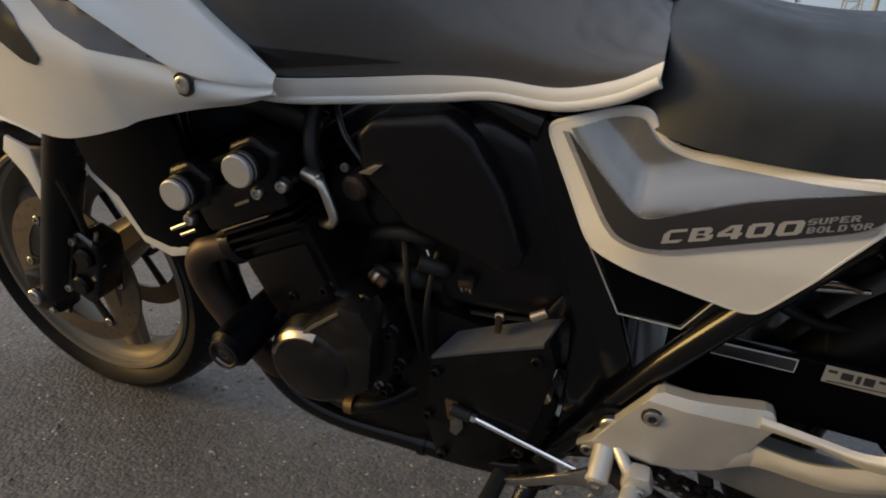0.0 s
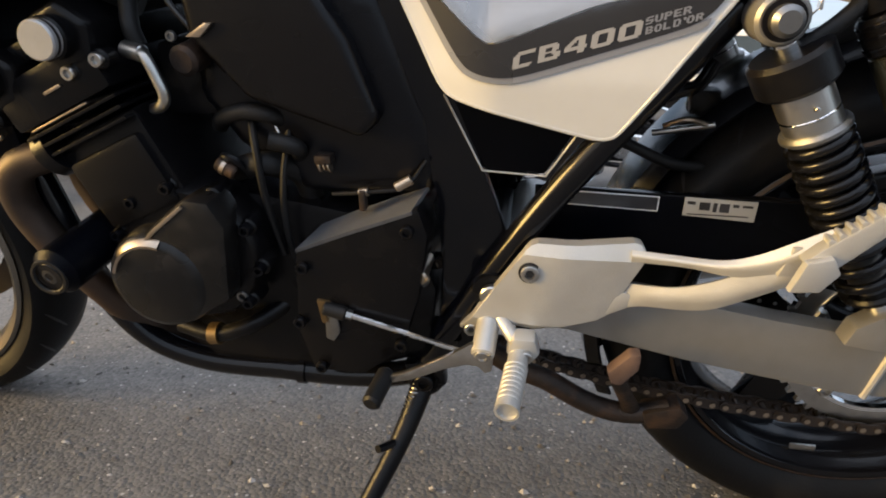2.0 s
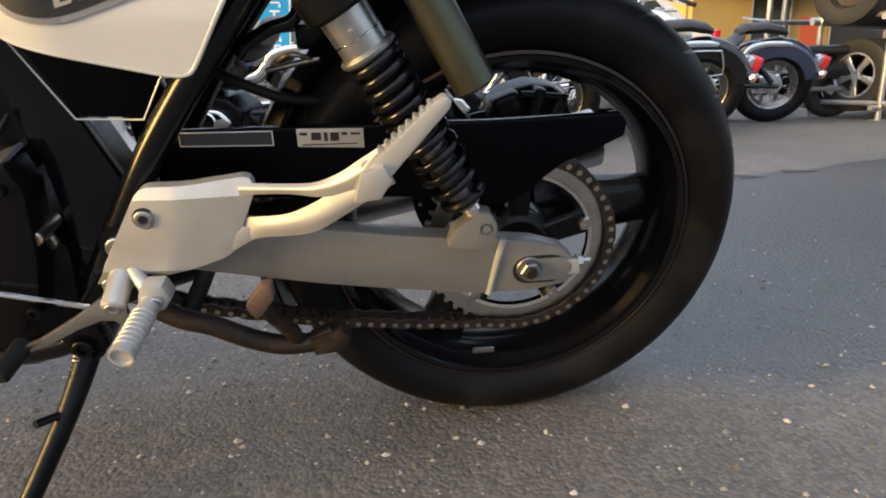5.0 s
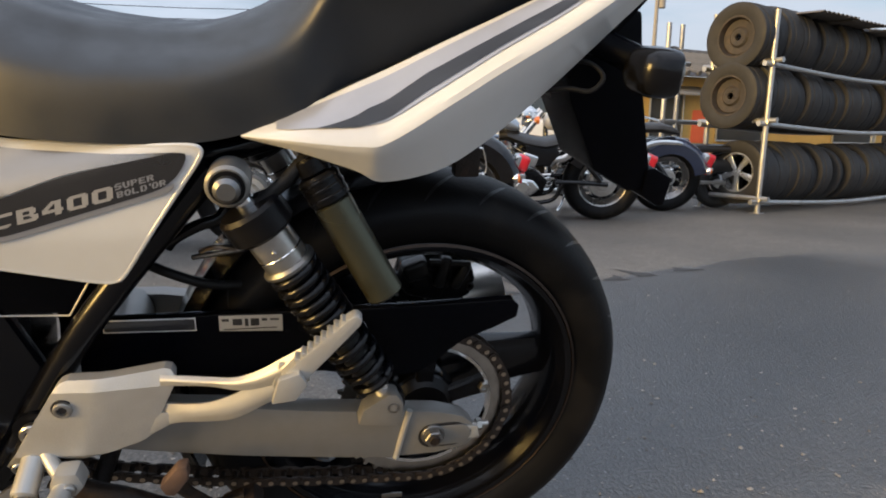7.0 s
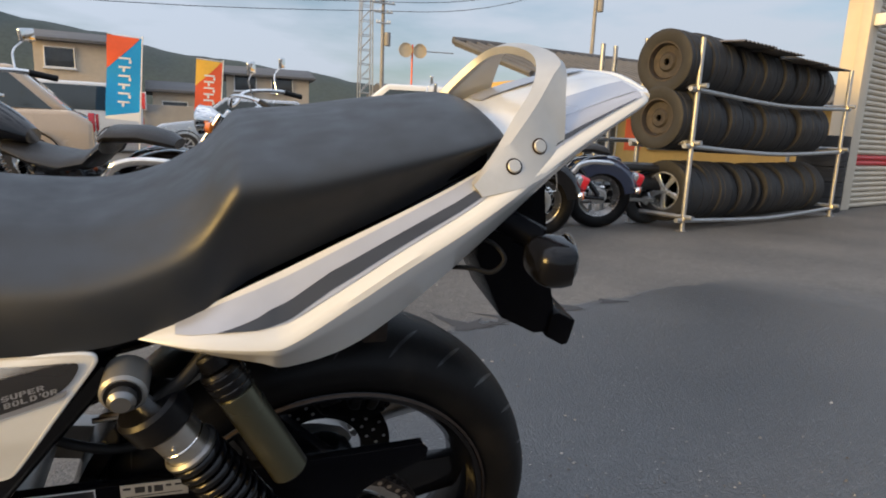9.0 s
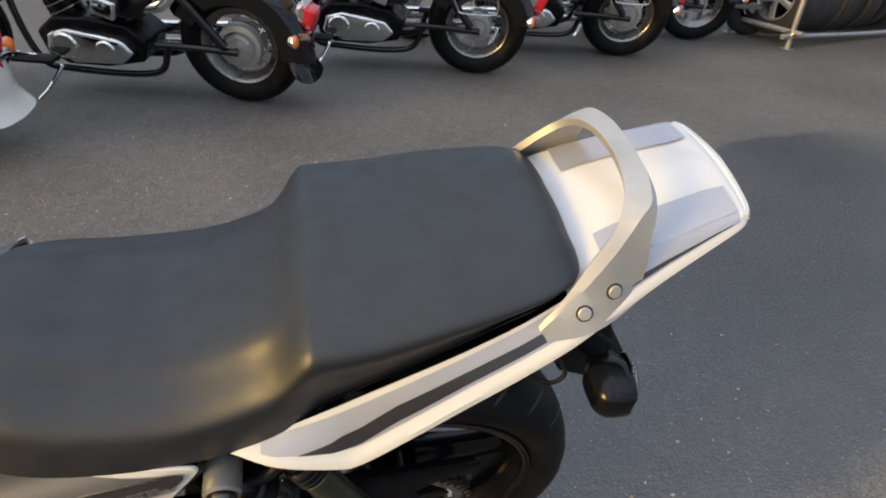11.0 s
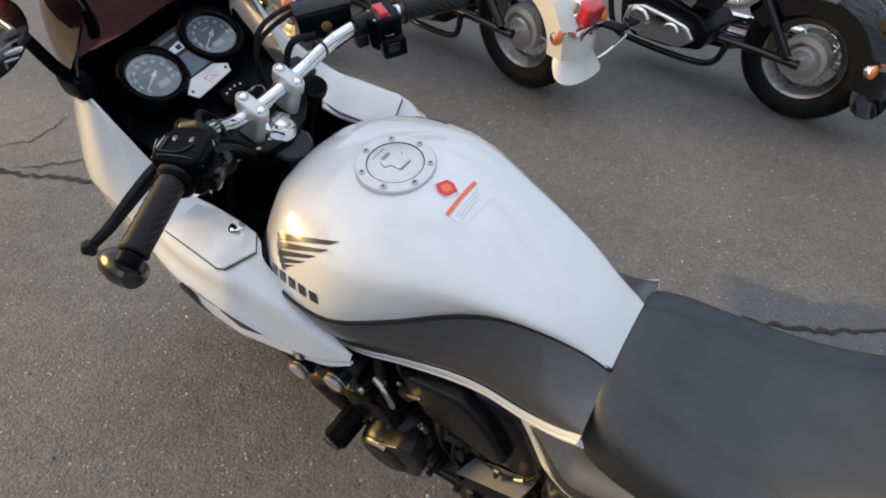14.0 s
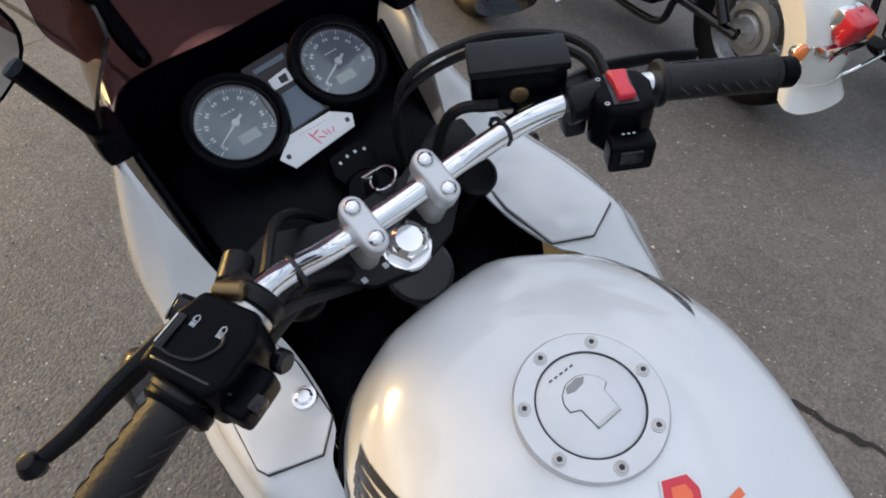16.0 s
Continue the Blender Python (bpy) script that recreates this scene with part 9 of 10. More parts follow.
    skin(tb, [[(x, w * math.cos(q), z + h * math.sin(q)) for q in (2 * math.pi * k / 20 for k in range(20))] for x, z, w, h in [(p.x, p.y, p.z, q_) for p, q_ in zip(curve_pts([t[:3] for t in tk], 3), [v.x for v in curve_pts([(t[3], 0, 0) for t in tk], 3)])]])
    tko = part("fuel_tank", tb, tank_mat or paint, b, "rounded glossy teardrop tank")
    part("filler_cap", rod((-0.98, 0, 0.968), (-0.98, 0, 0.985), 0.032, 20, bevel=0.004), CHROME, tko)
    part("tank_console", block((0.24, 0.07, 0.02), (-0.95, 0, 0.955), 0.009, rot=None), CHROME, tko)
    part("side_panel", prism([(-0.66, 0.64), (-0.42, 0.66), (-0.38, 0.56), (-0.46, 0.46), (-0.62, 0.47)], -0.15, 0.15, 0.02, seg=3), paint, b)
    # frame, engine
    for s in (-1, 1):
        part("frame_tube", tube([(-1.16, s * 0.03, 0.80), (-1.13, s * 0.12, 0.50), (-1.06, s * 0.14, 0.22), (-0.90, s * 0.14, 0.17), (-0.45, s * 0.14, 0.18), (-0.34, s * 0.15, 0.33)], 0.018, 10), PAINTBLACK, b)
        part("swingarm", tube([(-0.40, s * 0.145, 0.34), (-0.20, s * 0.145, 0.34), (0.02, s * 0.135, R)], 0.020, 10), PAINTBLACK, b)
        part("fender_strut", tube([(-0.43, s * (hw + 0.018), 0.515), (-0.34, s * (hw + 0.020), 0.535), (-0.28, s * (hw + 0.022), 0.585), (-0.235, s * (hw + 0.022), 0.640), (-0.13, s * (hw + 0.016), 0.668), (0.02, s * (hw + 0.012), 0.666), (0.08, s * (hw + 0.008), 0.655)], [0.020, 0.026, 0.026, 0.024, 0.022, 0.021, 0.014], 10, flat=0.45), CHROME, b, "broad chrome mudguard strut")
        part("fork_leg", rod((-1.20, s * 0.10, 0.93), (-1.62, s * 0.10, 0.33), 0.026, 14), CHROME, b)
        part("fork_slider", rod((-1.42, s * 0.10, 0.615), (-1.63, s * 0.10, 0.315), 0.036, 16, bevel=0.005), CHROME, b)
    part("crankcase", prism([(-1.02, 0.24), (-1.04, 0.36), (-0.94, 0.44), (-0.74, 0.45), (-0.55, 0.42), (-0.46, 0.34), (-0.50, 0.23), (-0.70, 0.19), (-0.92, 0.19)], -0.135, 0.135, 0.02, seg=3), CASEBLACK, b, "black v-twin crankcase")
    eng_ = part("engine_cover", prism([(-0.99, 0.27), (-0.96, 0.37), (-0.86, 0.40), (-0.70, 0.38), (-0.58, 0.36), (-0.52, 0.29), (-0.60, 0.225), (-0.85, 0.215)], -0.180, -0.12, 0.022, seg=3), CHROME, b, "chrome engine side cover")
    part("cover_disc", rod((-0.875, -0.19, 0.31), (-0.875, -0.165, 0.31), 0.072, 28, bevel=0.012), CHROME, eng_)
    part("cover_disc", rod((-0.665, -0.188, 0.30), (-0.665, -0.165, 0.30), 0.055, 28, bevel=0.01), CHROME, eng_)
    for k in range(6):
        q = 2 * math.pi * k / 6
        part("cover_bolt", hexbolt((-0.875 + 0.062 * math.cos(q), -0.189, 0.31 + 0.062 * math.sin(q)), (0, -1, 0), 0.006, 0.005), STEEL, eng_)
    for ang, x0 in ((-24, -0.90), (24, -0.72)):
        mcy = Matrix.Translation((x0, 0, 0.42)) @ Matrix.Rotation(radians(ang), 4, "Y")
        part("cylinder", onto(mcy, rod((0, 0, 0), (0, 0, 0.23), 0.072, 22)), CASEBLACK, b)
        for k in range(8):
            part("cylinder_fin", onto(mcy, rod((0, 0, 0.03 + 0.021 * k), (0, 0, 0.0345 + 0.021 * k), 0.092, 22)), CASEBLACK if k % 2 else STEEL, b)
        part("rocker_cover", onto(mcy, block((0.14, 0.15, 0.06), (0, 0, 0.225), 0.018, seg=3)), CHROME, b)
    part("air_cleaner", rod((-0.80, 0.10, 0.56), (-0.80, 0.20, 0.56), 0.09, 28, bevel=0.02), CHROME, b)
    part("chrome_side_box", block((0.13, 0.05, 0.10), (-0.62, -0.155, 0.52), 0.02, rot=Matrix.Rotation(0.3, 4, "Y"), seg=3), CHROME, b)
    for z, y in ((0.20, 0.19), (0.30, 0.20)):
        part("exhaust_pipe", tube([(-1.0, 0.10, 0.46), (-1.08, 0.16, 0.36), (-0.98, y, z), (-0.5, y, z), (0.12, y, z + 0.04)], [0.022, 0.022, 0.024, 0.040, 0.042], 14), CHROME, b)
    # handlebar, headlamp, mirrors
    hbar = part("handlebar", tube([(-0.80, -0.44, 1.02), (-0.92, -0.33, 1.06), (-1.10, -0.16, 1.06), (-1.15, -0.06, 0.99), (-1.15, 0.06, 0.99), (-1.10, 0.16, 1.06), (-0.92, 0.33, 1.06), (-0.80, 0.44, 1.02)], 0.013, 10), CHROME, b, "wide chrome handlebar")
    for s in (-1, 1):
        part("grip", rod((-0.78, s * 0.455, 1.015), (-0.885, s * 0.36, 1.05), 0.018, 12, bevel=0.003), RUBBER, hbar)
        part("mirror_stem", tube([(-0.93, s * 0.32, 1.06), (-0.95, s * 0.36, 1.16), (-0.92, s * 0.42, 1.22)], 0.006, 8), CHROME, hbar)
        part("mirror_head", block((0.022, 0.135, 0.072), (-0.91, s * 0.44, 1.25), 0.010, seg=3), CHROME, hbar, "rectangular chrome mirror")
        part("lever", tube([(-0.93, s * 0.32, 1.05), (-0.90, s * 0.38, 1.04), (-0.85, s * 0.46, 1.02)], 0.006, 8), CHROME, hbar)
        part("front_indicator", lathe([(0, -0.03), (0.034, -0.01), (0.036, 0.02), (0, 0.03)], 16, "x", (-1.26, s * 0.20, 0.86)), ORANGELENS, hbar)
    part("headlamp", lathe([(0, 0.09), (0.05, 0.085), (0.09, 0.03), (0.10, -0.04), (0.085, -0.055), (0, -0.065)], 28, "x", (-1.33, 0, 0.88)), CHROME, b, "chrome round headlamp")
    # stand, peg, rail
    part("side_stand", tube([(-0.95, -0.15, 0.19), (-1.0, -0.24, 0.10), (-1.04, -0.30, 0.055)], [0.012, 0.010, 0.009], 8), CHROME, b, "chrome side stand")
    part("footboard", block((0.22, 0.09, 0.02), (-1.02, -0.24, 0.26), 0.008), RUBBER, b)
    part("gear_lever", tube([(-0.92, -0.20, 0.24), (-1.05, -0.22, 0.27), (-1.18, -0.25, 0.30)], 0.007, 8), CHROME, b)
    part("crash_bar", tube([(-1.10, -0.13, 0.55), (-1.16, -0.30, 0.50), (-1.16, -0.32, 0.36), (-1.08, -0.15, 0.22)], 0.014, 10), CHROME, b)
    part("shock_absorber", rod((-0.24, -hw - 0.012, 0.60), (-0.04, -0.15, R + 0.03), 0.024, 14), PAINTBLACK, b)
    if rail:
        part("bag_rail", tube([(-0.20, -hw - 0.05, 0.62), (0.06, -hw - 0.055, 0.62), (0.10, -hw - 0.055, 0.60), (0.12, -hw - 0.055, 0.48), (0.08, -hw - 0.055, 0.45), (-0.10, -hw - 0.055, 0.45), (-0.13, -hw - 0.05, 0.48), (-0.20, -hw - 0.05, 0.62)], 0.006, 8), CHROME, b, "chrome saddlebag rail")
    return b


cruiser((-0.97, 2.20), 8, "cream-white cruiser with red tail lamp and orange indicators", PAINTCREAM, PAINTCREAM, flare=True)
cruiser((0.31, 2.77), 8, "black cruiser with chrome struts and a number plate", PAINTBLACK, PAINTBLACK, plate=True, flare=True)
cruiser((1.75, 3.28), 8, "black cruiser with a chrome saddlebag rail", PAINTBLACK, PAINTBLACK, rail=True, drum=0.09)
cruiser((3.03, 3.73), 8, "silver-tanked cruiser with spoked chrome wheels", PAINTBLACK, PAINTBLACK, rail=True, tank_mat=PAINTSILVER)
cruiser((3.97, 4.25), 8, "dark blue cruiser with a white tank", PAINTBLUE, PAINTBLUE, wide=0.07, tank_mat=PAINTCREAM, drum=0.08)
cruiser((-2.2, 1.72), 8, "black cruiser parked at the end of the row", PAINTBLACK, PAINTBLACK, flare=True)

# small fat-tyred bike beside the rack
mini = thing("mini_motorcycle", "small dark bare motorcycle with fat tyres", "motorcycle", Matrix.Translation((4.72, 4.47, 0)) @ Matrix.Rotation(HEADING, 4, "Z") @ Matrix.Rotation(radians(6), 4, "X"), group="parked motorcycles in a row")
for name, x in (("rear", 0.0), ("front", -1.05)):
    part(name + "_tyre", lathe(tyre_profile(0.25, 0.07, 0.13), 44, "y", (x, 0, 0.25), closed=True), OLDTYRE, mini)
    part(name + "_wheel", rim_mesh(0.13, 0.045, Vector((x, 0, 0.25))), PAINTBLACK, mini)
    part("hub", rod((x, -0.05, 0.25), (x, 0.05, 0.25), 0.045, 16), CAST, mini)
part("swingarm", block((0.36, 0.03, 0.035), (-0.14, -0.09, 0.27), 0.006), SWING, mini, "silver swingarm")
part("frame", tube([(-0.85, 0, 0.62), (-0.6, 0, 0.40), (-0.35, 0, 0.30), (-0.15, 0, 0.50), (0.1, 0, 0.58)], 0.025, 10), PAINTBLACK, mini)
part("engine", block((0.30, 0.22, 0.20), (-0.48, 0, 0.32), 0.03), CASEBLACK, mini)
part("seat", block((0.62, 0.20, 0.07), (-0.05, 0, 0.60), 0.03, seg=3), LEATHER, mini)
part("fuel_tank", block((0.36, 0.22, 0.16), (-0.52, 0, 0.62), 0.06, seg=3), PAINTBLUE, mini)
part("fork", rod((-0.80, -0.07, 0.82), (-1.05, -0.07, 0.25), 0.02, 12), CHROME, mini)
part("fork", rod((-0.80, 0.07, 0.82), (-1.05, 0.07, 0.25), 0.02, 12), CHROME, mini)
part("handlebar", rod((-0.74, -0.34, 0.88), (-0.74, 0.34, 0.88), 0.012, 10), CHROME, mini)

# ---- the tyre rack of scaffold tube
RK = Matrix.Translation((4.78, 3.94, 0)) @ Matrix.Rotation(math.atan2(0.29, 0.956), 4, "Z")
rack = thing("tyre_rack", "three-tier rack of galvanised scaffold tube", "rack", RK)
RL, RD, RH = 3.30, 0.62, 1.83
for x in (0.0, RL):
    for y in (0.0, RD):
        po = part("post", rod((x, y, 0), (x, y, RH if y == 0 else RH + 0.05), 0.0245, 14), GALV, rack)
        part("post_foot", block((0.09, 0.09, 0.008), (x, y, 0.004), 0.002), GALV, po)
for z in (0.09, 0.81, 1.34):
    for y in (0.0, RD):
        part("rail", tube([(-0.12, y, z + 0.02), (RL * 0.5, y, z - 0.035), (RL + 0.1, y, z + 0.02)], 0.0235, 12, 8), GALV, rack)
    for x in (0.0, RL):
        part("cross_rail", rod((x, -0.10, z + 0.05), (x, RD + 0.10, z + 0.05), 0.0235, 12), GALV, rack)
        for y in (0.0, RD):
            part("coupler", block((0.075, 0.075, 0.06), (x, y, z + 0.03), 0.014), STEEL, rack)
for x in (-0.05, -0.25):
    part("end_post", rod((x, RD + 0.35, 0), (x, RD + 0.35, RH), 0.0245, 14), GALV, rack)
part("end_rail", rod((-0.30, RD + 0.35, 0.86), (RL, RD + 0.35, 0.86), 0.0235, 12), GALV, rack)
part("end_rail", rod((-0.30, RD + 0.35, 1.45), (0.1, RD + 0.35, 1.45), 0.0235, 12), GALV, rack)


def car_tyre(R, w, rim_r, rim_mat, label):
    """A car tyre lying on its tread, axle along local x, standing on its base."""
    t = thing("car_tyre", label, "tyre", group="tyres stacked on the rack")
    c = Vector((0, 0, R))
    prof = [(rim_r, -w * 0.42), (rim_r + 0.25 * (R - rim_r), -w * 0.49), (rim_r + 0.6 * (R - rim_r), -w * 0.5), (R - 0.010, -w * 0.495), (R - 0.002, -w * 0.465), (R, -w * 0.30)]
    prof = prof + [(R - 0.006, -w * 0.16), (R - 0.006, -w * 0.14), (R, -w * 0.12), (R, w * 0.12), (R - 0.006, w * 0.14), (R - 0.006, w * 0.16)] + [(r, -a) for r, a in prof[::-1]]
    prof += [(rim_r, w * 0.36), (R - 0.04, w * 0.40), (R - 0.04, -w * 0.40), (rim_r, -w * 0.36)]
    part("rubber", lathe(prof, 40, "x", c, closed=True), OLDTYRE, t)
    if rim_mat:
        rm = part("wheel_rim", lathe([(rim_r + 0.004, -w * 0.44), (rim_r - 0.012, -w * 0.44), (rim_r - 0.02, -w * 0.30), (rim_r - 0.03, 0), (rim_r - 0.02, w * 0.30), (rim_r - 0.012, w * 0.44), (rim_r + 0.004, w * 0.44)], 40, "x", c), rim_mat, t)
        if rim_mat is RUSTRIM:
            part("wheel_disc", lathe([(0.028, -w * 0.10), (0.032, -w * 0.24), (0.075, -w * 0.26), (0.095, -w * 0.16), (rim_r - 0.035, -w * 0.20), (rim_r - 0.02, -w * 0.12)], 36, "x", c), rim_mat, rm, "pressed steel wheel disc")
            for k in range(4):
                q = math.pi * k / 2 + 0.4
                part("stud_hole", rod(c + Vector((-w * 0.262, 0.052 * math.cos(q), 0.052 * math.sin(q))), c + Vector((-w * 0.24, 0.052 * math.cos(q), 0.052 * math.sin(q))), 0.008, 10), TRIMBLACK, rm)
            return t
        for k in range(5):
            sp = spoke_mesh(0.03, rim_r - 0.015, 0.018, 0.030, 0.012, 0.010, 2 * math.pi * k / 5 + 0.3, (0, 0, 0))
            sp.transform(Matrix.Translation(c + Vector((-w * 0.30, 0, 0))) @ Matrix.Rotation(radians(90), 4, "Z"))
            part("rim_spoke", sp, rim_mat, rm)
        part("rim_hub", rod(c + Vector((-w * 0.38, 0, 0)), c + Vector((-w * 0.1, 0, 0)), 0.045, 20, bevel=0.008), rim_mat, rm)
    return t


random.seed(4)
kinds = [car_tyre(0.315, 0.205, 0.19, None, "dusty black used car tyre"), car_tyre(0.29, 0.185, 0.178, None, "dusty black used car tyre"), car_tyre(0.305, 0.195, 0.185, RUSTRIM, "used car tyre on a rusty steel wheel"),
         car_tyre(0.31, 0.205, 0.19, PAINTSILVER, "used car tyre on a silver alloy wheel"), car_tyre(0.30, 0.195, 0.19, CREAMRIM, "used car tyre on a cream wheel")]
sizes = [(0.315, 0.205), (0.29, 0.185), (0.305, 0.195), (0.31, 0.205), (0.30, 0.195)]
used = set()


def place_tyre(k, m):
    if k not in used:
        used.add(k)
        kinds[k].matrix_world = m
        return
    copy_thing(kinds[k], m)


for tier, (z, order) in enumerate(((0.115, [3, 1, 0, 0, 1, 0, 4, 0, 1, 0, 0, 1, 0, 0, 1, 0, 0]), (0.835, [2, 0, 0, 1, 0, 0, 1, 1, 0, 0, 0, 1, 0, 0, 1, 0]), (1.365, [2, 3, 0, 0, 1, 0, 1, 0, 0, 0, 1, 0, 0, 1, 0, 1]))):
    x = -0.16 if tier else 0.05
    for k in order:
        R, w = sizes[k]
        if x + w > RL + 0.05:
            break
        if k == 4:
            x += 0.10
        dz = -0.030 * math.sin(math.pi * max(0, min(1, (x + w / 2) / RL))) + 0.004
        place_tyre(k, RK @ Matrix.Translation((x + w / 2, RD * 0.5 + random.uniform(-0.02, 0.02), z + dz - 0.055)) @ Matrix.Rotation(0.35 if k == 4 else random.uniform(-0.05, 0.05), 4, "Z") @ Matrix.Rotation(random.uniform(-0.03, 0.03), 4, "Y"))
        x += w + (0.08 if k == 4 else random.uniform(-0.008, 0.002))
for k in range(5):
    copy_thing(kinds[0], Matrix.Translation((8.45, 5.55, 0.21 * k + 0.10)) @ Matrix.Rotation(radians(90), 4, "Y") @ Matrix.Translation((0, 0, -0.315)))["label"] = "dusty black tyre in a stack on the ground"

# corrugated sheets laid over the top tier
for k in range(4):
    sheet_rows = [[(0.42 + 0.60 * k + 0.038 * i, y, RH + 0.035 - 0.026 * k + (0.010 if i % 2 else -0.010) - 0.05 * abs(y - RD * 0.45) + 0.012 * (k % 2)) for y in (-0.16, RD * 0.45, RD + 0.22)] for i in range(18)]
    ls = put("roof_sheet", thicken(sheet_loft(sheet_rows, 2, 2), 0.002), SHEETMETAL, None)
    ls.matrix_world = RK
    tagged(ls, "dark weathered corrugated sheet laid over stacked tyres", "roofing", "sheets over the rack")

# ---- workshop with the ribbed shutter
SH = Matrix.Translation((8.90, 5.50, 0)) @ Matrix.Rotation(math.atan2(0.29, 0.956), 4, "Z")
shop = put("wall_shop", prism([(-0.02, 0.0), (9.0, 0.0), (9.0, 4.6), (-0.02, 4.6)], 0.10, 0.30, 0.01), SHUTTER, smooth=0)
shop.matrix_world = SH
tagged(shop, "beige workshop wall with a ribbed roller shutter", "building", kind="structure")
part("corner_post", prism([(-0.06, 0), (0.22, 0), (0.22, 4.6), (-0.06, 4.6)], -0.03, 0.10, 0.012), SHUTTER, shop)
part("shutter_rail", prism([(0.22, 0), (0.29, 0), (0.29, 3.2), (0.22, 3.2)], 0.0, 0.10, 0.006), GALV, shop)
slat = None
for k in range(40):
    z = 0.005 + 0.079 * k
    red = 8 <= k <= 9
    ob = put("slat", tube([(0.29, 0.075, z + 0.0395), (5.6, 0.075, z + 0.0395)], 0.037, 8, smooth=False), REDSTRIPE if red else SHUTTER, shop) if k in (0, 8) else new("slat", (red_slat if red else slat).data)
    if k == 0:
        slat = ob
    if k == 8:
        red_slat = ob
    ob.parent = shop
    if k not in (0, 8):
        ob.location.z = z - (0.005 if not red else 0.005 + 0.079 * 8)
part("wall_lamp", block((0.30, 0.14, 0.16), (0.18, -0.10, 2.62), 0.02), PAPER, shop, "white box lamp")
part("shop_lintel", prism([(0.22, 3.17), (6.0, 3.17), (6.0, 3.5), (0.22, 3.5)], -0.06, 0.10, 0.01), SHUTTER, shop)

# ---- ochre store behind the rack, tiled roof
OB = Matrix.Translation((6.6, 10.7, 0)) @ Matrix.Rotation(math.atan2(0.15, 1), 4, "Z")
store = put("wall_store", prism([(0, 0), (16, 0), (16, 2.05), (0, 2.05)], 0.0, 0.2, 0.01), OCHRE, smooth=0)
store.matrix_world = OB
tagged(store, "ochre rendered store with a dark tiled roof", "building", kind="structure")
part("side_wall", block((0.2, 5.0, 2.05), (0.1, 2.6, 1.025), 0.01), OCHRE, store)
roof = part("roof", prism([(-0.55, 1.98), (-0.50, 2.06), (2.6, 2.98), (2.6, 2.88)], -0.6, 16.6, 0.01, "x"), ROOFTILE, store, "dark grey tiled roof")
for k in range(58):
    x = -0.58 + 0.295 * k
    ob = put("tile_row", tube([(x, -0.56, 2.055), (x, 2.58, 2.985)], 0.055, 8, smooth=False), ROOFTILE, roof) if k == 0 else new("tile_row", first_row.data)
    if k == 0:
        first_row = ob
    ob.parent = roof
    ob.location.x = 0.295 * k
part("ridge", rod((-0.62, 2.6, 3.0), (16.62, 2.6, 3.0), 0.09, 12), ROOFTILE, store)
for x, z0, z1, w in ((1.3, 0.0, 1.8, 0.9), (3.2, 0.7, 1.6, 1.4), (7.0, 0.7, 1.6, 1.6)):
    wf = part("window", block((w, 0.06, z1 - z0), (x + w / 2, -0.005, (z0 + z1) / 2), 0.006), WINDOWDARK, store)
    part("window_frame", tube([(x, -0.04, z0), (x + w, -0.04, z0), (x + w, -0.04, z1), (x, -0.04, z1), (x, -0.04, z0)], 0.025, 6, smooth=False), GALV, wf)
part("awning", prism([(-0.5, 1.62), (0.0, 1.80), (0.0, 1.85), (-0.5, 1.66)], 1.1, 2.6, 0.004, "x"), CONCRETE, store)
part("poster", block((0.5, 0.01, 0.7), (2.75, -0.012, 1.0), 0), ORANGESTICK, store, "orange poster without readable print")


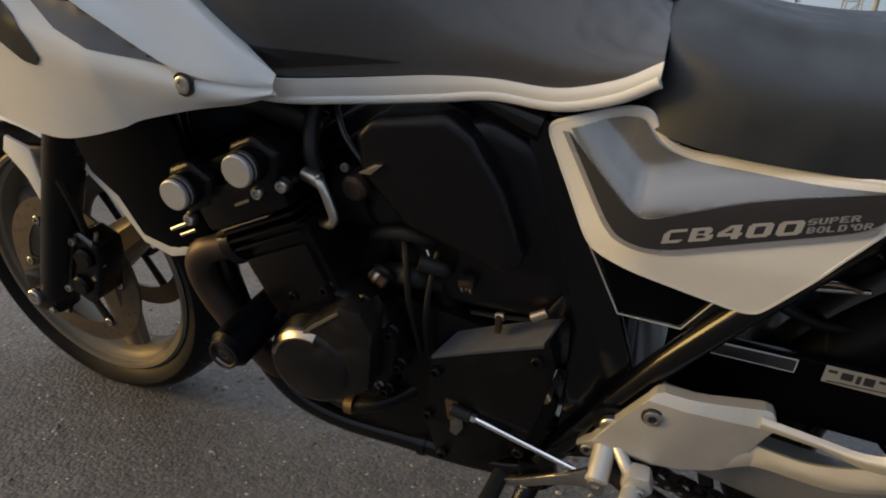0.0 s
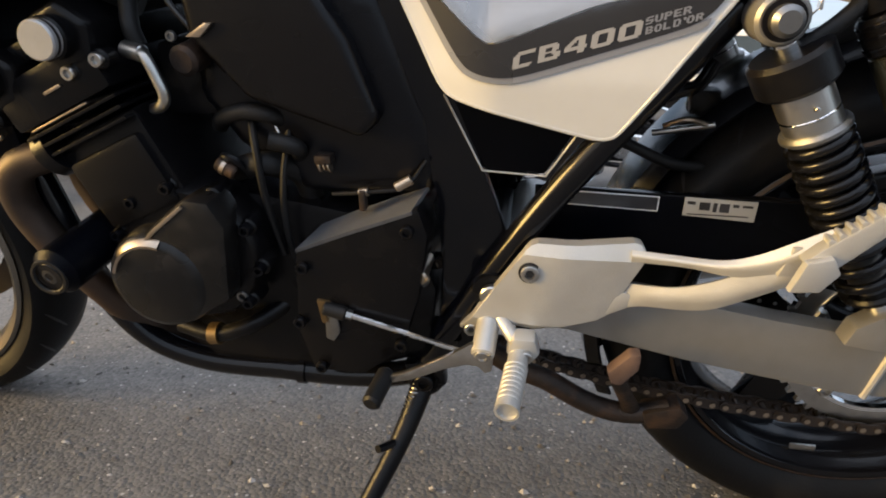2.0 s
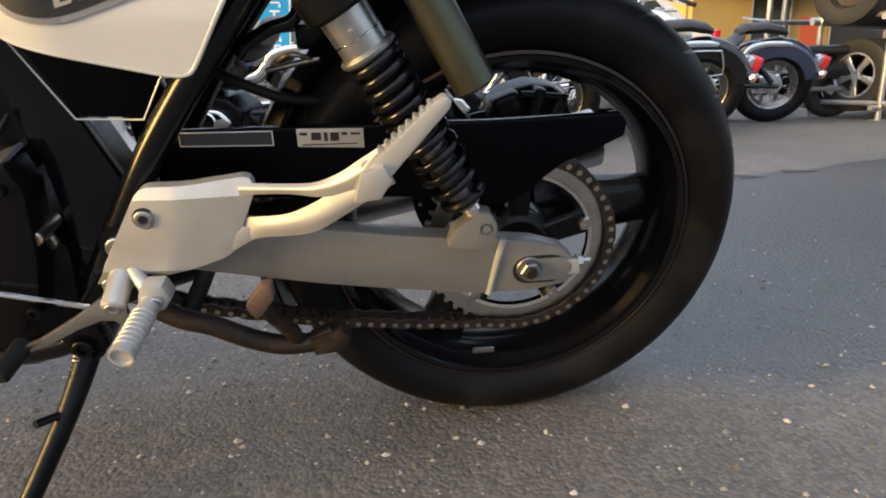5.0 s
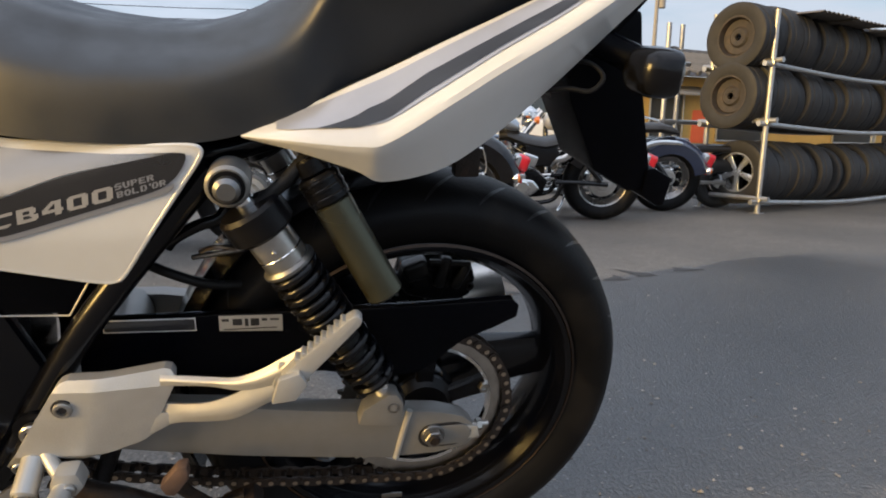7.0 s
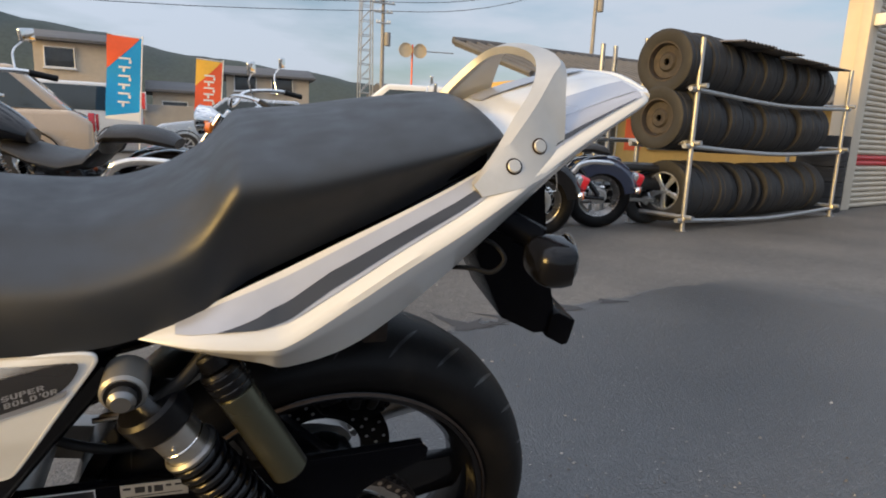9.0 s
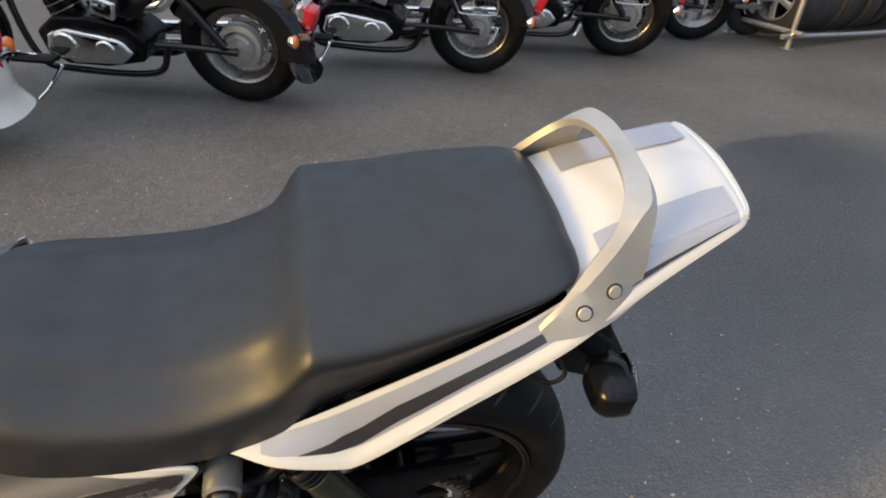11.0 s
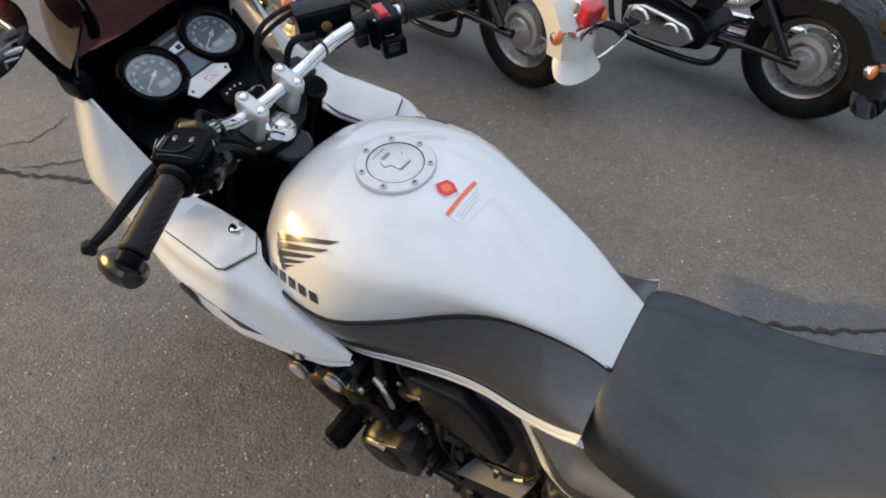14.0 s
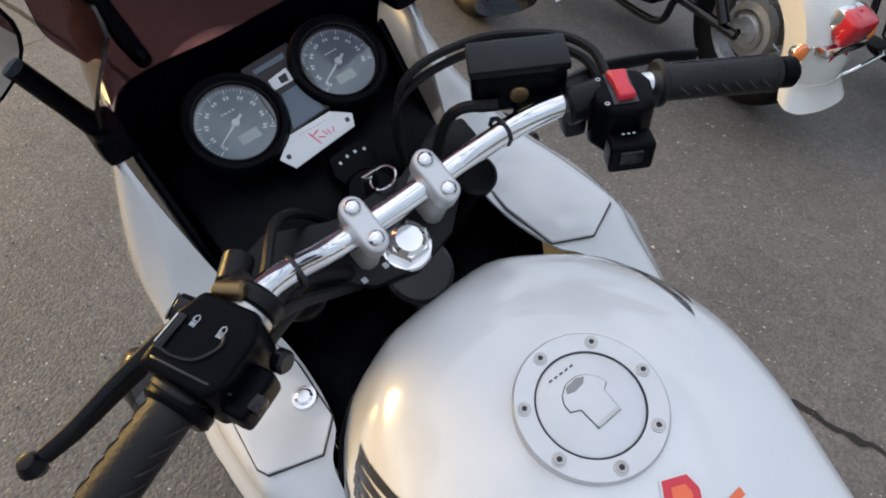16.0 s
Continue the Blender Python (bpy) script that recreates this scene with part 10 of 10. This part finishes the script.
# ---- parked cars
def car(name, label, m, paint, L=4.1, W=1.66, H=1.48, van=False):
    c = thing(name, label, "car", m)
    if van:
        body = [(-L / 2, 0.30), (-L / 2, 0.95), (-L / 2 + 0.35, 1.15), (-L / 2 + 0.85, H), (L / 2 - 0.12, H), (L / 2, 1.1), (L / 2, 0.30)]
        glassy = [(-L / 2 + 0.48, 1.14), (-L / 2 + 0.92, H - 0.09), (L / 2 - 0.25, H - 0.09), (L / 2 - 0.2, 1.06), (-L / 2 + 0.5, 1.06)]
    else:
        body = [(-L / 2, 0.32), (-L / 2 + 0.02, 0.66), (-L / 2 + 0.25, 0.80), (-L / 2 + 1.0, 0.92), (L / 2 - 0.25, 0.95), (L / 2, 0.80), (L / 2, 0.32)]
        glassy = None
    part("body", prism(body, -W / 2, W / 2, 0.07, seg=3), paint, c)
    if not van:
        cab = part("cabin", prism([(-L / 2 + 0.95, 0.90), (-L / 2 + 1.65, H), (L / 2 - 0.85, H), (L / 2 - 0.25, 0.93)], -W / 2 + 0.09, W / 2 - 0.09, 0.06, seg=3), paint, c)
        glassy = [(-L / 2 + 1.12, 0.95), (-L / 2 + 1.68, H - 0.08), (L / 2 - 0.92, H - 0.08), (L / 2 - 0.45, 0.95)]
    ins = 0.0 if van else 0.09
    for s in (-1, 1):
        y = s * (W / 2 - ins)
        part("side_window", prism(glassy, min(y, y + s * 0.006), max(y, y + s * 0.006), 0), CARGLASS, c)
        part("door_line", tube([(-0.1, s * (W / 2 + 0.002), 0.36), (-0.1, s * (W / 2 + 0.002), 0.92)], 0.004, 5, smooth=False), TRIMBLACK, c)
        part("door_handle", block((0.14, 0.03, 0.03), (0.05, s * (W / 2 + 0.012), 0.82), 0.008), paint, c)
        part("wing_mirror", block((0.10, 0.16, 0.12), (-L / 2 + 1.25, s * (W / 2 + 0.06), 0.98), 0.03), paint, c)
        for x in (-L / 2 + 0.75, L / 2 - 0.72):
            wh = part("wheel", rod((x, s * (W / 2 - 0.20), 0.31), (x, s * (W / 2 + 0.006), 0.31), 0.31, 32, bevel=0.03), OLDTYRE, c)
            part("wheel_trim", lathe([(0, 0.0), (0.06, 0.012), (0.17, 0.0), (0.20, -0.012)], 28, "y", (x, s * (W / 2 + 0.008), 0.31)), PAINTSILVER, wh)
            for k in range(7):
                sp = spoke_mesh(0.03, 0.185, 0.012, 0.016, 0.004, 0.004, 2 * math.pi * k / 7, (x, s * (W / 2 + 0.018), 0.31))
                part("wheel_spoke", sp, STEEL, wh)
            part("wheel_arch", lathe([(0.345, -0.01), (0.375, 0.006), (0.375, -0.03)], 24, "y", (x, s * W / 2, 0.31), arc=(0, 180)), TRIMBLACK, c)
        part("tail_lamp", block((0.08, 0.22, 0.25), (L / 2 - 0.02, s * (W / 2 - 0.16), 0.80), 0.02), REDLENS, c)
        part("headlamp", block((0.12, 0.30, 0.14), (-L / 2 + 0.05, s * (W / 2 - 0.24), 0.66), 0.03), CHROME, c)
    part("windscreen", prism([(-L / 2 + 1.02, 0.97), (-L / 2 + 1.60, H - 0.05), (-L / 2 + 1.585, H - 0.05), (-L / 2 + 1.0, 0.97)] if not van else [(-L / 2 + 0.36, 1.18), (-L / 2 + 0.82, H - 0.05), (-L / 2 + 0.80, H - 0.05), (-L / 2 + 0.34, 1.18)], -W / 2 + 0.18, W / 2 - 0.18, 0), CARGLASS, c)
    part("bumper", block((0.12, W - 0.06, 0.20), (-L / 2 - 0.01, 0, 0.42), 0.04), paint, c)
    part("bumper", block((0.12, W - 0.06, 0.20), (L / 2 + 0.01, 0, 0.42), 0.04), paint, c)
    return c


PAINTWHITE = mat("white_car_paint", (0.72, 0.73, 0.74), 0.2, vary=0.03, coat=1.0)
car("parked_car", "white hatchback parked behind the motorcycles", Matrix.Translation((3.1, 8.0, 0)) @ Matrix.Rotation(radians(-8), 4, "Z"), PAINTWHITE)
car("parked_car", "beige compact car parked further back", Matrix.Translation((-3.0, 8.9, 0)) @ Matrix.Rotation(radians(8), 4, "Z"), PAINTTAN, 3.6)
car("parked_van", "white van parked in front of the houses", Matrix.Translation((-3.6, 17.5, 0)) @ Matrix.Rotation(radians(12), 4, "Z"), PAINTWHITE, 3.9, 1.6, 1.75, van=True)
car("parked_car", "silver car parked by the banners", Matrix.Translation((0.9, 15.6, 0)) @ Matrix.Rotation(radians(5), 4, "Z"), PAINTSILVER, 4.2)


# ---- tall banners
def banner(at, top_z, low_z, w, lower, upper, label):
    b = thing("banner", label, "banner", Matrix.Translation((at[0], at[1], 0)) @ Matrix.Rotation(radians(4), 4, "Y"))
    part("pole", rod((w / 2 + 0.02, 0, 0), (w / 2 + 0.02, 0, top_z + 0.06), 0.013, 10), WHITEINK, b)
    part("top_arm", rod((-w / 2, 0, top_z + 0.02), (w / 2 + 0.02, 0, top_z + 0.02), 0.008, 8), WHITEINK, b)
    part("base", lathe([(0, 0.10), (0.05, 0.10), (0.22, 0.05), (0.24, 0.0), (0, 0)], 20, "z", (w / 2, 0, 0)), CONCRETE, b)
    def hang(x, z, lift=0.0):
        return Vector((x, 0.03 * math.sin(z * 5 + x * 4) * (0.5 - x / w) - lift, z))
    rows_ = []
    for i in range(15):
        z = low_z + (top_z - low_z) * i / 14
        rows_.append([hang(x, z) for x in (-w / 2 + w * j / 6 for j in range(7))])
    bm = bmesh.new()
    skin(bm, rows_, False, False)
    part("cloth", thicken(bm, 0.002), lower, b)
    # the upper corner in the second colour, cut off by a curve
    arc_ = [(-w / 2 + w * 0.95 * math.sin(q), top_z - w * 1.05 * (1 - math.sin(q)) ** 0.9) for q in (1.5708 * k / 8 for k in range(9))]
    part("corner_field", drape([(-w / 2, top_z)] + arc_[::-1], lambda x, z: hang(x, z, 0.006), 0.08), upper, b)
    for k in range(6):
        z = top_z - (top_z - low_z) * (0.27 + 0.105 * k)
        part("print_bar", drape([(-0.10, z), (0.13, z + 0.01), (0.13, z + 0.05), (-0.10, z + 0.04)], lambda x, z_: hang(x, z_, 0.008), 0.08), WHITEINK, b)
        part("print_bar", drape([(0.10 - 0.12 * (k % 2), z - 0.07), (0.15 - 0.12 * (k % 2), z - 0.07), (0.15 - 0.12 * (k % 2), z), (0.10 - 0.12 * (k % 2), z)], lambda x, z_: hang(x, z_, 0.008), 0.08), WHITEINK, b)
    part("pale_foot", drape([(-w / 2, low_z), (w / 2, low_z), (w / 2, low_z + 0.20), (0.1 * w, low_z + 0.14), (-w / 2, low_z + 0.05)], lambda x, z: hang(x, z, 0.006), 0.08), WHITEINK, b)


banner((-1.66, 14.2), 2.60, 0.85, 0.66, BLUECLOTH, REDCLOTH, "blue roadside banner with unreadable white marks")
banner((0.02, 15.2), 2.32, 0.95, 0.58, REDCLOTH, YELLOWCLOTH, "red and yellow roadside banner with unreadable marks")

# ---- low wall, sign board, houses, poles and hills
wl_ = put("wall_boundary", prism([(-40, 0.0), (60, 0.0), (60, 1.55), (-40, 1.55)], 28.6, 28.8, 0.02), CONCRETE, smooth=0)
tagged(wl_, "grey concrete boundary wall", "wall", kind="structure")
sg = thing("sign_board", "long red and white sign board on the wall", "sign", Matrix.Translation((-5.2, 28.4, 1.3)))
part("board", block((5.0, 0.06, 0.75), (0, 0, 0.37), 0.01), PAPER, sg)
part("red_field", block((4.9, 0.02, 0.66), (0, -0.045, 0.37), 0), REDSTRIPE, sg)
part("pale_field", block((2.35, 0.02, 0.50), (-1.05, -0.060, 0.37), 0), PAPER, sg)
lettering("\u30fb\u5de5\u4f5c\u6a5f\u68b0", 0.44, Matrix.Translation((-2.2, -0.075, 0.20)) @ SIDE_L, DARKDECAL, sg, "sign_lettering", "dark lettering")
for k in range(4):
    part("print_bar", block((0.30, 0.02, 0.36), (0.55 + 0.46 * k, -0.060, 0.37), 0), PAPER, sg)
for s in (-2.2, 2.2):
    part("leg", rod((s, 0.05, -1.3), (s, 0.05, 0.3), 0.04, 8), GALV, sg)


def house(m, w, d, h, wall_m, label, storeys=2):
    hs = thing("house", label, "house", m)
    part("wall", block((w, d, h), (0, 0, h / 2), 0.02), wall_m, hs)
    rf_ = part("roof", prism([(-d / 2 - 0.5, h), (0, h + 0.10 * d + 0.15), (d / 2 + 0.5, h), (d / 2 + 0.5, h - 0.15), (-d / 2 - 0.5, h - 0.15)], -w / 2 - 0.4, w / 2 + 0.4, 0.02, "x"), ROOFTILE, hs)
    for st_i in range(storeys):
        for k in range(int(w // 2.4)):
            x = -w / 2 + 1.2 + 2.4 * k
            z = 1.0 + st_i * (h / storeys)
            wn_ = part("window", block((1.4, 0.08, 1.05), (x, -d / 2 - 0.02, z + 0.5), 0.01), WINDOWDARK, hs)
            part("window_frame", tube([(x - 0.7, -d / 2 - 0.07, z), (x + 0.7, -d / 2 - 0.07, z), (x + 0.7, -d / 2 - 0.07, z + 1.05), (x - 0.7, -d / 2 - 0.07, z + 1.05), (x - 0.7, -d / 2 - 0.07, z)], 0.05, 6, smooth=False), PAPER, wn_)
            part("window_sill", block((1.6, 0.2, 0.08), (x, -d / 2 - 0.08, z - 0.06), 0.01), PAPER, wn_)
    return hs


house(Matrix.Translation((-7.2, 41.5, 0)) @ Matrix.Rotation(radians(6), 4, "Z"), 4.6, 6, 5.0, PLASTER, "two-storey house in pale render under a grey roof")
house(Matrix.Translation((-2.4, 42.5, 0)) @ Matrix.Rotation(radians(6), 4, "Z"), 3.0, 5, 2.7, PLASTER, "low annexe in pale render beside a house", 1)
house(Matrix.Translation((3.2, 46.5, 0)), 5.4, 6, 4.2, PLASTER, "low pale house half hidden behind the wall", 2)
house(Matrix.Translation((-19, 44, 0)), 9.0, 7, 5.2, PLASTER, "broad two-storey house at the foot of the hill")
house(Matrix.Translation((17, 52, 0)), 8.0, 7, 4.0, PLASTER, "low pale building far behind", 1)


def utility_pole(at, h, label="grey concrete utility pole with crossarms"):
    u = thing("utility_pole", label, "utility pole", Matrix.Translation((at[0], at[1], 0)))
    part("shaft", tube([(0, 0, 0), (0, 0, h)], [0.17, 0.11], 14, smooth=False), CONCRETE, u)
    for k, z in enumerate((h - 0.3, h - 0.9, h - 1.6)):
        part("crossarm", block((1.6 - 0.3 * k, 0.09, 0.09), (0, -0.15, z), 0.01), GALV, u)
        for x in (-0.7 + 0.12 * k, -0.3, 0.3, 0.7 - 0.12 * k):
            part("insulator", rod((x, -0.15, z + 0.04), (x, -0.15, z + 0.18), 0.045, 10, bevel=0.01), PAPER, u)
    part("transformer", rod((0.32, -0.1, h - 3.1), (0.32, -0.1, h - 2.2), 0.22, 18, bevel=0.03), CONCRETE, u)


utility_pole((10.9, 42.8), 9.8)
utility_pole((24.3, 37.2), 12.5)
utility_pole((-13.5, 36.0), 7.2)
for a, b, sag in (((10.9, 42.6, 9.6), (24.3, 37.0, 12.3), 0.9), ((10.9, 42.6, 9.0), (24.3, 37.0, 11.7), 0.9), ((-30, 33, 7.6), (10.9, 42.6, 9.6), 1.0), ((-30, 33, 7.0), (10.9, 42.6, 9.0), 1.0), ((24.3, 37.0, 12.3), (70, 22, 14), 1.3), ((24.3, 37, 11.7), (70, 22, 13.2), 1.3), ((-30, 30, 12.5), (24.3, 37.0, 12.4), 1.2), ((-30, 38, 11.5), (10.9, 42.6, 9.7), 0.9)):
    a, b = Vector(a), Vector(b)
    cable = put("power_cable", tube([a.lerp(b, k / 10) - Vector((0, 0, sag * math.sin(math.pi * k / 10))) for k in range(11)], 0.022, 5, smooth=False), WIRE)
    tagged(cable, "thin black overhead power cable", "cable", group="overhead cables")
tw = thing("lattice_tower", "slim galvanised lattice mast", "mast", Matrix.Translation((10.0, 44.2, 0)))
for sx in (-1, 1):
    for sy in (-1, 1):
        part("leg", rod((sx * 0.50, sy * 0.50, 0), (sx * 0.33, sy * 0.33, 14), 0.05, 8), GALV, tw)
for k in range(14):
    z = k + 0.5
    w = 0.50 - 0.17 * z / 14
    for sy in (-1, 1):
        part("brace", rod((-w, sy * w, z), (w, sy * w, z + 0.9), 0.028, 6), GALV, tw)
        part("strut", rod((-w, sy * w, z), (w, sy * w, z), 0.028, 6), GALV, tw)
cm = thing("road_mirror", "pair of round orange road mirrors on a post", "road mirror", Matrix.Translation((8.5, 28.0, 0)))
part("post", rod((0.35, 0, 0), (0.35, 0, 4.9), 0.045, 10), ORANGESTICK, cm)
for s in (0, 1):
    mo = part("hood", lathe([(0, 0.05), (0.28, 0.04), (0.33, 0.0), (0.33, -0.06), (0.31, -0.06), (0.31, -0.01), (0, 0.0)], 28, "y", (0.7 * s, -0.05, 4.62)), CREAMRIM, cm)
part("arm", rod((0, 0, 4.62), (2.4, 0, 4.66), 0.03, 8), GALV, cm)

RIDGE = [(-340, 70), (-200, 98), (-150, 86), (-120, 65), (-104, 53), (-90, 46), (-50, 41), (-22, 36), (5, 35), (45, 31), (100, 22), (170, 14), (260, 24), (420, 12)]
hb2 = bmesh.new()
rows_ = []
noise.seed_set(3)
for i in range(16):
    y = 250 + 14 * i
    r = []
    for j in range(90):
        x = -330 + 8 * j
        env = 0.0
        for (xa, ha), (xb, hb_) in zip(RIDGE, RIDGE[1:]):
            if xa <= x < xb:
                env = ha + (hb_ - ha) * (x - xa) / (xb - xa)
        z = env * math.sin(math.pi * min(1, i / 11)) + noise.noise(Vector((x * 0.03, y * 0.03, 0))) * 4 + noise.noise(Vector((x * 0.15, y * 0.15, 3))) * 2.5
        r.append(Vector((x, y, max(-1.0, z - 3 if i else -1))))
    rows_.append(r)
skin(hb2, rows_, False, False)
hills = put("backdrop_hills", hb2, HILL, smooth=60)
tagged(hills, "dark wooded hills on the horizon", "hills", kind="structure")
